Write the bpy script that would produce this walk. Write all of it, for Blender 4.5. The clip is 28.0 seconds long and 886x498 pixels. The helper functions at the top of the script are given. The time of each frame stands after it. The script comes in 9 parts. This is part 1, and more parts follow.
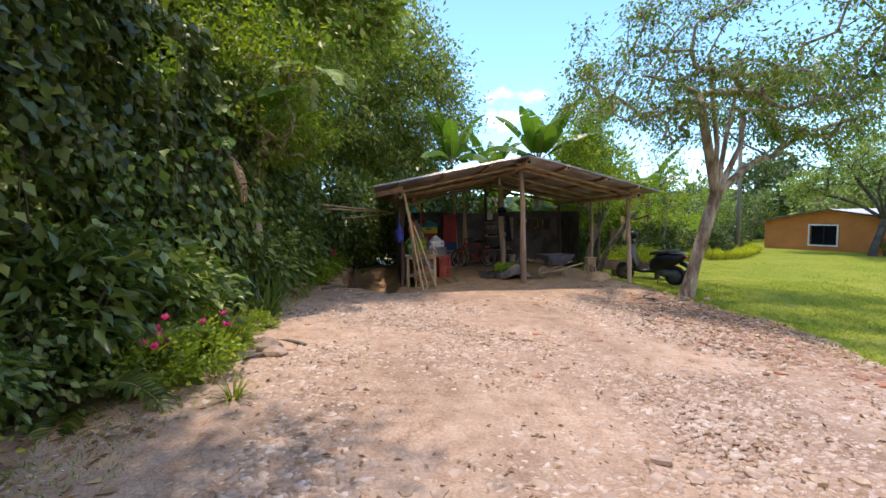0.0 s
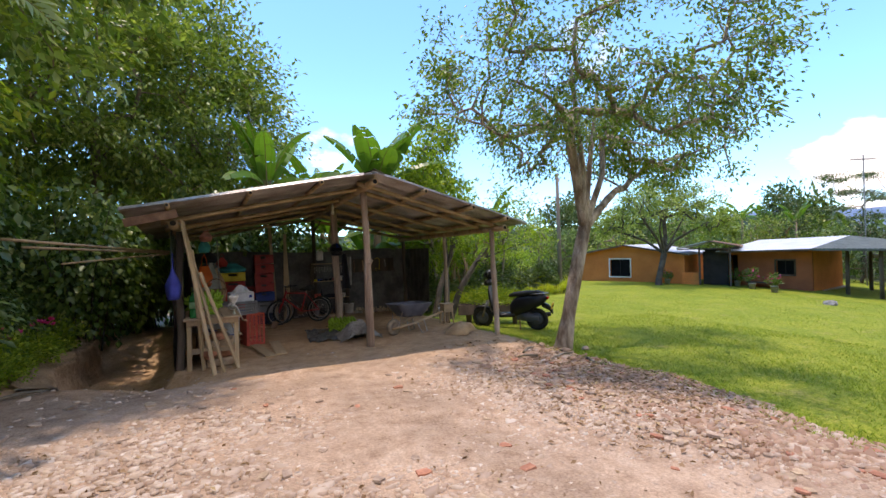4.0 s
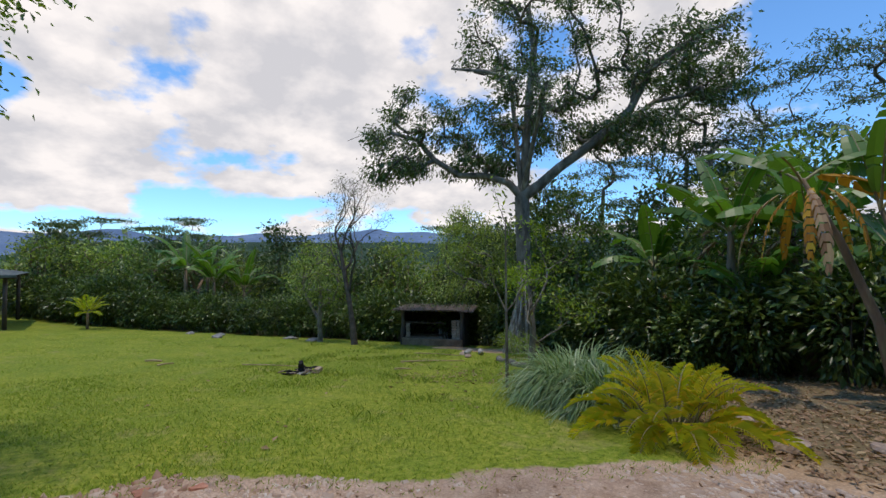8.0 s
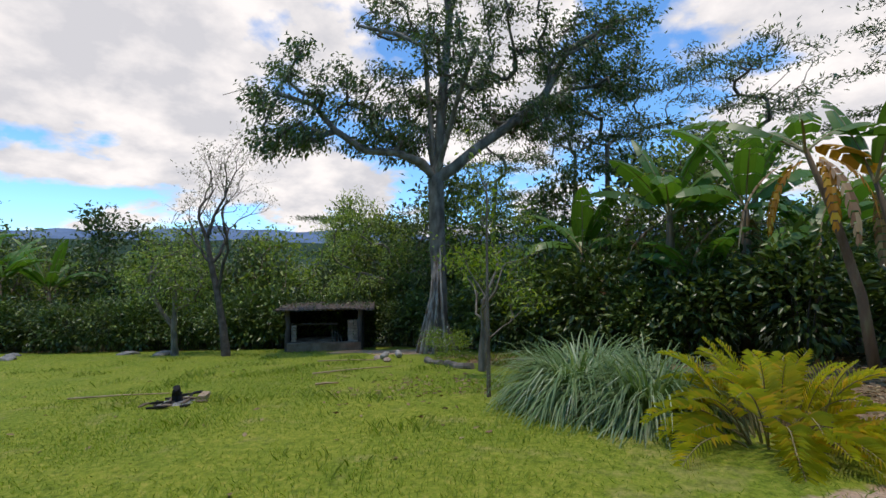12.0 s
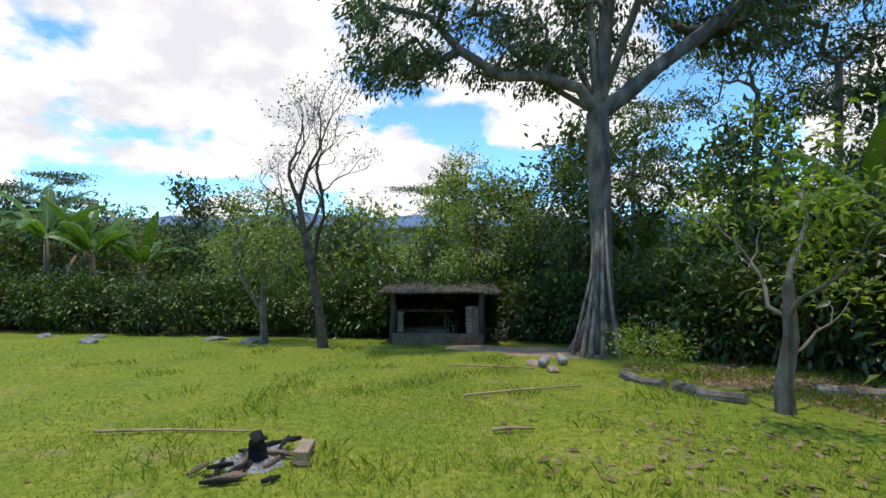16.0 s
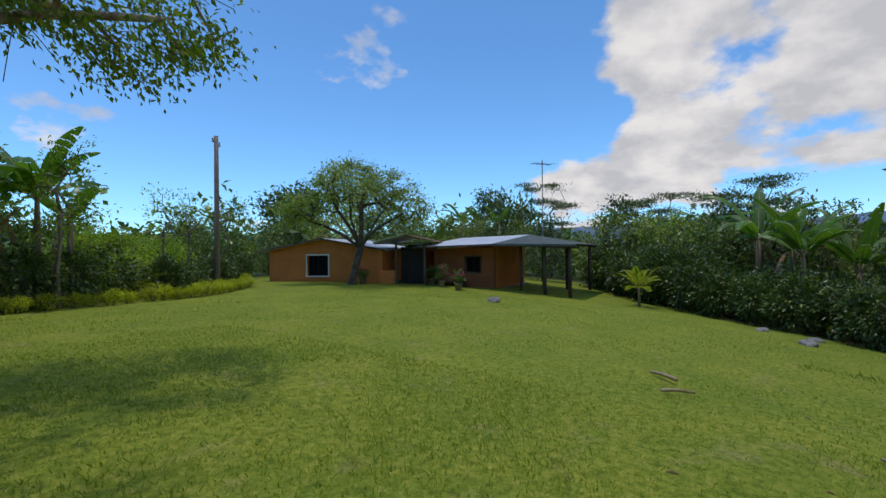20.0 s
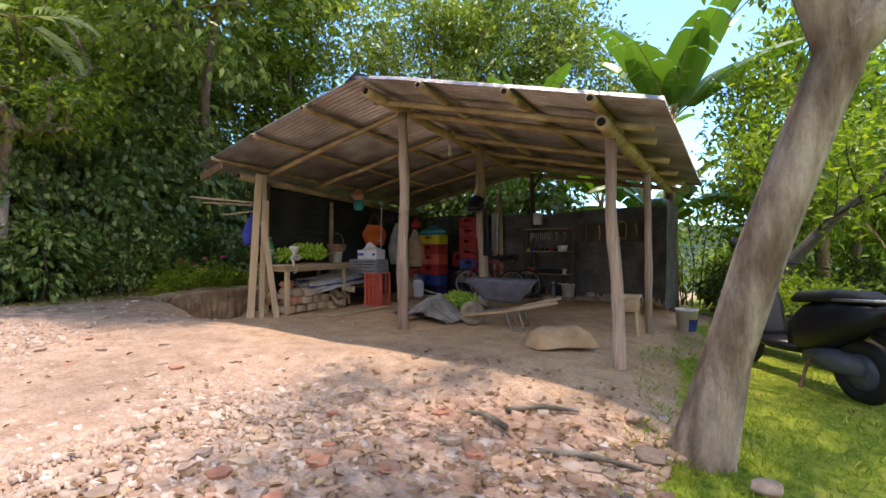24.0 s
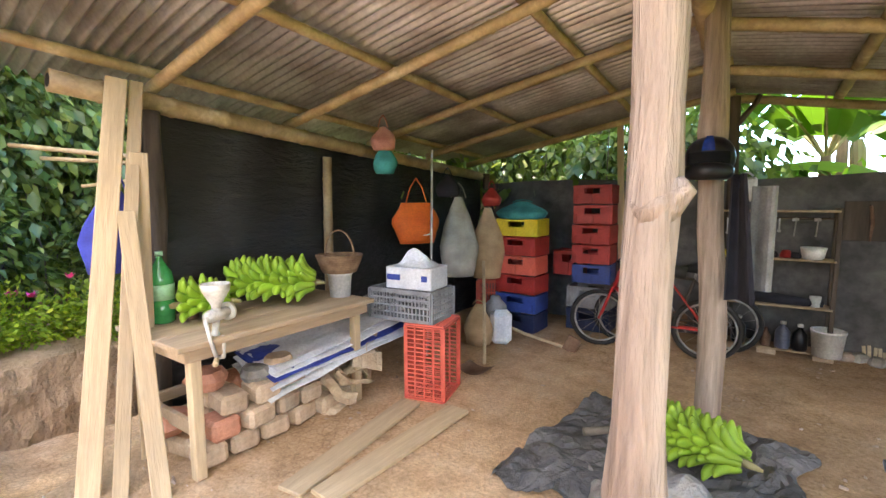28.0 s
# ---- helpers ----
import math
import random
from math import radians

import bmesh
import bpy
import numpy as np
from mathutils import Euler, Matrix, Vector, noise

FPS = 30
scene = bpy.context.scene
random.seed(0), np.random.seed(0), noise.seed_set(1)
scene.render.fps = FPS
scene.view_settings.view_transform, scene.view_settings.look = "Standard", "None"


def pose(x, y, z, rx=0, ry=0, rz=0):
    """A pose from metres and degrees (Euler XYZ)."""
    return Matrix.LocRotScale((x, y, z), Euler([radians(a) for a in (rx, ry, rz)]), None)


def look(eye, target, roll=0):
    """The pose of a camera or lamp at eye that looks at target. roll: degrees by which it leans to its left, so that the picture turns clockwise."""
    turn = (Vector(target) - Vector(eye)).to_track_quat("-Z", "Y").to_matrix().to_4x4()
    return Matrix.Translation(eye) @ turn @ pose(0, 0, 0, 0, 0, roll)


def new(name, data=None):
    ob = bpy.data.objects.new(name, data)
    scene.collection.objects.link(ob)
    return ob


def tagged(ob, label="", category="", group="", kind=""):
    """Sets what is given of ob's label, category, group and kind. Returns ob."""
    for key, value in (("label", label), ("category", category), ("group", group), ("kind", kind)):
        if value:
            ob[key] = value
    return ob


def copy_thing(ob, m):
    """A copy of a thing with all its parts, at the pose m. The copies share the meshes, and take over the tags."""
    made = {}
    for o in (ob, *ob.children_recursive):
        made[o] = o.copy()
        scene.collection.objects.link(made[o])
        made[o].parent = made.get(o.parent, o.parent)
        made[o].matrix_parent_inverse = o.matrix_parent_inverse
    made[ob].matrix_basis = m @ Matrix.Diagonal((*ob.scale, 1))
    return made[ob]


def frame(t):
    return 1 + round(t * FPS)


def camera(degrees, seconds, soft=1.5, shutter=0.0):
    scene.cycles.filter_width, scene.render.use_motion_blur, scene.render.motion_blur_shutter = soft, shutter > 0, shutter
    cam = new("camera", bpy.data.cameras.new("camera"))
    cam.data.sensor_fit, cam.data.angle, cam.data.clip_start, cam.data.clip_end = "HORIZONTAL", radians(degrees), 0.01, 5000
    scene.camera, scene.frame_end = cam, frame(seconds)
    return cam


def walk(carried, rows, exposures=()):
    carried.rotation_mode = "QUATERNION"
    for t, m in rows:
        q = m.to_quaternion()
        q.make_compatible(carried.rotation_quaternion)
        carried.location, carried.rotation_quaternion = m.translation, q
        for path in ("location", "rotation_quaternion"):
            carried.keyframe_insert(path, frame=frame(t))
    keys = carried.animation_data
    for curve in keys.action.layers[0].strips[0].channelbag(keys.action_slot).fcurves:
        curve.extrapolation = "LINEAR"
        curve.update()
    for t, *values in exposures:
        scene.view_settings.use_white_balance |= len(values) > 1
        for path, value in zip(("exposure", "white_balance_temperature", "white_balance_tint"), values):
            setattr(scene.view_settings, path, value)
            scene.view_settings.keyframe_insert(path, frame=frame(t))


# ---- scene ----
cam = camera(89.8, 28.0)
EXPOSURE = [(0.0, 1.1, 7500, 22), (3.5, 1.2, 7500, 22), (5.5, 0.1, 7100, 15), (8.0, 0.05, 6900, 14), (12.5, 0.15, 6900, 14), (15.0, 0.62, 6900, 13), (17.0, 0.12, 6800, 12), (20.0, -0.25, 6700, 12), (22.0, 0.9, 7500, 22), (22.5, 1.05, 7600, 26), (24.5, 1.72, 7500, 22), (25.2, 1.95, 7900, 28), (26.0, 2.3, 8200, 33), (27.0, 3.3, 7700, 24), (28.0, 3.53, 7700, 20)]
PATH = [
    (0, (-1.227, -0.504, 1.661), (-0.985, 1.476, 1.506), -0.9),
    (0.5, (-1.226, -0.138, 1.687), (-1.15, 1.856, 1.552), -1.0),
    (1, (-1.246, 0.197, 1.682), (-1.287, 2.193, 1.561), -1.6),
    (1.5, (-1.179, 0.589, 1.66), (-1.358, 2.577, 1.544), -2.2),
    (2, (-1.145, 0.889, 1.684), (-1.354, 2.875, 1.576), -2.1),
    (2.5, (-0.976, 1.281, 1.668), (-1.098, 3.275, 1.573), -1.6),
    (3, (-0.888, 1.746, 1.688), (-0.731, 3.739, 1.656), -0.8),
    (3.5, (-0.845, 1.991, 1.665), (-0.294, 3.914, 1.655), -1.4),
    (5.5, (-0.074, 3.299, 1.591), (1.762, 4.091, 1.619), -1.0),
    (6, (-0.065, 3.509, 1.663), (1.884, 3.955, 1.686), -1.2),
    (6.5, (-0.105, 3.681, 1.633), (1.894, 3.6, 1.666), -1.3),
    (7, (-0.015, 3.708, 1.608), (1.919, 3.2, 1.653), -1.6),
    (7.5, (-0.003, 3.809, 1.665), (1.748, 2.843, 1.688), -1.2),
    (8, (-0.014, 3.859, 1.672), (1.657, 2.76, 1.722), -0.2),
    (8.5, (-0.007, 3.841, 1.671), (1.542, 2.576, 1.72), 0.4),
    (9, (0.013, 3.838, 1.656), (1.471, 2.469, 1.682), 1.1),
    (9.5, (0.169, 3.835, 1.615), (1.557, 2.396, 1.64), 1.5),
    (10, (0.419, 3.811, 1.576), (1.811, 2.375, 1.616), 1.4),
    (10.5, (0.95, 3.798, 1.551), (2.36, 2.381, 1.598), 1.3),
    (11, (1.459, 3.845, 1.498), (2.865, 2.422, 1.527), 1.2),
    (11.5, (2.054, 3.846, 1.439), (3.44, 2.404, 1.478), 0.3),
    (12, (2.591, 3.863, 1.353), (3.831, 2.294, 1.397), -0.4),
    (12.5, (3.14, 3.765, 1.318), (4.23, 2.09, 1.404), -1.3),
    (14.5, (4.99, 2.743, 1.123), (5.99, 1.012, 1.088), 1.1),
    (15, (5.511, 2.48, 1.038), (6.6, 0.803, 0.982), 0.5),
    (15.5, (6.016, 2.316, 0.957), (7.245, 0.74, 0.898), 0.1),
    (16, (6.326, 2.317, 0.952), (7.811, 0.978, 0.929), -0.3),
    (16.5, (6.619, 2.308, 0.927), (8.353, 1.311, 0.953), -0.2),
    (17, (6.706, 2.363, 0.91), (8.604, 1.734, 0.966), -0.5),
    (17.5, (6.765, 2.416, 0.88), (8.743, 2.127, 0.938), -0.4),
    (18, (6.792, 2.467, 0.848), (8.791, 2.48, 0.903), -0.5),
    (18.5, (6.761, 2.535, 0.845), (8.742, 2.809, 0.889), -0.9),
    (19, (6.879, 2.618, 0.891), (8.801, 3.169, 0.925), -1.4),
    (19.5, (6.93, 2.719, 0.883), (8.75, 3.548, 0.911), -1.2),
    (20, (6.894, 2.915, 0.852), (8.562, 4.018, 0.862), -0.6),
    (20.5, (6.848, 3.169, 0.815), (8.289, 4.556, 0.808), -0.1),
    (21, (6.837, 3.346, 0.783), (7.952, 5.006, 0.779), 0.3),
    (21.5, (6.747, 3.455, 0.796), (7.254, 5.39, 0.817), -1.0),
    (22, (6.624, 3.759, 0.823), (6.456, 5.752, 0.848), -2.5),
    (22.5, (6.398, 4.164, 0.879), (5.808, 6.075, 0.908), -2.1),
    (24.5, (5.044, 5.813, 1.043), (3.85, 7.417, 1.028), -0.1),
    (25, (4.677, 6.274, 1.103), (3.368, 7.786, 1.069), -0.2),
    (25.5, (4.171, 6.621, 1.128), (2.826, 8.1, 1.061), 0.0),
    (26, (3.73, 6.97, 1.16), (2.479, 8.529, 1.094), 0.4),
    (26.5, (3.286, 7.359, 1.28), (2.145, 9.0, 1.221), 0.3),
    (27, (2.844, 7.69, 1.388), (1.77, 9.376, 1.321), -0.6),
    (27.5, (2.46, 8.107, 1.399), (1.399, 9.801, 1.312), -1.0),
    (28, (2.155, 8.577, 1.461), (1.028, 10.216, 1.253), -0.2),
]
walk(cam, [(t, look(eye, target, roll)) for t, eye, target, roll in PATH], EXPOSURE)


# ---- world, sun ----
SUN_TO = Vector((-0.06, 0.10, 0.97)).normalized()


def make_world():
    w = bpy.data.worlds.new("sky")
    scene.world = w
    w.use_nodes = True
    nt = w.node_tree
    nt.nodes.clear()
    N = nt.nodes.new
    out, bg, sky = N("ShaderNodeOutputWorld"), N("ShaderNodeBackground"), N("ShaderNodeTexSky")
    sky.sky_type, sky.sun_disc = "NISHITA", False
    sky.sun_elevation = math.asin(SUN_TO.z)
    sky.sun_rotation = math.atan2(SUN_TO.x, SUN_TO.y)
    sky.altitude, sky.air_density, sky.dust_density, sky.ozone_density = 1500, 1.0, 0.6, 2.0
    tc = N("ShaderNodeTexCoord")
    sep = N("ShaderNodeSeparateXYZ")
    nt.links.new(tc.outputs["Generated"], sep.inputs[0])
    # flat cloud deck: direction projected onto a plane overhead
    zc = N("ShaderNodeMath")
    zc.operation = "MAXIMUM"
    zc.inputs[1].default_value = 0.0
    nt.links.new(sep.outputs["Z"], zc.inputs[0])
    za = N("ShaderNodeMath")
    za.operation = "ADD"
    za.inputs[1].default_value = 0.45
    nt.links.new(zc.outputs[0], za.inputs[0])
    div = N("ShaderNodeVectorMath")
    div.operation = "DIVIDE"
    comb = N("ShaderNodeCombineXYZ")
    for i in range(3):
        nt.links.new(za.outputs[0], comb.inputs[i])
    nt.links.new(tc.outputs["Generated"], div.inputs[0])
    nt.links.new(comb.outputs[0], div.inputs[1])
    mp = N("ShaderNodeMapping")
    mp.inputs["Location"].default_value = (0.35, 2.1, 0.0)
    mp.inputs["Scale"].default_value = (1.0, 1.0, 1.4)
    nt.links.new(div.outputs[0], mp.inputs[0])

    def noise_tex(scale, detail, rough, dist=0.0):
        n = N("ShaderNodeTexNoise")
        n.inputs["Scale"].default_value, n.inputs["Detail"].default_value = scale, detail
        n.inputs["Roughness"].default_value, n.inputs["Distortion"].default_value = rough, dist
        nt.links.new(mp.outputs[0], n.inputs["Vector"])
        return n

    big, small = noise_tex(2.1, 11.0, 0.52, 0.0), noise_tex(5.5, 9.0, 0.55, 0.0)
    # the cloud bank thickens towards the south-east
    dot = N("ShaderNodeVectorMath")
    dot.operation = "DOT_PRODUCT"
    dot.inputs[1].default_value = Vector((0.62, -0.785, 0.0))
    nt.links.new(tc.outputs["Generated"], dot.inputs[0])
    bank = N("ShaderNodeMapRange")
    bank.inputs["From Min"].default_value, bank.inputs["From Max"].default_value = 0.18, 0.46
    bank.inputs["To Min"].default_value, bank.inputs["To Max"].default_value = -0.085, 0.115
    nt.links.new(dot.outputs["Value"], bank.inputs["Value"])
    add = N("ShaderNodeMath")
    nt.links.new(big.outputs["Fac"], add.inputs[0])
    nt.links.new(bank.outputs[0], add.inputs[1])
    fine = N("ShaderNodeMath")
    fine.operation = "MULTIPLY_ADD"
    fine.inputs[1].default_value = 0.10
    nt.links.new(small.outputs["Fac"], fine.inputs[0])
    nt.links.new(add.outputs[0], fine.inputs[2])
    cover = N("ShaderNodeValToRGB")
    cover.color_ramp.elements[0].position, cover.color_ramp.elements[1].position = 0.60, 0.655
    nt.links.new(fine.outputs[0], cover.inputs[0])
    shade = N("ShaderNodeValToRGB")
    shade.color_ramp.elements[0].position, shade.color_ramp.elements[1].position = 0.38, 0.62
    shade.color_ramp.elements[0].color, shade.color_ramp.elements[1].color = (4.0, 4.2, 4.6, 1), (6.1, 6.1, 6.2, 1)
    nt.links.new(small.outputs["Fac"], shade.inputs[0])
    blue = N("ShaderNodeMix")
    blue.data_type, blue.blend_type = "RGBA", "MULTIPLY"
    blue.inputs["Factor"].default_value = 1.0
    blue.inputs["B"].default_value = (0.78, 1.28, 1.60, 1)
    nt.links.new(sky.outputs[0], blue.inputs["A"])
    mix = N("ShaderNodeMix")
    mix.data_type = "RGBA"
    nt.links.new(cover.outputs[0], mix.inputs["Factor"])
    nt.links.new(blue.outputs["Result"], mix.inputs["A"])
    nt.links.new(shade.outputs[0], mix.inputs["B"])
    bg.inputs["Strength"].default_value = 0.15
    nt.links.new(mix.outputs["Result"], bg.inputs["Color"])
    nt.links.new(bg.outputs[0], out.inputs[0])


make_world()
sun = new("sun", bpy.data.lights.new("sun", "SUN"))
sun.data.energy, sun.data.angle, sun.data.color = 1.8, radians(1.5), (1.0, 0.95, 0.87)
sun.matrix_world = look(SUN_TO * 60, (0, 0, 0))


# ---- materials ----
def mat(name, c1, c2=None, rough=0.8, scale=6.0, fine=60.0, bump=0.3, metal=0.0, c3=None, spec=0.4, stretch=(1, 1, 1), vary=0.12, dist=0.02, wear=0.5):
    """Painted, wooden, earthen or metal surface: two colours on a coarse noise, grain and relief on a fine one."""
    m = bpy.data.materials.new(name)
    m.use_nodes = True
    nt = m.node_tree
    N, L = nt.nodes.new, nt.links.new
    b = nt.nodes["Principled BSDF"]
    c2 = c2 or tuple(v * 0.72 for v in c1)
    tc, mp = N("ShaderNodeTexCoord"), N("ShaderNodeMapping")
    mp.inputs["Scale"].default_value = stretch
    L(tc.outputs["Object"], mp.inputs[0])
    n1, n2 = N("ShaderNodeTexNoise"), N("ShaderNodeTexNoise")
    n1.inputs["Scale"].default_value, n1.inputs["Detail"].default_value = scale, 5
    n2.inputs["Scale"].default_value, n2.inputs["Detail"].default_value = fine, 6
    n2.inputs["Roughness"].default_value = 0.65
    L(mp.outputs[0], n1.inputs[0]), L(mp.outputs[0], n2.inputs[0])
    ramp = N("ShaderNodeValToRGB")
    e = ramp.color_ramp.elements
    e[0].position, e[1].position = 0.36, 0.64
    e[0].color, e[1].color = (*c2, 1), (*c1, 1)
    if c3:
        x = e.new(0.72)
        x.color = (*c3, 1)
    L(n1.outputs["Fac"], ramp.inputs[0])
    info = N("ShaderNodeObjectInfo")
    rnd = N("ShaderNodeMapRange")
    rnd.inputs["To Min"].default_value, rnd.inputs["To Max"].default_value = 1 - vary, 1 + vary
    L(info.outputs["Random"], rnd.inputs["Value"])
    gr = N("ShaderNodeMapRange")
    gr.inputs["From Min"].default_value, gr.inputs["From Max"].default_value = 0.25, 0.75
    gr.inputs["To Min"].default_value, gr.inputs["To Max"].default_value = 1 - 0.45 * wear, 1 + 0.35 * wear
    L(n2.outputs["Fac"], gr.inputs["Value"])
    mu = N("ShaderNodeMath")
    mu.operation = "MULTIPLY"
    L(rnd.outputs[0], mu.inputs[0]), L(gr.outputs[0], mu.inputs[1])
    sc = N("ShaderNodeVectorMath")
    sc.operation = "SCALE"
    L(ramp.outputs[0], sc.inputs[0]), L(mu.outputs[0], sc.inputs["Scale"])
    L(sc.outputs[0], b.inputs["Base Color"])
    b.inputs["Roughness"].default_value, b.inputs["Metallic"].default_value = rough, metal
    b.inputs["Specular IOR Level"].default_value = spec
    bp = N("ShaderNodeBump")
    bp.inputs["Strength"].default_value, bp.inputs["Distance"].default_value = bump, dist
    L(n2.outputs["Fac"], bp.inputs["Height"]), L(bp.outputs[0], b.inputs["Normal"])
    return m


def leaf_mat(name, c1, c2, rough=0.45, trans=0.3, spec=0.35, c3=None):
    """Leaf: colour varies from leaf to leaf, part of the light passes through."""
    m = bpy.data.materials.new(name)
    m.use_nodes = True
    nt = m.node_tree
    N, L = nt.nodes.new, nt.links.new
    b, out = nt.nodes["Principled BSDF"], nt.nodes["Material Output"]
    geo, info = N("ShaderNodeNewGeometry"), N("ShaderNodeObjectInfo")
    ramp = N("ShaderNodeValToRGB")
    e = ramp.color_ramp.elements
    e[0].color, e[1].color = (*c2, 1), (*c1, 1)
    if c3:
        e[1].position = 0.85
        x = e.new(1.0)
        x.color = (*c3, 1)
    L(geo.outputs["Random Per Island"], ramp.inputs[0])
    rnd = N("ShaderNodeMapRange")
    rnd.inputs["To Min"].default_value, rnd.inputs["To Max"].default_value = 0.8, 1.2
    L(info.outputs["Random"], rnd.inputs["Value"])
    sc = N("ShaderNodeVectorMath")
    sc.operation = "SCALE"
    L(ramp.outputs[0], sc.inputs[0]), L(rnd.outputs[0], sc.inputs["Scale"])
    L(sc.outputs[0], b.inputs["Base Color"])
    b.inputs["Roughness"].default_value, b.inputs["Specular IOR Level"].default_value = rough, spec
    tr, mix = N("ShaderNodeBsdfTranslucent"), N("ShaderNodeMixShader")
    warm = N("ShaderNodeMix")
    warm.data_type, warm.blend_type = "RGBA", "MULTIPLY"
    warm.inputs["Factor"].default_value, warm.inputs["B"].default_value = 1.0, (1.35, 1.5, 0.6, 1)
    L(sc.outputs[0], warm.inputs["A"])
    L(warm.outputs["Result"], tr.inputs["Color"])
    mix.inputs[0].default_value = trans
    L(b.outputs[0], mix.inputs[1]), L(tr.outputs[0], mix.inputs[2]), L(mix.outputs[0], out.inputs[0])
    return m


def ground_mat():
    """Bare trodden earth and lawn, told apart by the sheet's own 'lawn' value."""
    m = bpy.data.materials.new("earth_and_lawn")
    m.use_nodes = True
    nt = m.node_tree
    N, L = nt.nodes.new, nt.links.new
    b = nt.nodes["Principled BSDF"]
    tc = N("ShaderNodeTexCoord")

    def noise_tex(s, d=6, r=0.6):
        n = N("ShaderNodeTexNoise")
        n.inputs["Scale"].default_value, n.inputs["Detail"].default_value, n.inputs["Roughness"].default_value = s, d, r
        L(tc.outputs["Object"], n.inputs[0])
        return n

    def ramp(src, stops):
        r = N("ShaderNodeValToRGB")
        e = r.color_ramp.elements
        e[0].position, e[0].color = stops[0][0], (*stops[0][1], 1)
        e[1].position, e[1].color = stops[-1][0], (*stops[-1][1], 1)
        for p, c in stops[1:-1]:
            x = e.new(p)
            x.color = (*c, 1)
        L(src, r.inputs[0])
        return r

    def mixc(f, a, bb, mode="MIX"):
        x = N("ShaderNodeMix")
        x.data_type, x.blend_type = "RGBA", mode
        if isinstance(f, float):
            x.inputs["Factor"].default_value = f
        else:
            L(f, x.inputs["Factor"])
        L(a, x.inputs["A"]), L(bb, x.inputs["B"])
        return x.outputs["Result"]

    gravel = noise_tex(0.9, 3)
    broad, mid, grit = noise_tex(0.55, 4), noise_tex(5.0, 6, 0.65), noise_tex(45.0, 6, 0.7)
    earth = ramp(mid.outputs["Fac"], [(0.3, (0.42, 0.275, 0.155)), (0.5, (0.555, 0.385, 0.235)), (0.72, (0.63, 0.465, 0.31))])
    dust = ramp(mid.outputs["Fac"], [(0.3, (0.34, 0.235, 0.17)), (0.5, (0.475, 0.352, 0.265)), (0.72, (0.56, 0.44, 0.35))])
    da = N("ShaderNodeAttribute")
    da.attribute_name = "dust"
    bare = mixc(da.outputs["Fac"], earth.outputs[0], dust.outputs[0])
    crumbs = N("ShaderNodeTexVoronoi")
    crumbs.feature = "DISTANCE_TO_EDGE"
    crumbs.inputs["Scale"].default_value, crumbs.inputs["Randomness"].default_value = 17.0, 1.0
    L(tc.outputs["Object"], crumbs.inputs["Vector"])
    seam = ramp(crumbs.outputs["Distance"], [(0.0, (0.70, 0.67, 0.64)), (0.09, (1.04, 1.03, 1.02))])
    stain = ramp(broad.outputs["Fac"], [(0.35, (0.72, 0.70, 0.68)), (0.6, (1.08, 1.05, 1.02))])
    grain = ramp(grit.outputs["Fac"], [(0.3, (0.66, 0.64, 0.62)), (0.7, (1.22, 1.2, 1.18))])
    ecol = mixc(1.0, mixc(1.0, bare, stain.outputs[0], "MULTIPLY"), grain.outputs[0], "MULTIPLY")
    loose = ramp(gravel.outputs["Fac"], [(0.42, (0, 0, 0)), (0.6, (0.75, 0.75, 0.75))])
    ecol = mixc(loose.outputs[0], ecol, mixc(1.0, ecol, seam.outputs[0], "MULTIPLY"))
    gm, gb = noise_tex(13.0, 7, 0.7), noise_tex(0.8, 4)
    turf = ramp(gm.outputs["Fac"], [(0.3, (0.085, 0.13, 0.014)), (0.5, (0.215, 0.275, 0.03)), (0.72, (0.38, 0.365, 0.08))])
    dry = ramp(gb.outputs["Fac"], [(0.35, (0.85, 0.92, 0.8)), (0.65, (1.15, 1.08, 1.0))])
    gcol = mixc(1.0, mixc(1.0, turf.outputs[0], dry.outputs[0], "MULTIPLY"), grain.outputs[0], "MULTIPLY")
    worn = noise_tex(1.7, 6, 0.6)
    patch = ramp(worn.outputs["Fac"], [(0.58, (0, 0, 0)), (0.70, (0.55, 0.55, 0.55))])
    straw = ramp(gm.outputs["Fac"], [(0.3, (0.17, 0.16, 0.045)), (0.7, (0.44, 0.36, 0.15))])
    gcol = mixc(patch.outputs[0], gcol, straw.outputs[0])
    at = N("ShaderNodeAttribute")
    at.attribute_name = "lawn"
    edge = N("ShaderNodeMath")
    edge.operation = "MULTIPLY_ADD"
    edge.inputs[1].default_value = 0.9
    L(mid.outputs["Fac"], edge.inputs[0])
    sub = N("ShaderNodeMath")
    sub.operation = "SUBTRACT"
    sub.inputs[1].default_value = 0.45
    L(at.outputs["Fac"], sub.inputs[0])
    L(sub.outputs[0], edge.inputs[2])
    er = ramp(edge.outputs[0], [(0.42, (0, 0, 0)), (0.58, (1, 1, 1))])
    sa = N("ShaderNodeAttribute")
    sa.attribute_name = "scrub"
    wild = ramp(gm.outputs["Fac"], [(0.3, (0.022, 0.034, 0.012)), (0.7, (0.075, 0.085, 0.03))])
    L(mixc(sa.outputs["Fac"], mixc(er.outputs[0], ecol, gcol), wild.outputs[0]), b.inputs["Base Color"])
    b.inputs["Roughness"].default_value, b.inputs["Specular IOR Level"].default_value = 0.95, 0.15
    bp = N("ShaderNodeBump")
    bp.inputs["Strength"].default_value, bp.inputs["Distance"].default_value = 0.5, 0.03
    hs = N("ShaderNodeMath")
    hs.operation = "ADD"
    L(mid.outputs["Fac"], hs.inputs[0]), L(grit.outputs["Fac"], hs.inputs[1])
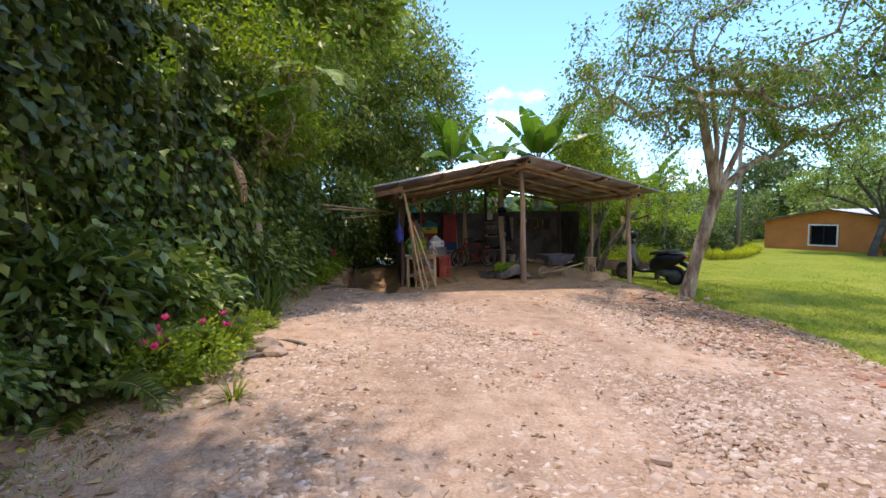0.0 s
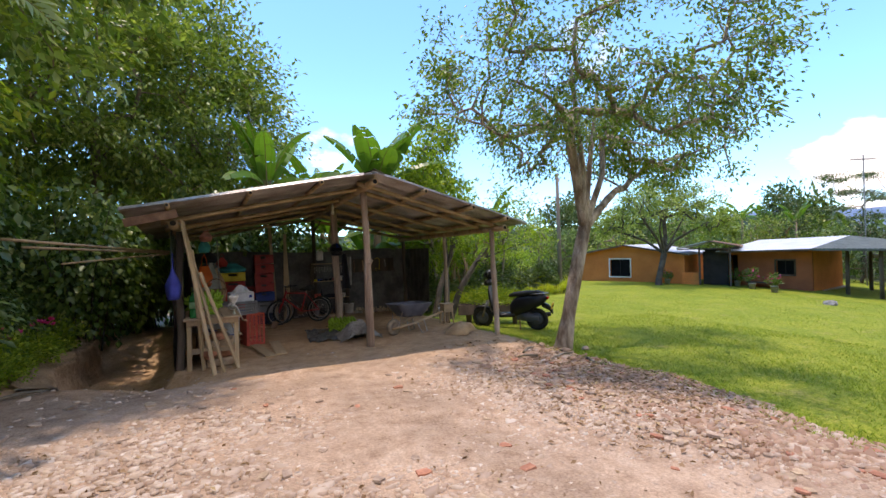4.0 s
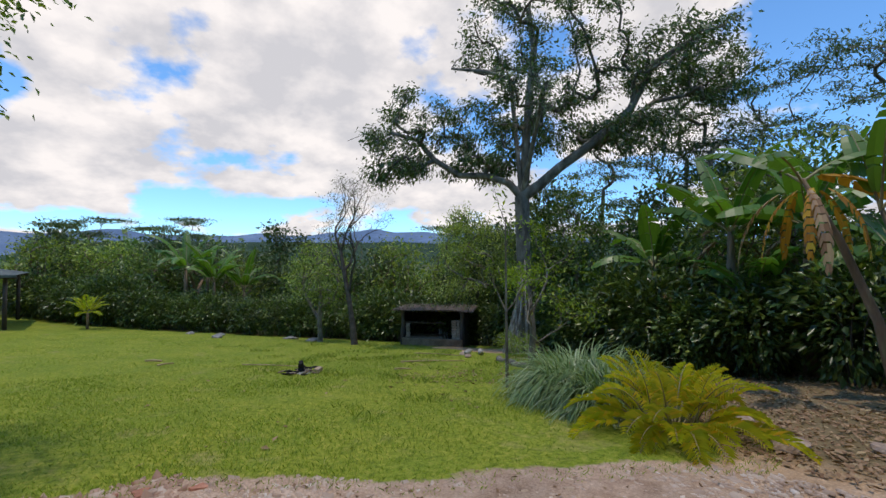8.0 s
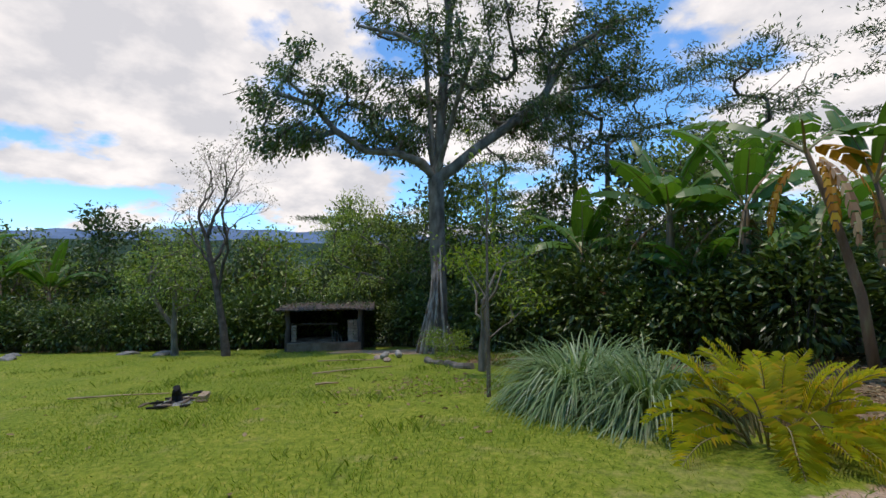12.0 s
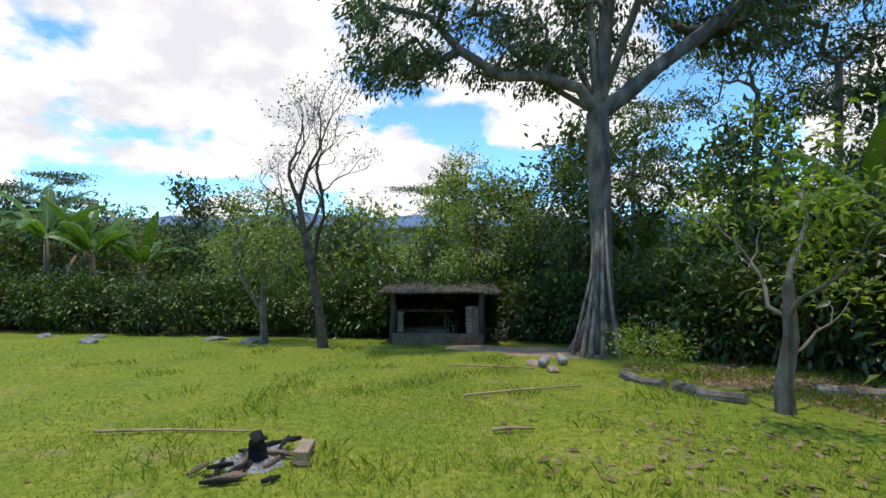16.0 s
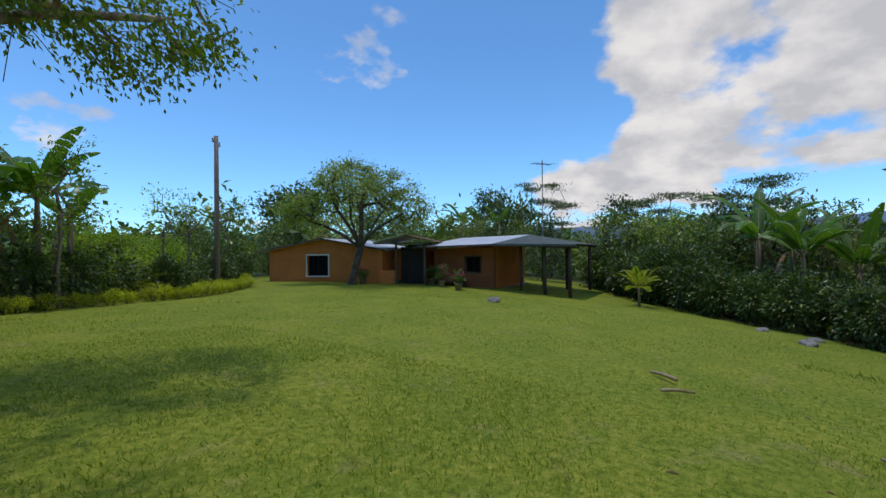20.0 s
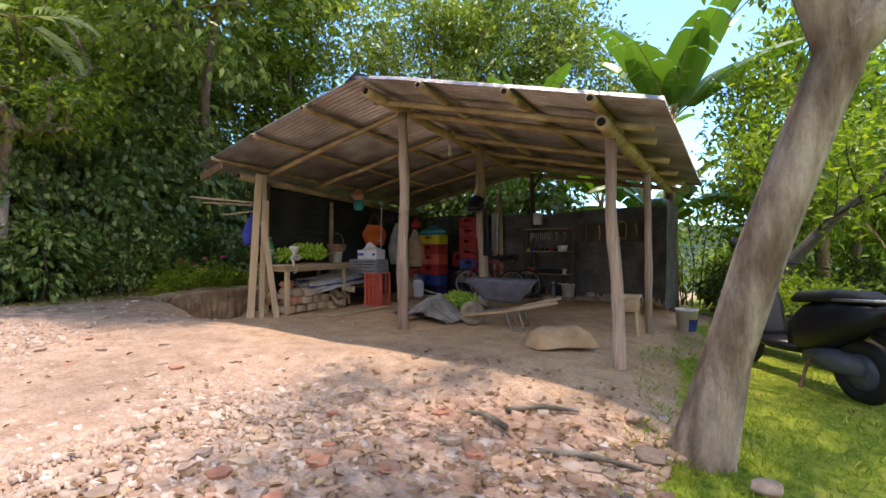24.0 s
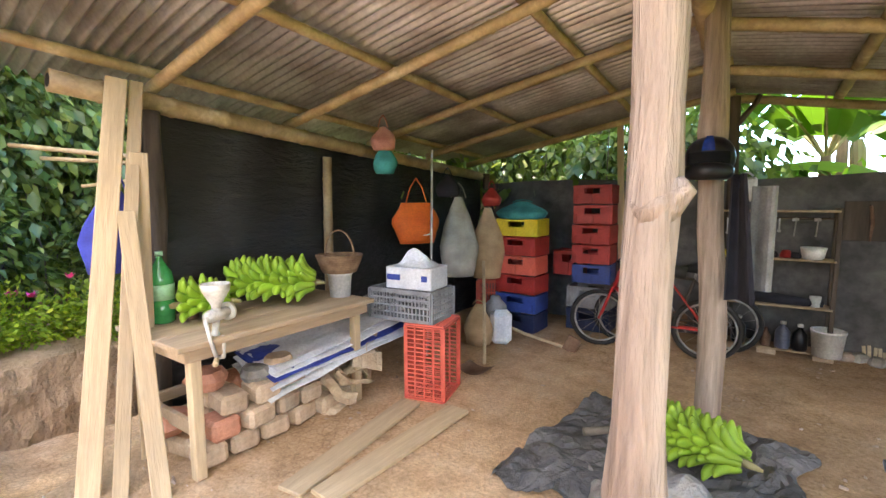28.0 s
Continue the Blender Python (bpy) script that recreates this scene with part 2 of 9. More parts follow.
    L(hs.outputs[0], bp.inputs["Height"]), L(bp.outputs[0], b.inputs["Normal"])
    return m


MAT = {
    "ground": ground_mat(),
    "soil_bank": mat("soil_bank", (0.40, 0.27, 0.17), (0.24, 0.155, 0.09), 0.95, 3.0, 25.0, 0.9, dist=0.05),
    "bark": mat("bark", (0.30, 0.22, 0.15), (0.15, 0.105, 0.07), 0.9, 4.0, 30.0, 0.9, stretch=(1, 1, 0.35), dist=0.03),
    "pale_bark": mat("pale_bark", (0.58, 0.47, 0.36), (0.22, 0.15, 0.10), 0.9, 7.0, 24.0, 1.0, stretch=(1, 1, 0.3), dist=0.06, wear=0.8, c3=(0.66, 0.57, 0.47)),
    "grey_bark": mat("grey_bark", (0.27, 0.235, 0.185), (0.115, 0.095, 0.07), 0.9, 5.0, 34.0, 0.8, stretch=(1, 1, 0.4), c3=(0.40, 0.37, 0.31)),
    "dark_bark": mat("dark_bark", (0.13, 0.11, 0.09), (0.06, 0.05, 0.04), 0.9, 5.0, 34.0, 0.7),
    "post": mat("weathered_post", (0.54, 0.42, 0.33), (0.27, 0.18, 0.13), 0.88, 5.0, 34.0, 1.0, stretch=(1, 1, 0.07), c3=(0.62, 0.52, 0.44), dist=0.03, wear=0.9),
    "dark_post": mat("smoke_dark_post", (0.14, 0.105, 0.08), (0.06, 0.045, 0.035), 0.85, 4, 40, 0.6, stretch=(1, 1, 0.15)),
    "plank": mat("sawn_plank", (0.52, 0.40, 0.25), (0.38, 0.27, 0.16), 0.8, 5.0, 55.0, 0.35, stretch=(1, 1, 0.08), c3=(0.60, 0.50, 0.36)),
    "plank_y": mat("dusty_plank", (0.46, 0.34, 0.22), (0.34, 0.24, 0.15), 0.85, 5.0, 50.0, 0.35, stretch=(1, 0.1, 1)),
    "bamboo": mat("dry_bamboo", (0.49, 0.365, 0.21), (0.31, 0.21, 0.11), 0.5, 5.0, 40.0, 0.2, c3=(0.57, 0.46, 0.30)),
    "pale_cane": mat("split_cane", (0.56, 0.47, 0.33), (0.38, 0.30, 0.19), 0.8, 8, 60, 0.3),
    "iron_roof": mat("rusty_roofing", (0.54, 0.525, 0.51), (0.31, 0.275, 0.25), 0.38, 2.2, 30.0, 0.25, metal=0.7, c3=(0.68, 0.67, 0.66)),
    "grey_roof": mat("grey_roofing", (0.62, 0.64, 0.67), (0.50, 0.52, 0.55), 0.55, 1.5, 20.0, 0.15, metal=0.15),
    "tarp": mat("black_sheeting", (0.022, 0.022, 0.024), (0.012, 0.012, 0.013), 0.3, 2.0, 7.0, 0.7, dist=0.06, spec=0.6, stretch=(1, 0.5, 1.6)),
    "pale_tarp": mat("dusty_pale_sheeting", (0.36, 0.335, 0.305), (0.20, 0.185, 0.165), 0.6, 3.0, 12.0, 0.6, dist=0.05),
    "grey_tarp": mat("dusty_sheeting", (0.13, 0.125, 0.12), (0.06, 0.058, 0.056), 0.55, 3.0, 12.0, 0.6, dist=0.05),
    "orange_wall": mat("orange_plaster", (0.74, 0.245, 0.06), (0.64, 0.195, 0.045), 0.9, 1.2, 25.0, 0.2),
    # the orange plaster again, darkened to hold the shade under the wing's eave
    "shaded_wing_wall": mat("shaded_orange_plaster", (0.40, 0.125, 0.05), (0.30, 0.09, 0.036), 0.9, 1.2, 25.0, 0.2),
    "white_paint": mat("white_paint", (0.78, 0.77, 0.74), (0.66, 0.65, 0.62), 0.5, 4, 40, 0.1),
    # near-black that paints the shade of rooms and openings; window mullions share it
    "dark_in": mat("shade_dark_interior", (0.035, 0.03, 0.028), (0.02, 0.018, 0.016), 0.9, 3, 20, 0.2),
    "glass": mat("window_dark_glass", (0.014, 0.014, 0.015), (0.009, 0.009, 0.01), 0.8, 1, 4, 0.0, spec=0.0),
    "red_plastic": mat("red_plastic", (0.42, 0.036, 0.03), (0.30, 0.024, 0.02), 0.5, 6, 50, 0.1),
    "coral_plastic": mat("coral_plastic", (0.68, 0.13, 0.085), (0.55, 0.09, 0.06), 0.5, 6, 50, 0.1),
    "blue_plastic": mat("blue_plastic", (0.03, 0.07, 0.28), (0.02, 0.05, 0.2), 0.5, 6, 50, 0.1),
    "navy_plastic": mat("navy_plastic", (0.018, 0.03, 0.08), (0.012, 0.02, 0.055), 0.5, 6, 50, 0.1),
    "yellow_plastic": mat("yellow_plastic", (0.62, 0.48, 0.03), (0.5, 0.36, 0.02), 0.5, 6, 50, 0.1),
    "grey_plastic": mat("grey_plastic", (0.30, 0.31, 0.32), (0.2, 0.2, 0.21), 0.55, 6, 50, 0.1),
    "slate_plastic": mat("slate_plastic", (0.105, 0.115, 0.15), (0.065, 0.07, 0.095), 0.42, 5, 40, 0.1, c3=(0.19, 0.19, 0.21)),
    "white_plastic": mat("white_plastic", (0.74, 0.73, 0.70), (0.58, 0.56, 0.52), 0.45, 6, 50, 0.1),
    "blue_cloth": mat("blue_cloth", (0.05, 0.07, 0.40), (0.03, 0.04, 0.26), 0.8, 8, 80, 0.3),
    "orange_cloth": mat("orange_cloth", (0.80, 0.16, 0.025), (0.66, 0.11, 0.018), 0.75, 6, 70, 0.25),
    "teal_cloth": mat("teal_cloth", (0.05, 0.38, 0.36), (0.03, 0.24, 0.24), 0.85, 8, 80, 0.3),
    "pink_cloth": mat("pink_cloth", (0.55, 0.26, 0.20), (0.4, 0.16, 0.12), 0.85, 8, 80, 0.3),
    "dark_cloth": mat("dark_cloth", (0.03, 0.03, 0.04), (0.018, 0.018, 0.024), 0.9, 8, 80, 0.3),
    "grey_cloth": mat("grey_cloth", (0.30, 0.29, 0.27), (0.2, 0.19, 0.175), 0.9, 8, 90, 0.4),
    "sacking": mat("jute_sacking", (0.55, 0.375, 0.215), (0.40, 0.265, 0.145), 0.95, 6, 120, 0.7, c3=(0.48, 0.36, 0.22)),
    "pale_sack": mat("woven_pale_sack", (0.46, 0.44, 0.37), (0.32, 0.30, 0.25), 0.85, 6, 110, 0.5),
    "wicker": mat("brown_wicker", (0.33, 0.20, 0.11), (0.2, 0.11, 0.06), 0.85, 14, 90, 0.8),
    "adobe": mat("pale_clay_brick", (0.52, 0.39, 0.27), (0.40, 0.28, 0.185), 0.95, 6, 45, 0.6, vary=0.18),
    "red_clay": mat("fired_clay", (0.50, 0.235, 0.15), (0.38, 0.16, 0.10), 0.95, 7, 45, 0.5, vary=0.2),
    "stone": mat("field_stone", (0.45, 0.34, 0.26), (0.30, 0.21, 0.155), 0.92, 9, 50, 0.5, vary=0.25),
    "grey_stone": mat("grey_stone", (0.28, 0.265, 0.235), (0.17, 0.16, 0.14), 0.92, 8, 45, 0.6),
    "paper": mat("brown_paper", (0.50, 0.39, 0.26), (0.38, 0.28, 0.18), 0.85, 8, 60, 0.3),
    "white_sheet": mat("white_sheet_plastic", (0.70, 0.71, 0.72), (0.55, 0.56, 0.58), 0.5, 7, 50, 0.3),
    "royal_print": mat("royal_blue_print", (0.03, 0.06, 0.30), (0.02, 0.04, 0.22), 0.5, 7, 50, 0.1),
    "steel": mat("dull_steel", (0.40, 0.39, 0.37), (0.22, 0.20, 0.18), 0.4, 8, 60, 0.15, metal=0.8),
    "rusty_steel": mat("rusty_steel", (0.25, 0.15, 0.095), (0.14, 0.075, 0.045), 0.75, 8, 60, 0.4, metal=0.4),
    "cast_white": mat("tinned_cast_iron", (0.62, 0.60, 0.55), (0.42, 0.39, 0.34), 0.45, 10, 60, 0.25, metal=0.1),
    "rubber": mat("black_rubber", (0.022, 0.021, 0.02), (0.013, 0.013, 0.012), 0.7, 10, 70, 0.3),
    "dusty_rubber": mat("dusty_rubber", (0.30, 0.245, 0.185), (0.17, 0.135, 0.10), 0.9, 8, 60, 0.5),
    "gloss_black": mat("black_gloss_paint", (0.014, 0.014, 0.016), (0.009, 0.009, 0.011), 0.34, 5, 50, 0.05, spec=0.3),
    "bike_red": mat("red_bicycle_paint", (0.50, 0.03, 0.028), (0.36, 0.02, 0.02), 0.35, 5, 50, 0.05),
    "helmet_blue": mat("blue_helmet_paint", (0.02, 0.07, 0.34), (0.01, 0.03, 0.16), 0.25, 5, 40, 0.05),
    "plate_yellow": mat("number_plate_yellow", (0.80, 0.48, 0.02), (0.7, 0.4, 0.015), 0.5, 8, 50, 0.05),
    "tail_red": mat("red_lamp_glass", (0.45, 0.015, 0.015), (0.3, 0.01, 0.01), 0.2, 6, 50, 0.05),
    "concrete": mat("old_concrete", (0.42, 0.39, 0.34), (0.28, 0.26, 0.22), 0.92, 4, 40, 0.4),
    "pole": mat("utility_pole_wood", (0.23, 0.195, 0.16), (0.14, 0.115, 0.09), 0.85, 3, 40, 0.5, stretch=(1, 1, 0.1)),
    "ash": mat("ash", (0.42, 0.41, 0.40), (0.15, 0.145, 0.14), 0.98, 12, 60, 0.7),
    "charcoal": mat("charred_wood", (0.035, 0.032, 0.03), (0.015, 0.014, 0.013), 0.9, 12, 60, 0.7),
    "banana": leaf_mat("green_plantain", (0.30, 0.47, 0.05), (0.18, 0.34, 0.028), 0.45, 0.06),
    "banana_stalk": mat("banana_stem", (0.36, 0.32, 0.15), (0.22, 0.17, 0.08), 0.7, 5, 40, 0.3, stretch=(1, 1, 0.2)),
    "banana_trunk": mat("banana_trunk", (0.36, 0.24, 0.15), (0.20, 0.14, 0.085), 0.8, 4, 30, 0.6, stretch=(1, 1, 0.15), c3=(0.42, 0.36, 0.2)),
    "bottle": mat("green_bottle", (0.03, 0.30, 0.09), (0.02, 0.22, 0.06), 0.12, 4, 30, 0.05, spec=0.7),
    "label_green": mat("bottle_label", (0.35, 0.62, 0.38), (0.25, 0.5, 0.28), 0.5, 8, 50, 0.05),
    "leaf_wood": leaf_mat("woodland_leaf", (0.28, 0.345, 0.075), (0.085, 0.145, 0.03), 0.38, 0.42, 0.5, c3=(0.50, 0.53, 0.19)),
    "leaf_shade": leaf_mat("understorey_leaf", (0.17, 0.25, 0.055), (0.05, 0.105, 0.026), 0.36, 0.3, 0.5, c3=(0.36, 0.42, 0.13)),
    # creeper green darkened to carry the shade along the wood's edge
    "leaf_creeper": leaf_mat("shade_dark_creeper_leaf", (0.10, 0.145, 0.03), (0.03, 0.055, 0.014), 0.4, 0.24, 0.4, c3=(0.26, 0.31, 0.08)),
    # dark brown for the porch roof's right slope, its shade put into the colour
    "shaded_porch_roof": mat("shaded_porch_roofing", (0.22, 0.13, 0.085), (0.13, 0.075, 0.05), 0.8, 3, 30, 0.3),
    "canopy_roof": mat("green_grey_roofing", (0.10, 0.125, 0.11), (0.06, 0.075, 0.066), 0.7, 2, 20, 0.2),
    "leaf_light": leaf_mat("light_leaf", (0.29, 0.38, 0.045), (0.11, 0.19, 0.025), 0.45, 0.44, c3=(0.46, 0.48, 0.07)),
    "leaf_yard": leaf_mat("yard_tree_leaf", (0.21, 0.295, 0.05), (0.075, 0.14, 0.026), 0.4, 0.33, 0.45, c3=(0.37, 0.41, 0.085)),
    "leaf_coffee": leaf_mat("coffee_leaf", (0.115, 0.17, 0.036), (0.03, 0.062, 0.016), 0.32, 0.22, 0.5, c3=(0.28, 0.34, 0.08)),
    "leaf_dark": leaf_mat("dark_canopy_leaf", (0.10, 0.145, 0.05), (0.045, 0.08, 0.028), 0.35, 0.24, 0.5, c3=(0.19, 0.23, 0.09)),
    "leaf_banana": leaf_mat("banana_leaf", (0.13, 0.25, 0.035), (0.075, 0.165, 0.028), 0.38, 0.36, 0.5),
    "leaf_yellow": leaf_mat("yellow_hedge_leaf", (0.56, 0.54, 0.04), (0.27, 0.34, 0.03), 0.5, 0.35),
    "leaf_palm": leaf_mat("golden_palm_leaflet", (0.66, 0.56, 0.05), (0.40, 0.42, 0.035), 0.42, 0.45, c3=(0.76, 0.50, 0.07)),
    "leaf_lemon": leaf_mat("lemongrass_blade", (0.24, 0.33, 0.14), (0.09, 0.165, 0.05), 0.45, 0.25, 0.45, c3=(0.46, 0.51, 0.33)),
    "leaf_dead": leaf_mat("dead_leaf", (0.42, 0.28, 0.17), (0.22, 0.125, 0.07), 0.8, 0.12, 0.2, c3=(0.48, 0.36, 0.2)),
    "leaf_rust": leaf_mat("orange_dead_leaf", (0.56, 0.27, 0.03), (0.36, 0.15, 0.02), 0.6, 0.3, c3=(0.6, 0.42, 0.05)),
    # paleness of sunlit fronds put into the leaf colour
    "leaf_pale": leaf_mat("sun_tinted_leaf", (0.50, 0.56, 0.42), (0.34, 0.44, 0.24), 0.4, 0.3),
    "grass": leaf_mat("lawn_blade", (0.26, 0.335, 0.035), (0.12, 0.185, 0.02), 0.5, 0.34, c3=(0.46, 0.42, 0.13)),
    "flower_pink": leaf_mat("pink_petal", (0.80, 0.10, 0.36), (0.66, 0.05, 0.26), 0.6, 0.3),
    "flower_white": leaf_mat("white_petal", (0.75, 0.74, 0.68), (0.6, 0.6, 0.52), 0.6, 0.3),
    "chips": leaf_mat("stone_chip", (0.52, 0.41, 0.325), (0.37, 0.265, 0.20), 0.9, 0.0, 0.15, c3=(0.60, 0.52, 0.45)),
    "chips_red": leaf_mat("red_stone_chip", (0.50, 0.345, 0.25), (0.33, 0.20, 0.14), 0.9, 0.0, 0.15, c3=(0.58, 0.47, 0.38)),
    # blue base colour paints the haze of distance onto the mountains
    "hill_far": mat("haze_tinted_mountain", (0.16, 0.22, 0.31), (0.12, 0.175, 0.26), 1.0, 0.004, 0.02, 0.0, spec=0.0),
    "hill_near": mat("wooded_hill", (0.055, 0.085, 0.055), (0.035, 0.06, 0.04), 1.0, 0.02, 0.12, 0.6, dist=3.0, spec=0.0),
}


# ---- mesh building ----
class Geo:
    """Gathers vertices and faces of one mesh."""

    def __init__(self):
        self.v, self.f = [], []

    def add(self, verts, faces):
        n = len(self.v)
        self.v += [tuple(p) for p in verts]
        self.f += [tuple(i + n for i in f) for f in faces]
        return self

    def box(self, size, at=(0, 0, 0), rot=(0, 0, 0), b=0.004, m=None):
        """Box with chamfered edges; m: a matrix in place of at and rot."""
        m = m or pose(*at, *rot)
        h = [s / 2 for s in size]
        b = min(b, 0.45 * min(size))
        vs, idx = [], {}
        for sx in (-1, 1):
            for sy in (-1, 1):
                for sz in (-1, 1):
                    s = (sx, sy, sz)
                    for a in range(3):
                        idx[s, a] = len(vs)
                        vs.append(Vector([s[k] * (h[k] - (0 if k == a else b)) for k in range(3)]))
        fs = []
        for a in range(3):
            p, q = (a + 1) % 3, (a + 2) % 3
            for s in (-1, 1):
                ring = []
                for u, w in ((-1, -1), (1, -1), (1, 1), (-1, 1)):
                    c = [0, 0, 0]
                    c[a], c[p], c[q] = s, u, w
                    ring.append(idx[tuple(c), a])
                fs.append(ring)
            for u in (-1, 1):
                for w in (-1, 1):
                    c0, c1 = [0, 0, 0], [0, 0, 0]
                    c0[a], c0[p], c0[q] = -1, u, w
                    c1[a], c1[p], c1[q] = 1, u, w
                    fs.append([idx[tuple(c0), p], idx[tuple(c1), p], idx[tuple(c1), q], idx[tuple(c0), q]])
        for sx in (-1, 1):
            for sy in (-1, 1):
                for sz in (-1, 1):
                    fs.append([idx[(sx, sy, sz), a] for a in range(3)])
        out = []
        for f in fs:
            c = sum((vs[i] for i in f), Vector()) / len(f)
            n = (vs[f[1]] - vs[f[0]]).cross(vs[f[2]] - vs[f[0]])
            out.append(f if n.dot(c) > 0 else f[::-1])
        return self.add([m @ p for p in vs], out)

    def tube(self, pts, radii, seg=8, cap=True, wob=0.0, seed=0):
        """Round bar along a line of points."""
        rs = random.Random(seed)
        pts = [Vector(p) for p in pts]
        if isinstance(radii, (int, float)):
            radii = [radii] * len(pts)
        vs, fs, up = [], [], None
        for i, p in enumerate(pts):
            d = (pts[min(i + 1, len(pts) - 1)] - pts[max(i - 1, 0)])
            d = d.normalized() if d.length > 1e-9 else Vector((0, 0, 1))
            if up is None:
                up = d.orthogonal().normalized()
            up = (up - d * up.dot(d))
            up = up.normalized() if up.length > 1e-6 else d.orthogonal().normalized()
            side = d.cross(up)
            for k in range(seg):
                a = 2 * math.pi * k / seg
                r = radii[i] * (1 + (rs.uniform(-wob, wob) if wob else 0))
                vs.append(p + (up * math.cos(a) + side * math.sin(a)) * r)
        for i in range(len(pts) - 1):
            for k in range(seg):
                k2 = (k + 1) % seg
                fs.append((i * seg + k, i * seg + k2, (i + 1) * seg + k2, (i + 1) * seg + k))
        if cap:
            fs.append(tuple(range(seg))[::-1])
            fs.append(tuple((len(pts) - 1) * seg + k for k in range(seg)))
        return self.add(vs, fs)

    def lathe(self, profile, at=(0, 0, 0), seg=16, m=None):
        """Turned body; profile of (radius, height)."""
        m = m or pose(*at)
        vs, fs = [], []
        for r, z in profile:
            for k in range(seg):
                a = 2 * math.pi * k / seg
                vs.append(m @ Vector((r * math.cos(a), r * math.sin(a), z)))
        for i in range(len(profile) - 1):
            for k in range(seg):
                k2 = (k + 1) % seg
                fs.append((i * seg + k, i * seg + k2, (i + 1) * seg + k2, (i + 1) * seg + k))
        if profile[0][0] > 1e-4:
            fs.append(tuple(range(seg))[::-1])
        if profile[-1][0] > 1e-4:
            fs.append(tuple((len(profile) - 1) * seg + k for k in range(seg)))
        return self.add(vs, fs)

    def grid(self, fn, nu, nv, thick=0.0):
        """Sheet of fn(u, v), u and v from 0 to 1; thick: a second skin that far behind it."""
        vs = [Vector(fn(i / nu, j / nv)) for j in range(nv + 1) for i in range(nu + 1)]
        w = nu + 1
        fs = [(j * w + i, j * w + i + 1, (j + 1) * w + i + 1, (j + 1) * w + i) for j in range(nv) for i in range(nu)]
        if thick:
            n = len(vs)
            d = (vs[1] - vs[0]).cross(vs[w] - vs[0]).normalized() * thick
            vs += [p - d for p in vs]
            fs += [tuple(k + n for k in f[::-1]) for f in fs]
            rim = list(range(w)) + [j * w + nu for j in range(1, nv + 1)] + [nv * w + i for i in range(nu - 1, -1, -1)] + [j * w for j in range(nv - 1, 0, -1)]
            for a, b in zip(rim, rim[1:] + rim[:1]):
                fs.append((b, a, a + n, b + n))
        return self.add(vs, fs)

    def mesh(self, name, smooth=False):
        me = bpy.data.meshes.new(name)
        me.from_pydata(self.v, [], self.f)
        if smooth:
            me.polygons.foreach_set("use_smooth", [True] * len(me.polygons))
        return me


def tri_mesh(name, verts, faces, smooth=False):
    """Large mesh from arrays: verts (n, 3), faces (m, 3)."""
    me = bpy.data.meshes.new(name)
    me.vertices.add(len(verts))
    me.vertices.foreach_set("co", np.asarray(verts, np.float32).ravel())
    me.loops.add(faces.size)
    me.loops.foreach_set("vertex_index", faces.astype(np.int32).ravel())
    me.polygons.add(len(faces))
    me.polygons.foreach_set("loop_start", np.arange(0, faces.size, 3, dtype=np.int32))
    me.polygons.foreach_set("loop_total", np.full(len(faces), 3, np.int32))
    if smooth:
        me.polygons.foreach_set("use_smooth", np.ones(len(faces), bool))
    me.update(calc_edges=True)
    return me


def thing(name, at=(0, 0, 0), label="", category="", group="", kind="", rz=0.0):
    e = new(name)
    e.empty_display_size = 0.1
    e.matrix_world = pose(*at, 0, 0, rz)
    return tagged(e, label, category, group, kind)


def part(name, geo, material, parent=None, label="", smooth=False):
    """Links a Geo or a mesh as one mesh object, under a thing or a part; coordinates are the parent's own."""
    me = geo.mesh(name, smooth) if isinstance(geo, Geo) else geo
    if not me.materials:
        me.materials.append(MAT[material])
    ob = new(name, me)
    if parent:
        ob.parent = parent
    if label:
        tagged(ob, label)
    return ob


def solid(name, geo, material, at=(0, 0, 0), rz=0.0, label="", category="", group="", kind="", smooth=False):
    """A thing that is one mesh."""
    ob = part(name, geo, material, None, "", smooth)
    ob.matrix_world = pose(*at, 0, 0, rz)
    return tagged(ob, label, category, group, kind)


def smooth_step(a, b, x):
    t = min(max((x - a) / (b - a), 0.0), 1.0)
    return t * t * (3 - 2 * t)


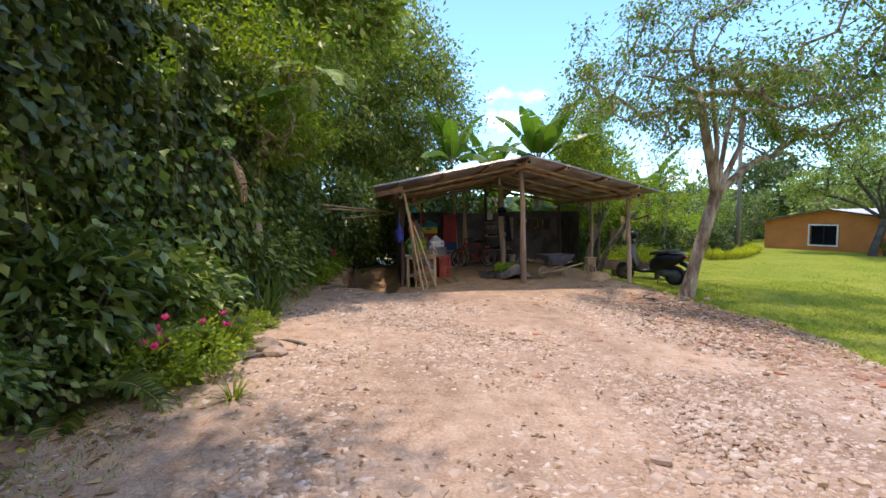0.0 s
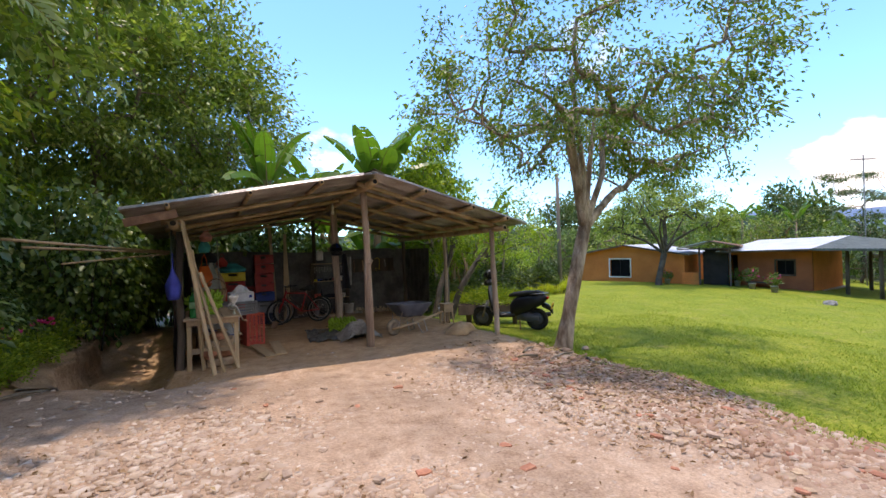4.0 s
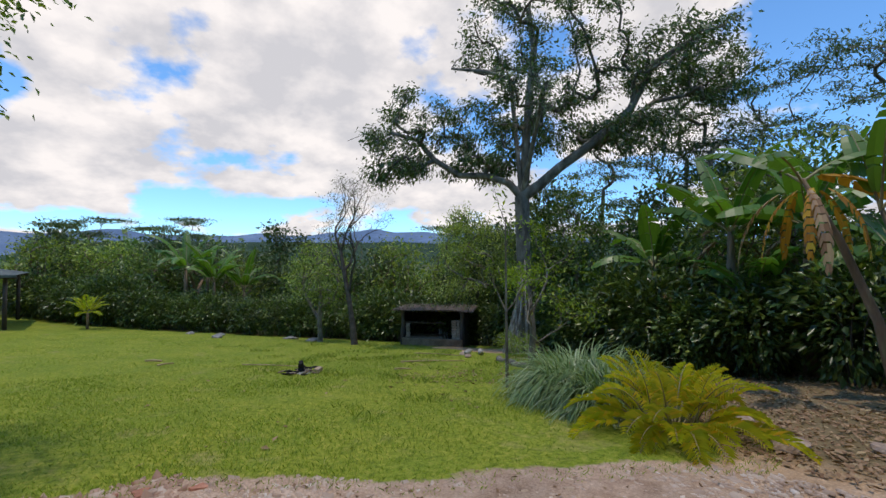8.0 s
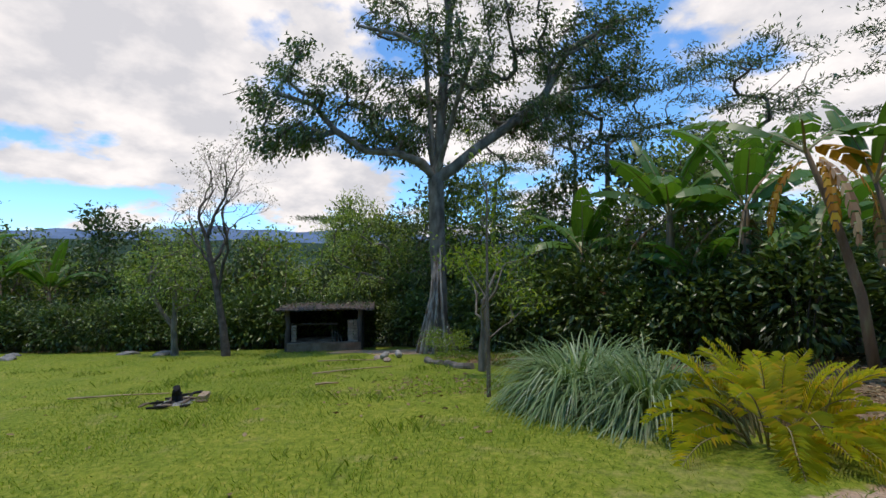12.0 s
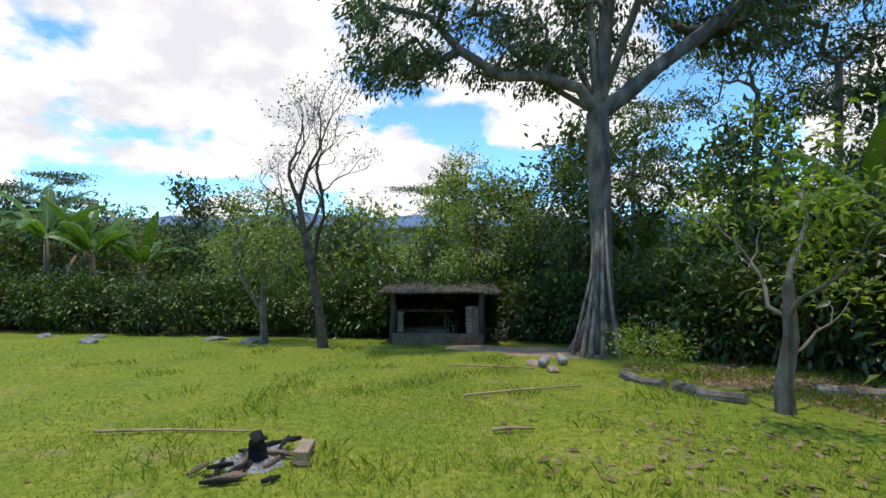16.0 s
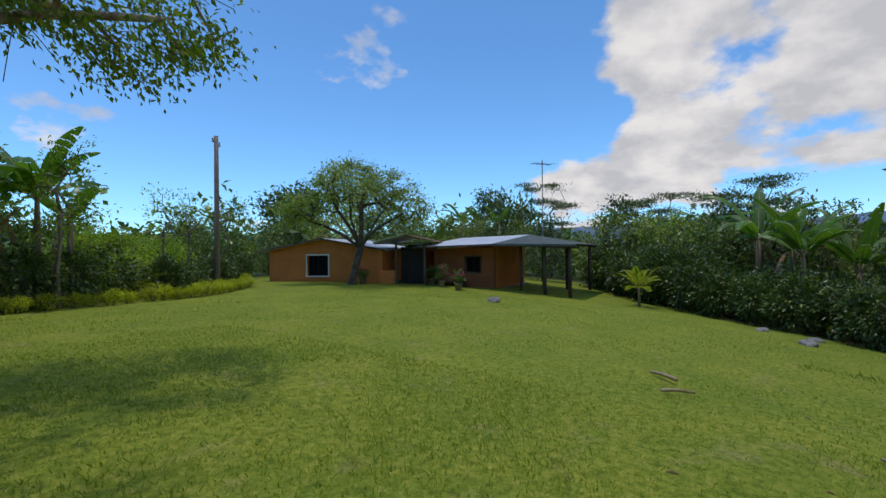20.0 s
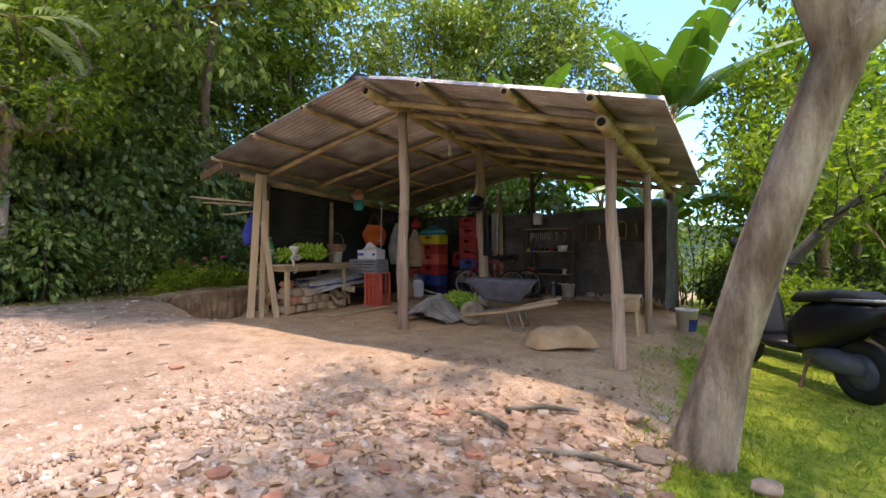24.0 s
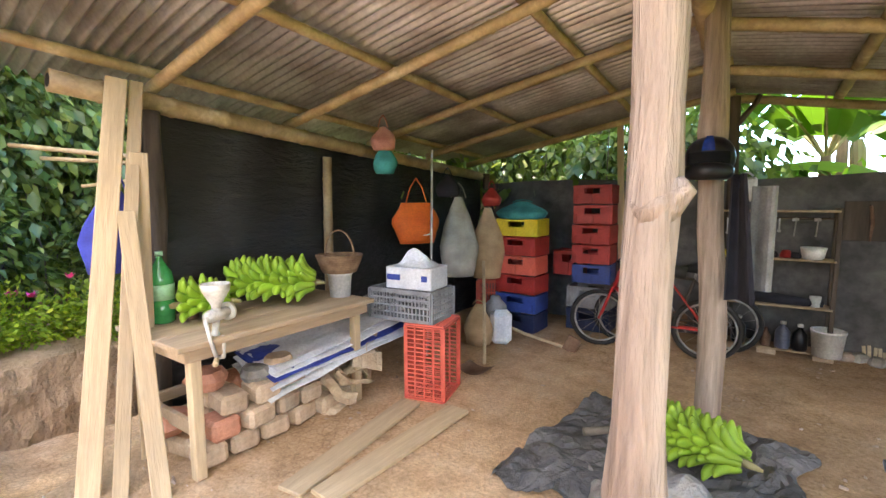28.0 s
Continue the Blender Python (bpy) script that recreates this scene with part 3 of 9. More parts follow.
def ground_z(x, y):
    """Height of the ground: the plot falls gently to the south-east; the shed floor is level."""
    cx, cy = min(max(x, -9.0), 34.0), min(max(y, -12.0), 30.0)
    z = 0.022 - 0.093 * cx + 0.0238 * cy + 0.00044 * cx * cx + 0.00344 * cx * cy - 0.00227 * cy * cy
    z = min(z, 0.2)
    far = math.hypot(x - cx, y - cy)
    z -= 0.06 * min(far, 90.0)
    f = smooth_step(-2.2, -1.0, x) * (1 - smooth_step(4.2, 5.4, x)) * smooth_step(7.6, 9.2, y) * (1 - smooth_step(14.4, 16.0, y))
    z = z * (1 - f) + (-0.06 * smooth_step(3.2, 4.6, x)) * f
    # dug-out pit beside the shed's front corner, with a steep bank behind it
    w = 0.06 * math.sin(y * 4.1) + 0.05 * math.sin(x * 5.0)
    right = -0.98 + 0.3 * (1 - smooth_step(9.2, 9.6, y))
    pit = smooth_step(-2.52, -2.30, x + w) * (1 - smooth_step(right - 0.3, right, x)) * smooth_step(8.72, 9.08, y + 0.1 * (x + 1.1) + 0.7 * w) * (1 - smooth_step(12.2, 13.2, y))
    z = z * (1 - pit) - (0.30 + 0.08 * smooth_step(9.1, 9.9, y)) * pit
    z += (0.07 + 0.10 * (1 - smooth_step(-3.4, -2.7, x))) * (1 - smooth_step(-2.6, -2.3, x + w)) * smooth_step(8.4, 9.6, y) * (1 - smooth_step(15, 17, y))
    return z


# ---- ground ----
def dirt_edge(y):
    """East edge of the bare yard."""
    e = 2.1 + 3.1 * smooth_step(-1.2, 5.6, y) - 0.15 * smooth_step(7.5, 9.0, y)
    return e + 0.12 * math.sin(y * 2.3) + 0.07 * math.sin(y * 5.1 + 1)


def lawn(x, y):
    v = smooth_step(-0.35, 0.35, x - dirt_edge(y)) if y < 15 else smooth_step(3.8, 5.2, x)
    v *= smooth_step(-0.5, 0.6, y + 1.6 + 0.62 * (x - 3.2)) if x < 9 else 1.0
    edge = hedge_side(x, y)
    v *= smooth_step(-0.9, -0.3, edge)
    for px, py, r in ((14.2, -6.0, 1.0), (12.3, -6.6, 1.5), (9.6, -5.4, 0.5), (8.2, -4.9, 0.5)):
        v *= smooth_step(0.6, 1.2, math.hypot(x - px, y - py) / r)
    return v


HEDGE = [(36.0, 11.5), (31.0, 8.4), (26.6, 4.6), (24.2, 1.4), (21.9, -1.4), (18.6, -5.2), (15.6, -8.0), (12.6, -8.4), (9.6, -6.5), (7.2, -6.0), (5.8, -5.5), (3.2, -5.6), (1.5, -5.5), (-0.5, -5.8), (-3.0, -6.2)]


def hedge_side(x, y):
    """Signed distance in front (north-west) of the coffee hedge."""
    best, side = 1e9, 1.0
    for (ax, ay), (bx, by) in zip(HEDGE, HEDGE[1:]):
        dx, dy = bx - ax, by - ay
        t = min(max(((x - ax) * dx + (y - ay) * dy) / (dx * dx + dy * dy), 0), 1)
        d = math.hypot(x - ax - t * dx, y - ay - t * dy)
        if d < best:
            best, side = d, 1.0 if dx * (y - ay) - dy * (x - ax) < 0 else -1.0
    return best * side


def make_ground():
    def axis(lo, hi, step):
        inner = list(np.arange(lo, hi + 0.01, step))
        out = [1.5 * 1.45 ** k for k in range(20)]
        return [lo - s for s in out[::-1]] + inner + [hi + s for s in out]

    xs, ys = axis(-10.0, 34.0, 0.22), axis(-10.5, 30.0, 0.22)
    vs, val = [], []
    for y in ys:
        for x in xs:
            near = -10 < x < 34 and -10 < y < 30
            l = lawn(x, y) if near else 0.95
            z = ground_z(x, y)
            if near:
                z += 0.022 * noise.noise((x * 1.3, y * 1.3, 0)) + 0.010 * noise.noise((x * 4, y * 4, 3))
                if not (-1.2 < x < 5 and 8.8 < y < 14.5):
                    z += 0.03 * noise.noise((x * 0.5, y * 0.5, 9))
            vs.append((x, y, z))
            val.append(l)
    w, h = len(xs), len(ys)
    i = np.arange((h - 1) * w).reshape(h - 1, w)[:, :-1].ravel()
    f = np.concatenate([np.stack([i, i + 1, i + w + 1], 1), np.stack([i, i + w + 1, i + w], 1)])
    me = tri_mesh("ground", np.array(vs), f, True)
    at = me.attributes.new("lawn", "FLOAT", "POINT")
    at.data.foreach_set("value", np.array(val, np.float32))
    at = me.attributes.new("dust", "FLOAT", "POINT")
    at.data.foreach_set("value", np.array([0.0 if x > 7 else smooth_step(-2.0, -0.4, y - 0.5 * min(x, 2.0)) * (1 - (1.0 if x > -1.6 else 0.6) * smooth_step(8.3, 9.3, y + 0.3 * noise.noise((x * 1.5, y * 1.5, 2)))) for x, y, _ in vs], np.float32))
    at = me.attributes.new("scrub", "FLOAT", "POINT")
    at.data.foreach_set("value", np.array([1.0 if x > 40 or y > 33 or y < -13 or x < -9 else max(smooth_step(0.2, 1.6, -hedge_side(x, y)), 0.62 * smooth_step(0.7, 1.5, -y) * smooth_step(-3.0, -1.0, x) * (1 - lawn(x, y)) * (1.0 if x < 9 else 0.0)) if y < 12 else 0.0 for x, y, _ in vs], np.float32))
    ob = part("ground", me, "ground")
    tagged(ob, "trodden earth yard and mown lawn falling to the south-east", "ground", kind="structure")


make_ground()


def earth_bank():
    """Cut face of earth behind the pit beside the shed."""
    line = [(-2.05, 8.85), (-2.18, 9.1), (-2.24, 9.6), (-2.20, 10.2), (-2.25, 11.0), (-2.22, 11.8), (-2.24, 12.6)]

    def fn(u, v):
        s = u * (len(line) - 1)
        i = min(int(s), len(line) - 2)
        x = line[i][0] + (line[i + 1][0] - line[i][0]) * (s - i)
        y = line[i][1] + (line[i + 1][1] - line[i][1]) * (s - i)
        top = ground_z(x - 0.62, y - 0.1) + 0.03
        n = noise.noise((x * 3, y * 3, v * 2)) * 0.09 + noise.noise((x * 9, y * 9, v * 5)) * 0.05 + noise.noise((y * 16, v * 3, 5)) * 0.03 + noise.noise((y * 34, v * 22, 8)) * 0.015
        return (x - 0.05 * v - 0.34 * max(0.0, v - 0.93) / 0.07 + n * (1 - 0.5 * v) + 0.10 * (1 - v) ** 4, y + 0.05 * n, -0.47 + (top + 0.47) * v)

    tagged(part("earth_bank", Geo().grid(fn, 130, 30), "soil_bank", smooth=False), "steep cut bank of brown earth beside the shed", "earth bank", kind="structure")


earth_bank()


# ---- plants ----
def leaf_cloud(rng, centres, per, spread, size, up=0.1, out=0.5, middle=None, wide=0.42, flat=1.0):
    """Folded leaves, scattered about the given centres. Returns arrays of vertices and faces."""
    c = np.repeat(np.asarray(centres, float), per, 0)
    n = len(c)
    off = rng.normal(0, 1, (n, 3)) * spread * np.array([1, 1, flat])
    p = c + off
    d = rng.normal(0, 1, (n, 3))
    if middle is not None:
        o = p - np.asarray(middle)
        d = d * (1 - out) + out * 2.0 * o / (np.linalg.norm(o, axis=1, keepdims=True) + 1e-6)
    d[:, 2] += up * 2
    d /= np.linalg.norm(d, axis=1, keepdims=True) + 1e-9
    u = rng.normal(0, 0.55, (n, 3)) + np.array([0, 0, 1.0])
    s = np.cross(d, u)
    s /= np.linalg.norm(s, axis=1, keepdims=True) + 1e-9
    nn = np.cross(s, d)
    L = size * rng.uniform(0.65, 1.3, (n, 1))
    mid = p + d * L * 0.45 + nn * L * 0.10
    v = np.stack([p, mid + s * L * wide * 0.5, p + d * L - nn * L * 0.08, mid - s * L * wide * 0.5], 1).reshape(-1, 3)
    k = np.arange(n)[:, None] * 4
    f = np.concatenate([k + np.array([[0, 1, 2]]), k + np.array([[0, 2, 3]])])
    return v, f


def grow(rs, g, tips, p, d, length, r, lev, top, up=0.25, bend=0.25, kids=(2, 3), shrink=0.68, spread=0.75, seg=6):
    """A limb with its branches; adds wood to g and the twig ends to tips."""
    p, d = Vector(p), Vector(d).normalized()
    pts, rad, n = [p.copy()], [r], 4
    for i in range(n):
        d = (d + Vector((rs.gauss(0, bend), rs.gauss(0, bend), rs.gauss(0, bend * 0.7) + up * 0.25))).normalized()
        p = p + d * (length / n)
        pts.append(p.copy())
        rad.append(r * (1 - 0.42 * (i + 1) / n))
        if (lev >= top - 1 and i >= 1) or (lev == top - 2 and i >= 2):
            tips.append((p.copy(), d.copy()))
    g.tube(pts, rad, max(3, seg), cap=False, wob=0.08, seed=rs.randint(0, 9999))
    if lev >= top:
        return
    for k in range(rs.randint(*kids)):
        ax = Vector((rs.gauss(0, 1), rs.gauss(0, 1), rs.gauss(0, 0.6)))
        nd = (d + ax.normalized() * spread * rs.uniform(0.7, 1.2)).normalized()
        at = pts[-1] if k < 2 else pts[rs.randint(2, 3)]
        grow(rs, g, tips, at, nd, length * shrink * rs.uniform(0.8, 1.2), rad[-1] * (0.8 if k < 2 else 0.6), lev + 1, top, up, bend, kids, shrink, spread, seg - 1)


def plant_of(name, at, wood, crown, wood_mat, leaf_mat_name, label, category, group="", rz=0.0, crown_name="crown", wood_name="trunk"):
    t = thing(name, at, label, category, group, rz=rz)
    if wood:
        part(wood_name, wood, wood_mat, t, smooth=True)
    if crown:
        v, f = crown
        part(crown_name, tri_mesh(crown_name, v, f), leaf_mat_name, t)
    return t


def make_tree(name, at, seed, limbs, top, leaf, per, spread, wood_mat, leaf_name, label, up=0.25, bend=0.25, kids=(2, 3), shrink=0.68, fork=0.75, wide=0.42, trunk=None, droop=-0.1, flat=1.0, thin=1.0, rz=0.0):
    rs, rng = random.Random(seed), np.random.default_rng(seed)
    g, tips = Geo(), []
    if trunk:
        g.tube(trunk[0], trunk[1], 14, cap=False, wob=0.07, seed=seed)
    for p, d, length, r in limbs:
        grow(rs, g, tips, p, d, length, r, 0, top, up, bend, kids, shrink, fork, seg=8)
    pts = [t[0] for t in tips if rs.random() < thin]
    cr = leaf_cloud(rng, np.array([tuple(p) for p in pts]), per, spread, leaf, up=droop, wide=wide, flat=flat)
    return plant_of(name, at, g, cr, wood_mat, leaf_name, label, "tree", rz=rz)


def crown_tree(name, at, seed, trunk, limbs, volumes, leaf, per, wood_mat, leaf_name, label, clump=0.35, tip=0.012, wide=0.42, droop=-0.15, flat=0.7, sag=0.0, twigs=0, rz=0.0, shell=0.35):
    """A tree whose limbs reach for clumps of leaves that fill the given ellipsoids.

    trunk: points and radii; limbs: lists of points and a first radius; volumes: (middle, half sizes, number of clumps)."""
    rs, rng = random.Random(seed), np.random.default_rng(seed)
    pos, par, runs = [], [], []

    def run(points, start):
        ids = [start] if start is not None else []
        for p in points:
            pos.append(Vector(p))
            par.append(ids[-1] if ids else -1)
            ids.append(len(pos) - 1)
        runs.append(ids)
        return ids

    tr = run(trunk[0], None)
    fixed = {i: r for i, r in zip(tr, trunk[1])}
    reach = tr[-2:]
    for pts, r in limbs:
        near = min(tr, key=lambda i: (pos[i] - Vector(pts[0])).length)
        ids = run(pts[1:], near)
        for k, i in enumerate(ids[1:]):
            fixed[i] = r * (1 - 0.55 * (k + 1) / len(ids))
        reach += ids[1:]
    goals = []
    for c, h, n in volumes:
        for k in range(n):
            d = Vector((rs.gauss(0, 1), rs.gauss(0, 1), rs.gauss(0, 1))).normalized() * (shell + (1 - shell) * rs.random()) ** 0.6
            goals.append(Vector(c) + Vector((d.x * h[0], d.y * h[1], d.z * h[2])))
    root = pos[tr[-1]]
    goals.sort(key=lambda q: (q - root).length)
    ends, leafy = [], []
    arr = np.array([tuple(pos[i]) for i in reach])
    for q in goals:
        dist = np.linalg.norm(arr - np.array(tuple(q)), axis=1)
        j = reach[int(np.argmin(dist))]
        p, d = pos[j], float(dist.min())
        n = max(2, min(7, int(d / 0.4) + 1))
        side = Vector((rs.gauss(0, 1), rs.gauss(0, 1), rs.gauss(0, 1) + 0.6)) * d * 0.17
        pts = [p.lerp(q, (k + 1) / n) + side * math.sin(math.pi * (k + 1) / n) + Vector((rs.gauss(0, 1), rs.gauss(0, 1), rs.gauss(0, 1))) * 0.03 * (1 if k < n - 1 else 0) for k in range(n)]
        ids = run(pts, j)
        reach += ids[1:]
        arr = np.concatenate([arr, np.array([tuple(pos[i]) for i in ids[1:]])])
        ends.append(ids[-1])
        leafy.append(ids[-1])
        if n > 3:
            leafy += ids[-3:-1]
        if twigs:
            for k in range(twigs):
                e = Vector((rs.gauss(0, 1), rs.gauss(0, 1), rs.gauss(0, 0.6) - sag)) * clump * 0.6
                run([q + e * 0.5 + Vector((0, 0, 0.04)), q + e], ids[-1])
    weight = [0] * len(pos)
    for i in ends:
        while i >= 0:
            weight[i] += 1
            i = par[i]
    g = Geo()
    for ids in runs:
        rad = [max(fixed.get(i, 0), tip * max(weight[i], 0.3) ** 0.45) for i in ids]
        if ids[0] not in fixed or ids[0] in tr[:-1] or len(ids) > 1:
            rad[0] = min(rad[0], rad[1] * 1.25) if ids is not runs[0] else rad[0]
        big = max(rad)
        g.tube([pos[i] for i in ids], rad, 12 if ids is runs[0] else 7 if big > 0.05 else 4 if big > 0.015 else 3, cap=False, wob=0.07, seed=seed)
    crown = None
    if per:
        cs = np.array([tuple(pos[i]) for i in leafy])
        mid = cs.mean(0)
        crown = leaf_cloud(rng, cs, per, clump * 0.55, leaf, up=droop, out=0.35, middle=mid - np.array([0, 0, 0.5]), wide=wide, flat=flat)
    return plant_of(name, at, g, crown, wood_mat, leaf_name, label, "tree", rz=rz)


def shrub_crown(seed, r, h, clumps, per, leaf, base=0.1, wide=0.45, droop=-0.12, tight=0.16):
    rng = np.random.default_rng(seed)
    d = rng.normal(0, 1, (clumps, 3))
    d /= np.linalg.norm(d, axis=1, keepdims=True)
    k = rng.uniform(0.35, 1.0, (clumps, 1)) ** 0.5
    c = d * k * np.array([r, r, h / 2]) * rng.uniform(0.75, 1.15, (clumps, 1)) + np.array([0, 0, base + h / 2])
    c[:, 2] = np.maximum(c[:, 2], 0.06)
    return leaf_cloud(rng, c, per, r * tight, leaf, up=droop, out=0.55, middle=(0, 0, h * 0.35), wide=wide)


def stems(seed, n, r, h, rad=0.02, lean=0.35):
    rs, g = random.Random(seed), Geo()
    for i in range(n):
        a = rs.uniform(0, 6.28)
        b = Vector((math.cos(a), math.sin(a), 0)) * r * rs.uniform(0.05, 0.3)
        t = Vector((math.cos(a) * lean * r * 2, math.sin(a) * lean * r * 2, h * rs.uniform(0.6, 0.95)))
        m = (b + t) / 2 + Vector((rs.uniform(-0.1, 0.1), rs.uniform(-0.1, 0.1), 0))
        g.tube([b + Vector((0, 0, -0.08)), m, t], [rad, rad * 0.8, rad * 0.35], 5, cap=False)
    return g


def on_ground(x, y, dz=0.0):
    return (x, y, ground_z(x, y) + dz)


def scatter_copies(protos, places, rs, scale=(0.85, 1.2), sink=0.0):
    """First use of each pattern plant moves it to its place, later ones copy it."""
    used = set()
    for x, y in places:
        k = rs.randrange(len(protos))
        s = rs.uniform(*scale)
        m = Matrix.LocRotScale(on_ground(x, y, -sink), Euler((0, 0, rs.uniform(0, 6.28))), (s, s, s * rs.uniform(0.9, 1.15)))
        if k in used:
            o = copy_thing(protos[k], Matrix.Identity(4))
            o.matrix_basis = m
        else:
            protos[k].matrix_basis = m
            used.add(k)
    for k, p in enumerate(protos):
        if k not in used:
            for c in (*p.children_recursive, p):
                bpy.data.objects.remove(c)


def along(line, step, rs, jitter=0.4, back=0.0):
    """Places along a line of points, set back to its left by 'back'."""
    out = []
    for (ax, ay), (bx, by) in zip(line, line[1:]):
        L = math.hypot(bx - ax, by - ay)
        n = max(1, round(L / step))
        for i in range(n):
            t = (i + 0.5) / n
            nx, ny = -(by - ay) / L, (bx - ax) / L
            out.append((ax + (bx - ax) * t + nx * back + rs.uniform(-jitter, jitter), ay + (by - ay) * t + ny * back + rs.uniform(-jitter, jitter)))
    return out


def banana_leaf(g, rs, base, az, length, wide, rise, droop, torn=0.5, seg=12):
    """One long leaf with a midrib, arching over and torn across into strips."""
    p = Vector(base)
    d = Vector((math.cos(az) * math.cos(rise), math.sin(az) * math.cos(rise), math.sin(rise)))
    side = Vector((-math.sin(az), math.cos(az), 0))
    pts, dirs = [p.copy()], [d.copy()]
    for i in range(seg):
        d = (d + Vector((0, 0, -droop / seg * (0.4 + 1.4 * i / seg)))).normalized()
        p = p + d * length / seg
        pts.append(p.copy()), dirs.append(d.copy())
    stalk = 2
    for sgn in (-1, 1):
        sag = rs.uniform(0.1, 0.5)
        i = stalk
        while i < seg:
            n = 1 if rs.random() < torn else rs.randint(2, 4)
            j = min(seg, i + n)
            extra = rs.uniform(-0.15, 0.5) * torn
            vs = []
            for k in range(i, j + 1):
                u = (k - stalk) / (seg - stalk)
                w = wide * (math.sin(math.pi * min(1, u * 0.86 + 0.12)) ** 0.6) * 0.5
                nrm = side.cross(dirs[k]) * -1
                gap = 0.012 * (1 if k == i else -1 if k == j else 0)
                e1 = pts[k] + side * sgn * w * 0.5 + nrm * w * 0.12 + dirs[k] * gap
                e2 = pts[k] + side * sgn * w * (1 - 0.12 * (sag + extra)) - Vector((0, 0, w * (sag + extra))) + dirs[k] * gap * 2 + dirs[k] * 0.05
                vs += [pts[k] + dirs[k] * gap, e1, e2]
            fs = []
            for q in range(j - i):
                a = q * 3
                for b in (0, 1):
                    f = (a + b, a + b + 1, a + b + 4, a + b + 3)
                    fs.append(f if sgn < 0 else f[::-1])
            g.add(vs, fs)
            i = j
    return pts


def banana_plant(at, seed, trunk_h=2.0, n=8, length=1.9, wide=0.5, r=0.10, lean=(0, 0), torn=0.55, dead=0, label="banana plant with broad torn green leaves", name="banana_plant", rise=(0.75, 1.3), droop=(0.9, 1.8), leaf_name="leaf_banana"):
    rs = random.Random(seed)
    t = thing(name, at, label, "banana plant")
    g = Geo()
    topp = Vector((lean[0], lean[1], trunk_h))
    pts = [Vector((0, 0, -0.1)), Vector((lean[0] * 0.2, lean[1] * 0.2, trunk_h * 0.35)), Vector((lean[0] * 0.6, lean[1] * 0.6, trunk_h * 0.72)), topp]
    g.tube(pts, [r * 1.25, r, r * 0.8, r * 0.5], 10, cap=True, wob=0.06, seed=seed)
    part("trunk", g, "banana_trunk", t, smooth=True)
    a0 = rs.uniform(0, 6.28)
    for i in range(n):
        lf, rib = Geo(), Geo()
        az = a0 + i * 2.4 + rs.uniform(-0.3, 0.3)
        rp = banana_leaf(lf, rs, topp + Vector((0, 0, -0.05)), az, length * rs.uniform(0.75, 1.1), wide * rs.uniform(0.8, 1.1), rs.uniform(*rise), rs.uniform(*droop), torn)
        rib.tube(rp, [0.022 * (1 - 0.8 * k / (len(rp) - 1)) for k in range(len(rp))], 5, cap=False)
        lo = part("leaf", lf, leaf_name, t, smooth=False)
        part("midrib", rib, "banana_stalk", lo, smooth=True)
    for i in range(dead):
        lf = Geo()
        az = a0 + 1.3 + i * 1.9
        banana_leaf(lf, rs, topp + Vector((0, 0, -0.1)), az, length * 0.9, wide * 0.4, -0.2, 3.2, 0.9)
        part("dead_leaf", lf, "leaf_dead", t, "brown hanging dead leaf")
    return t


def palm_bush(name, at, seed, n, length, leaflets, leaf_len, leaf_name, label, rise=(0.4, 1.4), droop=1.3, wide=0.025, trunk_h=0.0, category="palm", spread=0.08, bare=0.2):
    """Feathered fronds from one root."""
    rs = random.Random(seed)
    t = thing(name, at, label, category)
    if trunk_h:
        g = Geo().tube([(0, 0, -0.1), (0.02, 0, trunk_h * 0.5), (0, 0, trunk_h)], [0.06, 0.05, 0.045], 8, wob=0.08)
        part("trunk", g, "banana_trunk", t, smooth=True)
    a0 = rs.uniform(0, 6.28)
    for i in range(n):
        az = a0 + i * 2.399 + rs.uniform(-0.2, 0.2)
        up = rs.uniform(*rise)
        d = Vector((math.cos(az) * math.cos(up), math.sin(az) * math.cos(up), math.sin(up)))
        p = Vector((spread * rs.uniform(0.3, 1) * math.cos(az), spread * rs.uniform(0.3, 1) * math.sin(az), trunk_h - 0.03))
        L = length * rs.uniform(0.7, 1.1)
        pts, ds = [p.copy()], [d.copy()]
        for k in range(10):
            d = (d + Vector((0, 0, -droop / 10 * (0.3 + 1.3 * k / 10)))).normalized()
            p = p + d * L / 10
            pts.append(p.copy()), ds.append(d.copy())
        g = Geo().tube(pts, [0.011 * (1 - 0.75 * k / 10) for k in range(11)], 4, cap=False)
        vs, fs = [], []
        for q in range(leaflets):
            u = bare + (1 - bare) * q / (leaflets - 1)
            k = min(9, int(u * 10))
            b = pts[k].lerp(pts[k + 1], u * 10 - k)
            side = ds[k].cross(Vector((0, 0, 1)))
            side = side.normalized() if side.length > 1e-3 else Vector((1, 0, 0))
            nrm = side.cross(ds[k])
            ll = leaf_len * (math.sin(math.pi * min(1, 0.25 + u * 0.7)) ** 0.7) * rs.uniform(0.85, 1.1)
            for sg in (-1, 1):
                dd = (side * sg * 0.75 + ds[k] * 0.75 + nrm * 0.25).normalized()
                tip = b + dd * ll - Vector((0, 0, ll * rs.uniform(0.15, 0.4)))
                mid = b + dd * ll * 0.5 + nrm * 0.01
                wv = ds[k] * wide * 0.5
                n0 = len(vs)
                vs += [b, mid + wv, tip, mid - wv]
                fs += [(n0, n0 + 1, n0 + 2), (n0, n0 + 2, n0 + 3)]
        fr = part("frond", Geo().add(vs, fs), leaf_name, t)
        part("frond_stalk", g, "banana_stalk", fr, smooth=True)
    return t


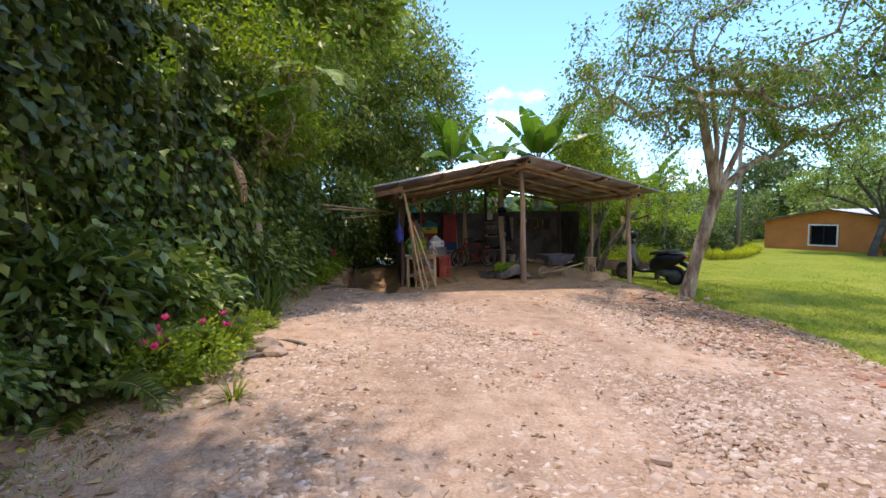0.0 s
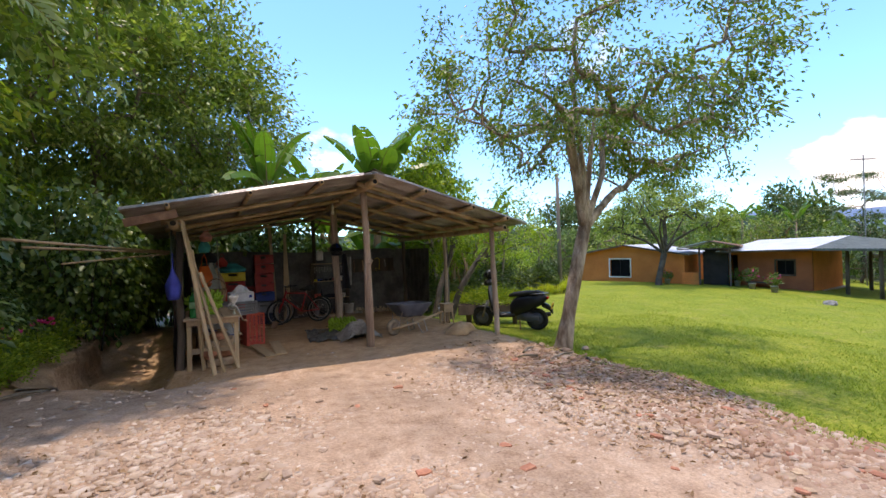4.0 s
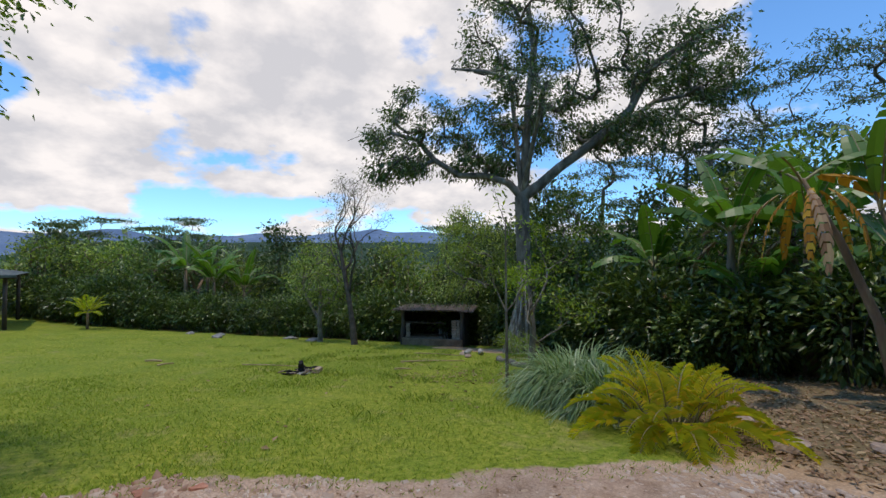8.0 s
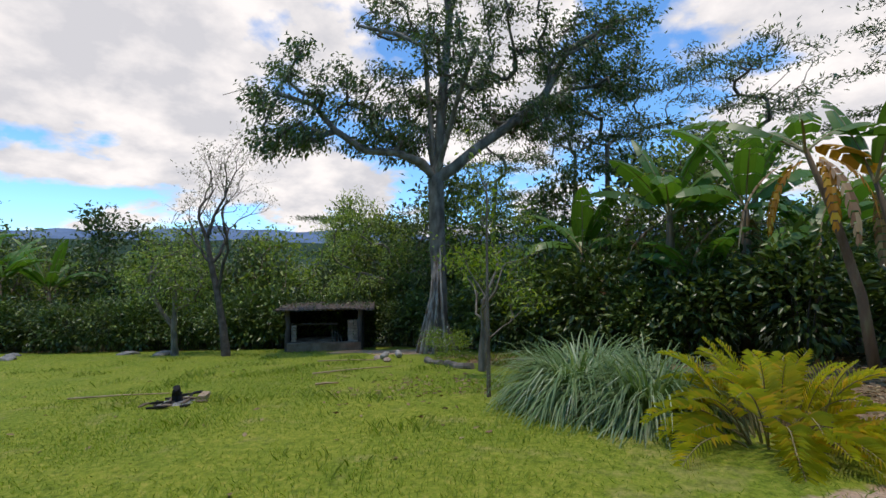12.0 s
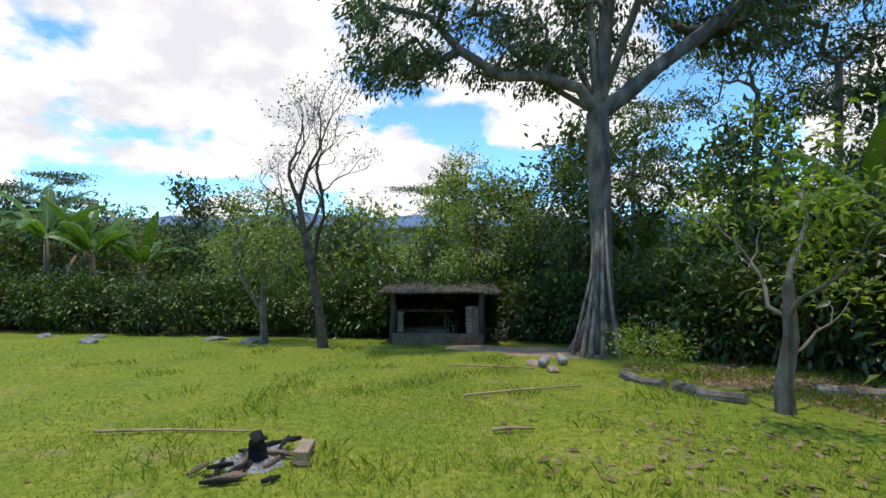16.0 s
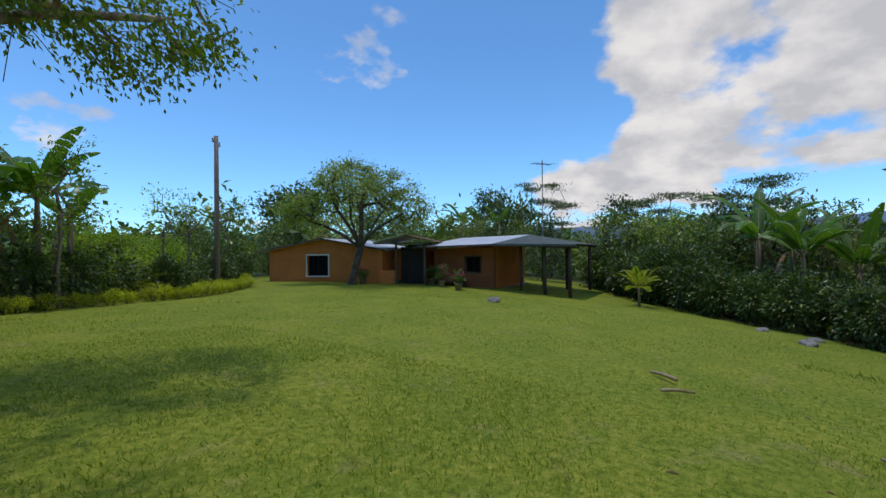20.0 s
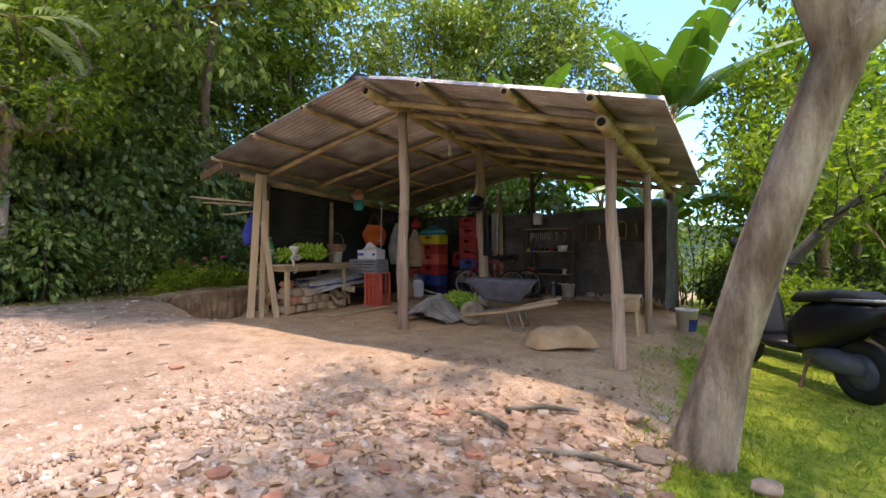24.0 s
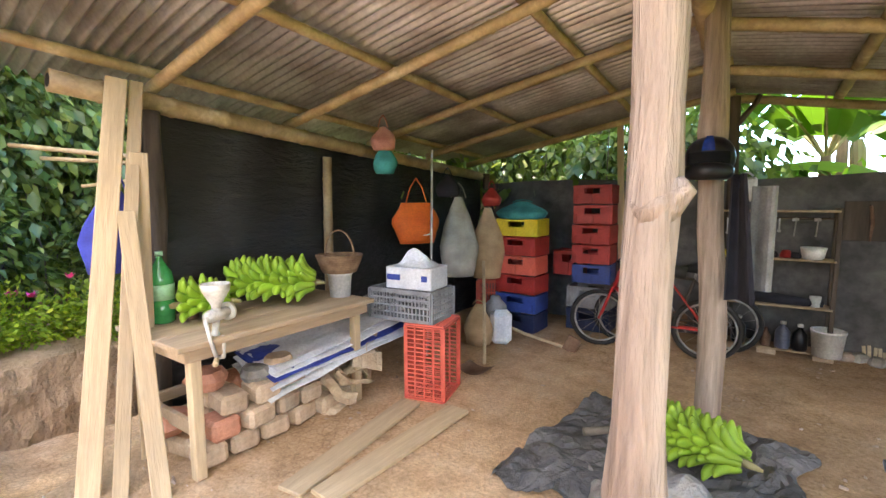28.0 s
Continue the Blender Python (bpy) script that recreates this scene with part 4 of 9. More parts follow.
def grass_clump(name, at, seed, n, length, spread, wide, leaf_name, label, droop=1.8, category="grass", lift=(0.7, 1.45)):
    """Long arching blades from one tuft."""
    rng = np.random.default_rng(seed)
    az = rng.uniform(0, 6.283, n)
    up = rng.uniform(*lift, n)
    b = np.stack([np.cos(az) * rng.uniform(0, spread, n), np.sin(az) * rng.uniform(0, spread, n), np.zeros(n)], 1)
    az = az + rng.normal(0, 0.35, n)
    d = np.stack([np.cos(az) * np.cos(up), np.sin(az) * np.cos(up), np.sin(up)], 1)
    s = np.stack([-np.sin(az), np.cos(az), np.zeros(n)], 1)
    L = length * rng.uniform(0.6, 1.15, n)[:, None]
    seg, rows, p = 5, [], b
    dr = droop * rng.uniform(0.6, 1.3, n)[:, None]
    for k in range(seg + 1):
        w = wide * (1 - (k / seg) ** 2) * 0.5 + 0.0006
        rows += [p - s * w, p + s * w]
        d = d + np.array([0, 0, -1.0]) * dr / seg * (0.3 + 1.2 * k / seg)
        d = d / np.linalg.norm(d, axis=1, keepdims=True)
        p = p + d * L / seg
    v = np.stack(rows, 1).reshape(-1, 3)
    base = np.arange(n)[:, None] * 2 * (seg + 1)
    f = []
    for k in range(seg):
        a = 2 * k
        f += [base + np.array([[a, a + 1, a + 3]]), base + np.array([[a, a + 3, a + 2]])]
    me = tri_mesh(name, v, np.concatenate(f))
    ob = part(name, me, leaf_name)
    ob.matrix_world = pose(*at)
    return tagged(ob, label, category)


# ---- far land ----
def ridge(name, cx, cy, az0, az1, dist, height, seed, material, label, base=-120.0):
    g = Geo()

    def fn(u, v):
        a = radians(az0 + (az1 - az0) * u)
        h = height * (0.72 + 0.30 * noise.noise((u * 5.1 + seed, 1.7, seed)) + 0.13 * noise.noise((u * 17 + seed, 5.1, 0)) + 0.05 * noise.noise((u * 60, 2, seed)))
        h *= smooth_step(0, 0.06, u) * (1 - smooth_step(0.94, 1, u))
        r = dist * (1 - 0.45 * (1 - v))
        wob = 0.09 * height * noise.noise((u * 30, v * 6, seed)) * v
        return (cx + r * math.sin(a), cy + r * math.cos(a), base * (1 - v) + (h + 0) * v ** 1.3 + wob)

    g.grid(fn, 160, 10)
    tagged(part(name, g, material, smooth=True), label, "hills", kind="structure")


ridge("backdrop_mountains", 0, 0, 50, 215, 3600, 300, 3, "hill_far", "mountain range on the horizon, tinted blue for haze")
ridge("backdrop_hills", 0, 0, -20, 75, 1100, 62, 8, "hill_near", "wooded low hills beyond the house", -25)
ridge("backdrop_foothills", 0, 0, 75, 235, 1500, 72, 5, "hill_near", "wooded foothills below the mountains", -60)


# ---- the open shed ----
def bamboo(g, a, b, r=0.05, seed=0, step=0.34, bow=0.02):
    """Bamboo pole with swollen joints."""
    rs = random.Random(seed)
    a, b = Vector(a), Vector(b)
    L = (b - a).length
    d = (b - a) / L
    off = d.orthogonal().normalized() * bow * L * rs.uniform(-0.5, 0.5)
    pts, rad, s = [a], [r], rs.uniform(0.1, step)
    while s < L - 0.05:
        for ds, k in ((-0.02, 1.0), (0.0, 1.14), (0.02, 1.0)):
            u = (s + ds) / L
            pts.append(a.lerp(b, u) + off * math.sin(math.pi * u))
            rad.append(r * k * (1 - 0.12 * u))
        s += step * rs.uniform(0.85, 1.15)
    pts.append(b)
    rad.append(r * 0.88)
    g.tube(pts, rad, 9, cap=True)
    return g


def rough_post(base, top, r, seed, wob=0.09, knots=()):
    """Barked round post, a little crooked; knots: (height share, side angle, size) stubs of cut branches."""
    rs = random.Random(seed)
    base, top = Vector(base), Vector(top)
    n = 14
    pts, rad = [], []
    for i in range(n + 1):
        u = i / n
        p = base.lerp(top, u) + Vector((noise.noise((u * 2.2, seed, 0)), noise.noise((u * 2.2, 5, seed)), 0)) * 0.06 * math.sin(math.pi * u)
        k = 1 + 0.17 * noise.noise((u * 6, seed, 2))
        for h, a, s in knots:
            k += 0.16 * math.exp(-((u - h) / 0.03) ** 2)
        pts.append(p)
        rad.append(r * k * (1.08 - 0.16 * u))
    g = Geo().tube(pts, rad, 12, cap=True, wob=wob * 0.5, seed=seed)
    for h, a, s in knots:
        p = base.lerp(top, h)
        d = Vector((math.cos(a), math.sin(a), 0.75)).normalized()
        g.tube([p, p + d * r * 1.1, p + d * (r + s)], [r * 0.8, s * 0.7, s * 0.35], 9, wob=0.35, seed=seed + 3)
    return g


RIDGE_X, RIDGE_Z0, RIDGE_Z1 = 1.86, 2.93, 2.62
Y0, Y1 = 9.05, 14.25


def roof_z(x, y):
    """Underside of the roofing."""
    v = (y - Y0) / (Y1 - Y0)
    rz = RIDGE_Z0 + (RIDGE_Z1 - RIDGE_Z0) * v
    if x < RIDGE_X:
        e = 2.27 - 0.22 * v
        return e + (rz - e) * (x + 1.52) / (RIDGE_X + 1.52)
    e = 2.10 - 0.04 * v
    return rz + (e - rz) * (x - RIDGE_X) / (4.98 - RIDGE_X)


def make_shed():
    t = thing("shed", (1.8, 11.6, 0), "open farm shed of rough posts and bamboo with rusty corrugated roofing", "shed")
    inv = Matrix.Translation((-1.8, -11.6, 0))

    def p(name, g, m, label="", smooth=True, parent=None):
        g.v = [tuple(inv @ Vector(q)) for q in g.v]
        return part(name, g, m, parent or t, label, smooth)

    # posts
    p("post", rough_post((-0.93, 9.82, -0.1), (-0.88, 9.86, 2.02), 0.055, 1), "dark_post")
    p("post", rough_post((1.965, 9.74, -0.1), (1.925, 9.80, 2.70), 0.063, 2, 0.22, ((0.545, -0.2, 0.06), (0.30, 2.0, 0.02))), "post", "pale gnarled tree-trunk post with a cut branch stub")
    p("post", rough_post((4.56, 9.57, -0.2), (4.48, 9.56, 2.02), 0.052, 3, 0.1, ((0.32, 0.2, 0.05),)), "post")
    g = Geo()
    p("post", bamboo(g, (-0.93, 11.27, -0.1), (-0.93, 11.27, 1.86), 0.045, 4), "bamboo", "bamboo post")
    p("post", rough_post((2.00, 11.82, -0.1), (1.93, 11.84, 2.68), 0.075, 5, 0.1, ((0.7, 2.5, 0.05),)), "post")
    p("post", rough_post((4.53, 11.52, -0.2), (4.50, 11.55, 1.98), 0.045, 6), "post")
    p("post", rough_post((2.02, 14.05, -0.1), (1.98, 14.0, 2.50), 0.05, 7), "dark_post")
    p("post", rough_post((4.55, 13.95, -0.2), (4.5, 13.95, 1.98), 0.05, 8), "dark_post")
    p("post", rough_post((-0.88, 14.0, -0.1), (-0.85, 14.0, 1.85), 0.05, 9), "dark_post")
    # fork brace at the back post
    p("brace", Geo().tube([(2.0, 14.0, 2.22), (2.15, 14.0, 2.42), (2.18, 14.0, 2.5)], [0.03, 0.025, 0.02], 7), "dark_post")
    # poles along the eaves and the ridge
    p("wall_plate", bamboo(Geo(), (-0.95, 9.40, 2.115), (-0.92, 14.2, 1.80), 0.062, 11), "bamboo", "thick bamboo pole along the eave")
    p("wall_plate", bamboo(Geo(), (4.50, 9.15, 2.03), (4.50, 14.2, 1.96), 0.060, 12), "bamboo", "thick bamboo pole along the eave")
    p("ridge_pole", bamboo(Geo(), (1.90, 9.15, 2.79), (1.86, 14.2, 2.50), 0.062, 13), "bamboo")
    # rafters
    for i, y in enumerate((9.92, 11.0, 12.0, 13.0, 13.95)):
        y2 = y - 0.02
        p("rafter", bamboo(Geo(), (-1.12, y, roof_z(-1.12, y) - 0.155), (1.98, y2, roof_z(1.86, y2) - 0.10), 0.040, 20 + i), "bamboo")
        p("rafter", bamboo(Geo(), (1.80, y + 0.1, roof_z(1.86, y) - 0.11), (4.80, y + 0.1, roof_z(4.8, y) - 0.135), 0.042, 30 + i), "bamboo")
    p("rafter", bamboo(Geo(), (1.72, 9.52, roof_z(1.86, 9.5) - 0.10), (4.85, 9.50, roof_z(4.85, 9.5) - 0.13), 0.040, 37), "bamboo")
    # purlins
    for i, x in enumerate((-1.0, 0.0, 1.0, 2.75, 3.7, 4.45)):
        p("purlin", bamboo(Geo(), (x, Y0 - 0.06, roof_z(x, Y0) - 0.05), (x + 0.03, Y1, roof_z(x, Y1) - 0.05), 0.034 if i < 3 else 0.044, 40 + i), "bamboo")
    # flat dark disc at the front end of the thick canes, painting their shaded hollow
    for b in [c for c in t.children if c.name.split(".")[0] in ("purlin", "wall_plate", "ridge_pole")]:
        ring = [Vector(q.co) for q in b.data.vertices[:9]]
        mid = sum(ring, Vector()) / 9
        g = Geo().add([mid + (q - mid) * 0.62 + Vector((0, -0.003, 0)) for q in ring], [tuple(range(9)), tuple(range(9))[::-1]])
        part("hollow_end", g, "dark_in", b, "flat dark disc for the shaded hollow of the cut cane")
    # roofing sheets, laid with the slope
    wave = 0.076
    for side, (x0, x1) in enumerate(((-1.52, RIDGE_X + 0.04), (RIDGE_X - 0.04, 4.98))):
        n = 6
        w = (Y1 - Y0) / n
        for k in range(n):
            ya, yb = Y0 + k * w - 0.03, Y0 + (k + 1) * w + 0.03
            lift = 0.006 * (k % 2) + (0.012 if side else 0.0)

            def fn(u, v, ya=ya, yb=yb, x0=x0, x1=x1, lift=lift):
                y = ya + (yb - ya) * u
                x = x0 + (x1 - x0) * v
                return (x, y, roof_z(x, y) + 0.023 * math.sin(2 * math.pi * y / wave) + lift + 0.012 * noise.noise((x * 0.9, y * 0.9, 4)))

            g = Geo().grid(fn, 96, 5)
            p("roof_sheet", g, "iron_roof", "weathered corrugated roofing sheet")
    # a capping along the ridge
    g = Geo().grid(lambda u, v: (RIDGE_X + (v - 0.5) * 0.36, Y0 - 0.02 + (Y1 - Y0) * u, roof_z(RIDGE_X, Y0 + (Y1 - Y0) * u) + 0.05 - abs(v - 0.5) * 0.16), 12, 4)
    p("ridge_cap", g, "iron_roof")
    # board under the front left eave
    p("eave_board", Geo().box((0.60, 0.02, 0.11), (-1.18, 9.10, 2.16), (0, -13, 0), 0.004), "rusty_steel", smooth=False)
    # plastic walls
    def cloth(fn, nu, nv, seed, amp=0.03):
        return Geo().grid(lambda u, v: tuple(Vector(fn(u, v)[0]) + Vector(fn(u, v)[1]) * (amp * noise.noise((u * 6, v * 4, seed)) + amp * 0.5 * noise.noise((u * 17, v * 7, seed + 2)) + 0.025 * math.sin(u * 40 + 3 * v) * (1 - v) ** 2)), nu, nv)

    p("tarp_wall", cloth(lambda u, v: ((-1.0 + 0.02 * u, 9.80 + 4.25 * u, -0.05 + (2.10 - 0.28 * u) * (1 - v)), (1, 0, 0)), 70, 20, 1), "tarp", "sagging black plastic sheet wall")
    p("tarp_wall", cloth(lambda u, v: ((-0.95 + 5.5 * u, 14.12, -0.06 + (1.77 + 0.03 * math.sin(u * 9)) * (1 - v)), (0, 1, 0)), 90, 18, 2), "grey_tarp", "dusty dark plastic sheet wall along the back")
    p("tarp_wall", cloth(lambda u, v: ((4.60, 12.6 + 1.5 * u, 0.05 + 1.65 * (1 - v)), (1, 0, 0)), 30, 14, 3), "grey_tarp", "dark plastic sheet closing the back corner")
    # dark board behind the tools
    p("tool_board", Geo().box((1.35, 0.02, 0.36), (3.55, 14.06, 1.28), b=0.003), "dark_post", "brown board with hanging tools", False)
    # bamboo poles stored on brackets outside the left wall
    return t


make_shed()

# lamp holder hanging under the ridge
bl = thing("hanging_bulb", (1.75, 11.2, 2.48), "white bulb in a lamp holder hanging below the roof", "light bulb")
part("holder", Geo().lathe([(0.012, 0.16), (0.022, 0.10), (0.026, 0.05), (0.02, 0.04)], seg=12), "white_plastic", bl, smooth=True)
part("bulb", Geo().lathe([(0.018, 0.045), (0.024, 0.02), (0.034, -0.02), (0.03, -0.05), (0.0, -0.065)], seg=14), "white_plastic", bl, smooth=True)
part("cord", Geo().tube([(0, 0, 0.15), (0.01, 0, 0.3)], 0.005, 5), "rubber", bl)

# poles sticking out beside the left wall
for i, (a, b) in enumerate((((-2.75, 9.6, 1.93), (-0.2, 12.2, 1.72)), ((-2.6, 9.75, 1.83), (-0.95, 11.4, 1.70)), ((-2.25, 9.9, 1.60), (-0.98, 11.2, 1.68)))):
    b = (-1.06, 9.9 + (b[1] - 9.9) * 0.4, b[2] + 0.02)
    tagged(part("bamboo_pole", bamboo(Geo(), a, b, 0.02 - 0.003 * i, 60 + i), "bamboo", smooth=True), "thin dry bamboo pole stored along the shed wall", "pole", "stored bamboo poles")


# ---- house ----
def wall_with_hole(length, height, thick, holes, gable=0.0):
    """Wall along x from 0, from y 0 to thick; holes (x0, x1, z0, z1); gable: rise of the middle."""
    g = Geo()
    xs = sorted({0.0, length, length / 2, *[h[0] for h in holes], *[h[1] for h in holes]})
    for a, b in zip(xs, xs[1:]):
        ta, tb = (height + gable * (1 - abs(2 * q / length - 1)) for q in (a, b))
        cut = [(h[2], h[3]) for h in holes if h[0] <= a and h[1] >= b]
        z0 = 0.0
        spans = []
        for c0, c1 in sorted(cut):
            if c0 > z0:
                spans.append((z0, z0, c0, c0))
            z0 = c1
        spans.append((z0, z0, ta, tb))
        for za, zb, ua, ub in spans:
            v = [(a, 0, za), (b, 0, zb), (b, 0, ub), (a, 0, ua), (a, thick, za), (b, thick, zb), (b, thick, ub), (a, thick, ua)]
            g.add(v, [(0, 1, 2, 3), (5, 4, 7, 6), (3, 2, 6, 7), (0, 4, 5, 1), (0, 3, 7, 4), (1, 5, 6, 2)])
    return g


def window_at(parent, x0, x1, z0, z1, y=0.0, frame_mat="white_paint"):
    w = part("window", Geo().box((x1 - x0 - 0.1, 0.02, z1 - z0 - 0.1), ((x0 + x1) / 2, y + 0.10, (z0 + z1) / 2)), "glass", parent, "dark window pane")
    g, b = Geo(), 0.07
    g.box((x1 - x0 + 2 * b, 0.09, b), ((x0 + x1) / 2, y - 0.015, z1 + b / 2), b=0.008)
    g.box((x1 - x0 + 2 * b, 0.11, b), ((x0 + x1) / 2, y - 0.025, z0 - b / 2), b=0.008)
    g.box((b, 0.09, z1 - z0), (x0 - b / 2, y - 0.015, (z0 + z1) / 2), b=0.008)
    g.box((b, 0.09, z1 - z0), (x1 + b / 2, y - 0.015, (z0 + z1) / 2), b=0.008)
    part("frame", g, frame_mat, w, "white painted frame")
    g = Geo().box((0.035, 0.04, z1 - z0), ((x0 + x1) / 2, y + 0.06, (z0 + z1) / 2))
    part("mullion", g, "dark_in", w)
    return w


def metal_roof(x0, x1, y0, y1, zf, wave=0.18, thick=0.02):
    g = Geo()
    n = max(8, int((x1 - x0) / wave * 4))
    return g.grid(lambda u, v: (x0 + (x1 - x0) * u, y0 + (y1 - y0) * v, zf(x0 + (x1 - x0) * u) + 0.018 * math.sin(2 * math.pi * (y0 + (y1 - y0) * v) / wave)), 24, 60, thick)


def make_house():
    h = thing("house", (22.4, 24.9, -0.86), "orange plastered farmhouse with a dark window and low metal roof", "house", rz=-72.9)
    L, H, G = 6.9, 1.84, 0.60
    part("wall", wall_with_hole(L, H, 0.16, [(2.45, 3.75, 0.45, 1.55)], G), "orange_wall", h)
    part("wall", Geo().box((0.16, 5.0, H), (0.08, 2.66, H / 2)), "orange_wall", h)
    part("wall", Geo().box((0.16, 5.0, H), (L - 0.08, 2.66, H / 2)), "orange_wall", h)
    part("wall", wall_with_hole(L, H, 0.16, [], G), "orange_wall", h).location = (0, 5.2, 0)
    window_at(h, 2.45, 3.75, 0.45, 1.55)
    ridge_z = lambda x: H + 0.03 + G * (1 - abs(2 * x / L - 1))
    for x0, x1 in ((-0.45, L / 2), (L / 2, L + 0.3)):
        part("roof", metal_roof(x0, x1, -0.35, 5.6, ridge_z, thick=0.03), "grey_roof", h, "low-pitched pale metal roofing")
    a = math.degrees(math.atan2(2 * G, L))
    part("verge_board", Geo().box((4.0, 0.03, 0.09), (1.52, -0.37, ridge_z(1.52) - 0.02), (0, -a, 0)), "dark_post", h)
    part("verge_board", Geo().box((3.85, 0.03, 0.09), (5.32, -0.37, ridge_z(5.32) - 0.02), (0, a, 0)), "dark_post", h)
    part("inner_wall", Geo().box((L - 0.5, 0.05, 1.8), (L / 2, 1.6, 0.9)), "dark_in", h)
    part("plinth", Geo().box((L + 0.1, 5.3, 0.25), (L / 2, 2.6, -0.06)), "concrete", h)
    r = thing("house_wing", (26.2, 17.2, -1.05), "orange plastered house wing with a dark window and pale metal roof", "house", rz=-84.7)
    # front wall takes the darker plaster colour, eave shade painted in
    part("wall", wall_with_hole(4.3, 2.05, 0.16, [(2.75, 3.55, 0.85, 1.6), (0.0, 0.9, 0.0, 1.9)], 0.0), "shaded_wing_wall", r)
    part("wall", Geo().box((0.16, 4.4, 2.3), (4.22, 2.37, 1.15)), "orange_wall", r)
    part("wall", Geo().box((0.16, 4.4, 2.0), (0.08, 2.37, 1.0)), "orange_wall", r)
    part("wall", Geo().box((4.3, 0.16, 2.3), (2.15, 4.66, 1.15)), "orange_wall", r)
    part("inner_wall", Geo().box((4.0, 0.06, 2.0), (2.15, 2.2, 1.0)), "dark_in", r)
    window_at(r, 2.75, 3.55, 0.85, 1.6, frame_mat="dark_post")

    # the wing's roof falls towards the lawn; the canopy's ridge runs down to its far corner
    def sheet(x0, x1, zf):
        return Geo().grid(lambda u, v: (x0 + (x1 - x0) * u, -1.1 + 6.1 * v, zf(x0 + (x1 - x0) * u, -1.1 + 6.1 * v) + 0.012 * math.sin(2 * math.pi * (x0 + (x1 - x0) * u) / 0.18)), 100, 8, 0.03)

    main = lambda x, y: 2.13 + 0.022 * x + 0.098 * (y + 1.1)
    shade = lambda x, y: 2.235 - 0.022 * (x - 4.6) + 0.098 * (y + 1.1) * (1 - (x - 4.6) / 3.9)
    part("roof", sheet(0.2, 4.6, main), "grey_roof", r, "pale grey metal roof")
    part("roof", sheet(4.6, 8.5, shade), "canopy_roof", r, "green-grey canopy roof")
    part("fascia", Geo().box((4.4, 0.03, 0.08), (2.4, -1.12, 2.13), (0, -1.2, 0)), "dark_post", r)
    part("fascia", Geo().box((3.9, 0.03, 0.09), (6.55, -1.12, 2.13), (0, 1.3, 0)), "canopy_roof", r)
    for x, y in ((5.6, 0.2), (6.9, -0.3), (8.1, -0.6), (5.6, 4.2), (6.9, 4.2), (8.1, 4.2)):
        part("canopy_post", Geo().tube([(x, y, -0.25), (x, y, shade(x, y) - 0.09)], [0.085, 0.075], 10), "dark_post", r, smooth=True)
    part("canopy_beam", Geo().box((3.9, 0.08, 0.10), (6.5, -0.2, 2.10), (0, 3, 0)), "dark_post", r)
    part("canopy_beam", Geo().box((3.9, 0.08, 0.10), (6.5, 4.2, 2.26), (0, 6, 0)), "dark_post", r)
    part("plinth", Geo().box((4.7, 5.6, 0.3), (2.15, 2.2, -0.14)), "concrete", r)
    part("porch_bench", Geo().box((1.5, 0.35, 0.06), (2.2, -0.35, 0.42)).box((0.08, 0.3, 0.4), (1.6, -0.35, 0.2)).box((0.08, 0.3, 0.4), (2.8, -0.35, 0.2)), "dark_post", r, "dark wooden bench below the window")
    e = thing("entry_porch", (24.7, 18.1, -0.95), "shaded entry porch between the house wings", "porch", rz=-66)
    # left slope painted as lit, right slope as shaded
    for x0, x1 in ((-0.6, 1.0), (1.0, 2.5)):
        part("roof", metal_roof(x0, x1, -0.9, 3.4, lambda x: 2.30 + 0.36 * (1 - abs(x - 1.0) / 1.6), thick=0.03), "grey_roof" if x0 < 0 else "shaded_porch_roof", e)
    part("back_wall", Geo().box((1.7, 0.1, 2.2), (1.35, 2.2, 1.1)), "dark_in", e)
    part("low_wall", Geo().box((0.95, 0.12, 0.85), (0.05, -0.2, 0.42)), "orange_wall", e, "low orange porch wall")
    for x in (0.52, 2.0):
        part("porch_post", Geo().box((0.1, 0.1, 2.3), (x, -0.4, 1.15)), "dark_post", e)
    part("gable_beam", Geo().box((3.0, 0.06, 0.07), (0.95, -0.8, 2.22)), "dark_post", e)
    # solid dark panel fills the doorway in place of its shade
    part("door", Geo().box((1.25, 0.06, 2.05), (1.25, 0.2, 1.03)), "dark_in", e, "dark panel standing for the shade in the open doorway")
    part("plinth", Geo().box((3.2, 3.2, 0.3), (1.0, 1.2, -0.13)), "concrete", e)


make_house()

# television aerial on a mast by the canopy
an = thing("aerial_mast", on_ground(33.2, 12.9), "tall thin mast with a television aerial", "aerial")
part("mast", Geo().tube([(0, 0, -0.1), (0, 0, 7.6)], 0.035, 8), "steel", an)
part("boom", Geo().tube([(-0.55, 0.4, 7.35), (0.55, -0.4, 7.35)], 0.02, 6), "steel", an)
for i in range(7):
    k = -0.5 + i / 6
    part("rod", Geo().tube([(k * 1.1 - 0.2, -k * 0.8 - 0.3, 7.36 + 0.0), (k * 1.1 + 0.2, -k * 0.8 + 0.3, 7.36)], 0.012, 5), "steel", an)

# ---- utility pole ----
lp = thing("utility_pole", on_ground(17.1, 20.9), "grey wooden utility pole standing on the lawn edge", "pole")
part("shaft", Geo().tube([(0, 0, -0.2), (0.02, 0.02, 3), (0.03, 0.05, 6.45)], [0.125, 0.105, 0.085], 12), "pole", lp, smooth=True)
part("insulator", Geo().lathe([(0.03, 0), (0.05, 0.04), (0.03, 0.1), (0.045, 0.13), (0.0, 0.16)], (-0.14, 0, 6.2), 10), "white_plastic", lp, smooth=True)
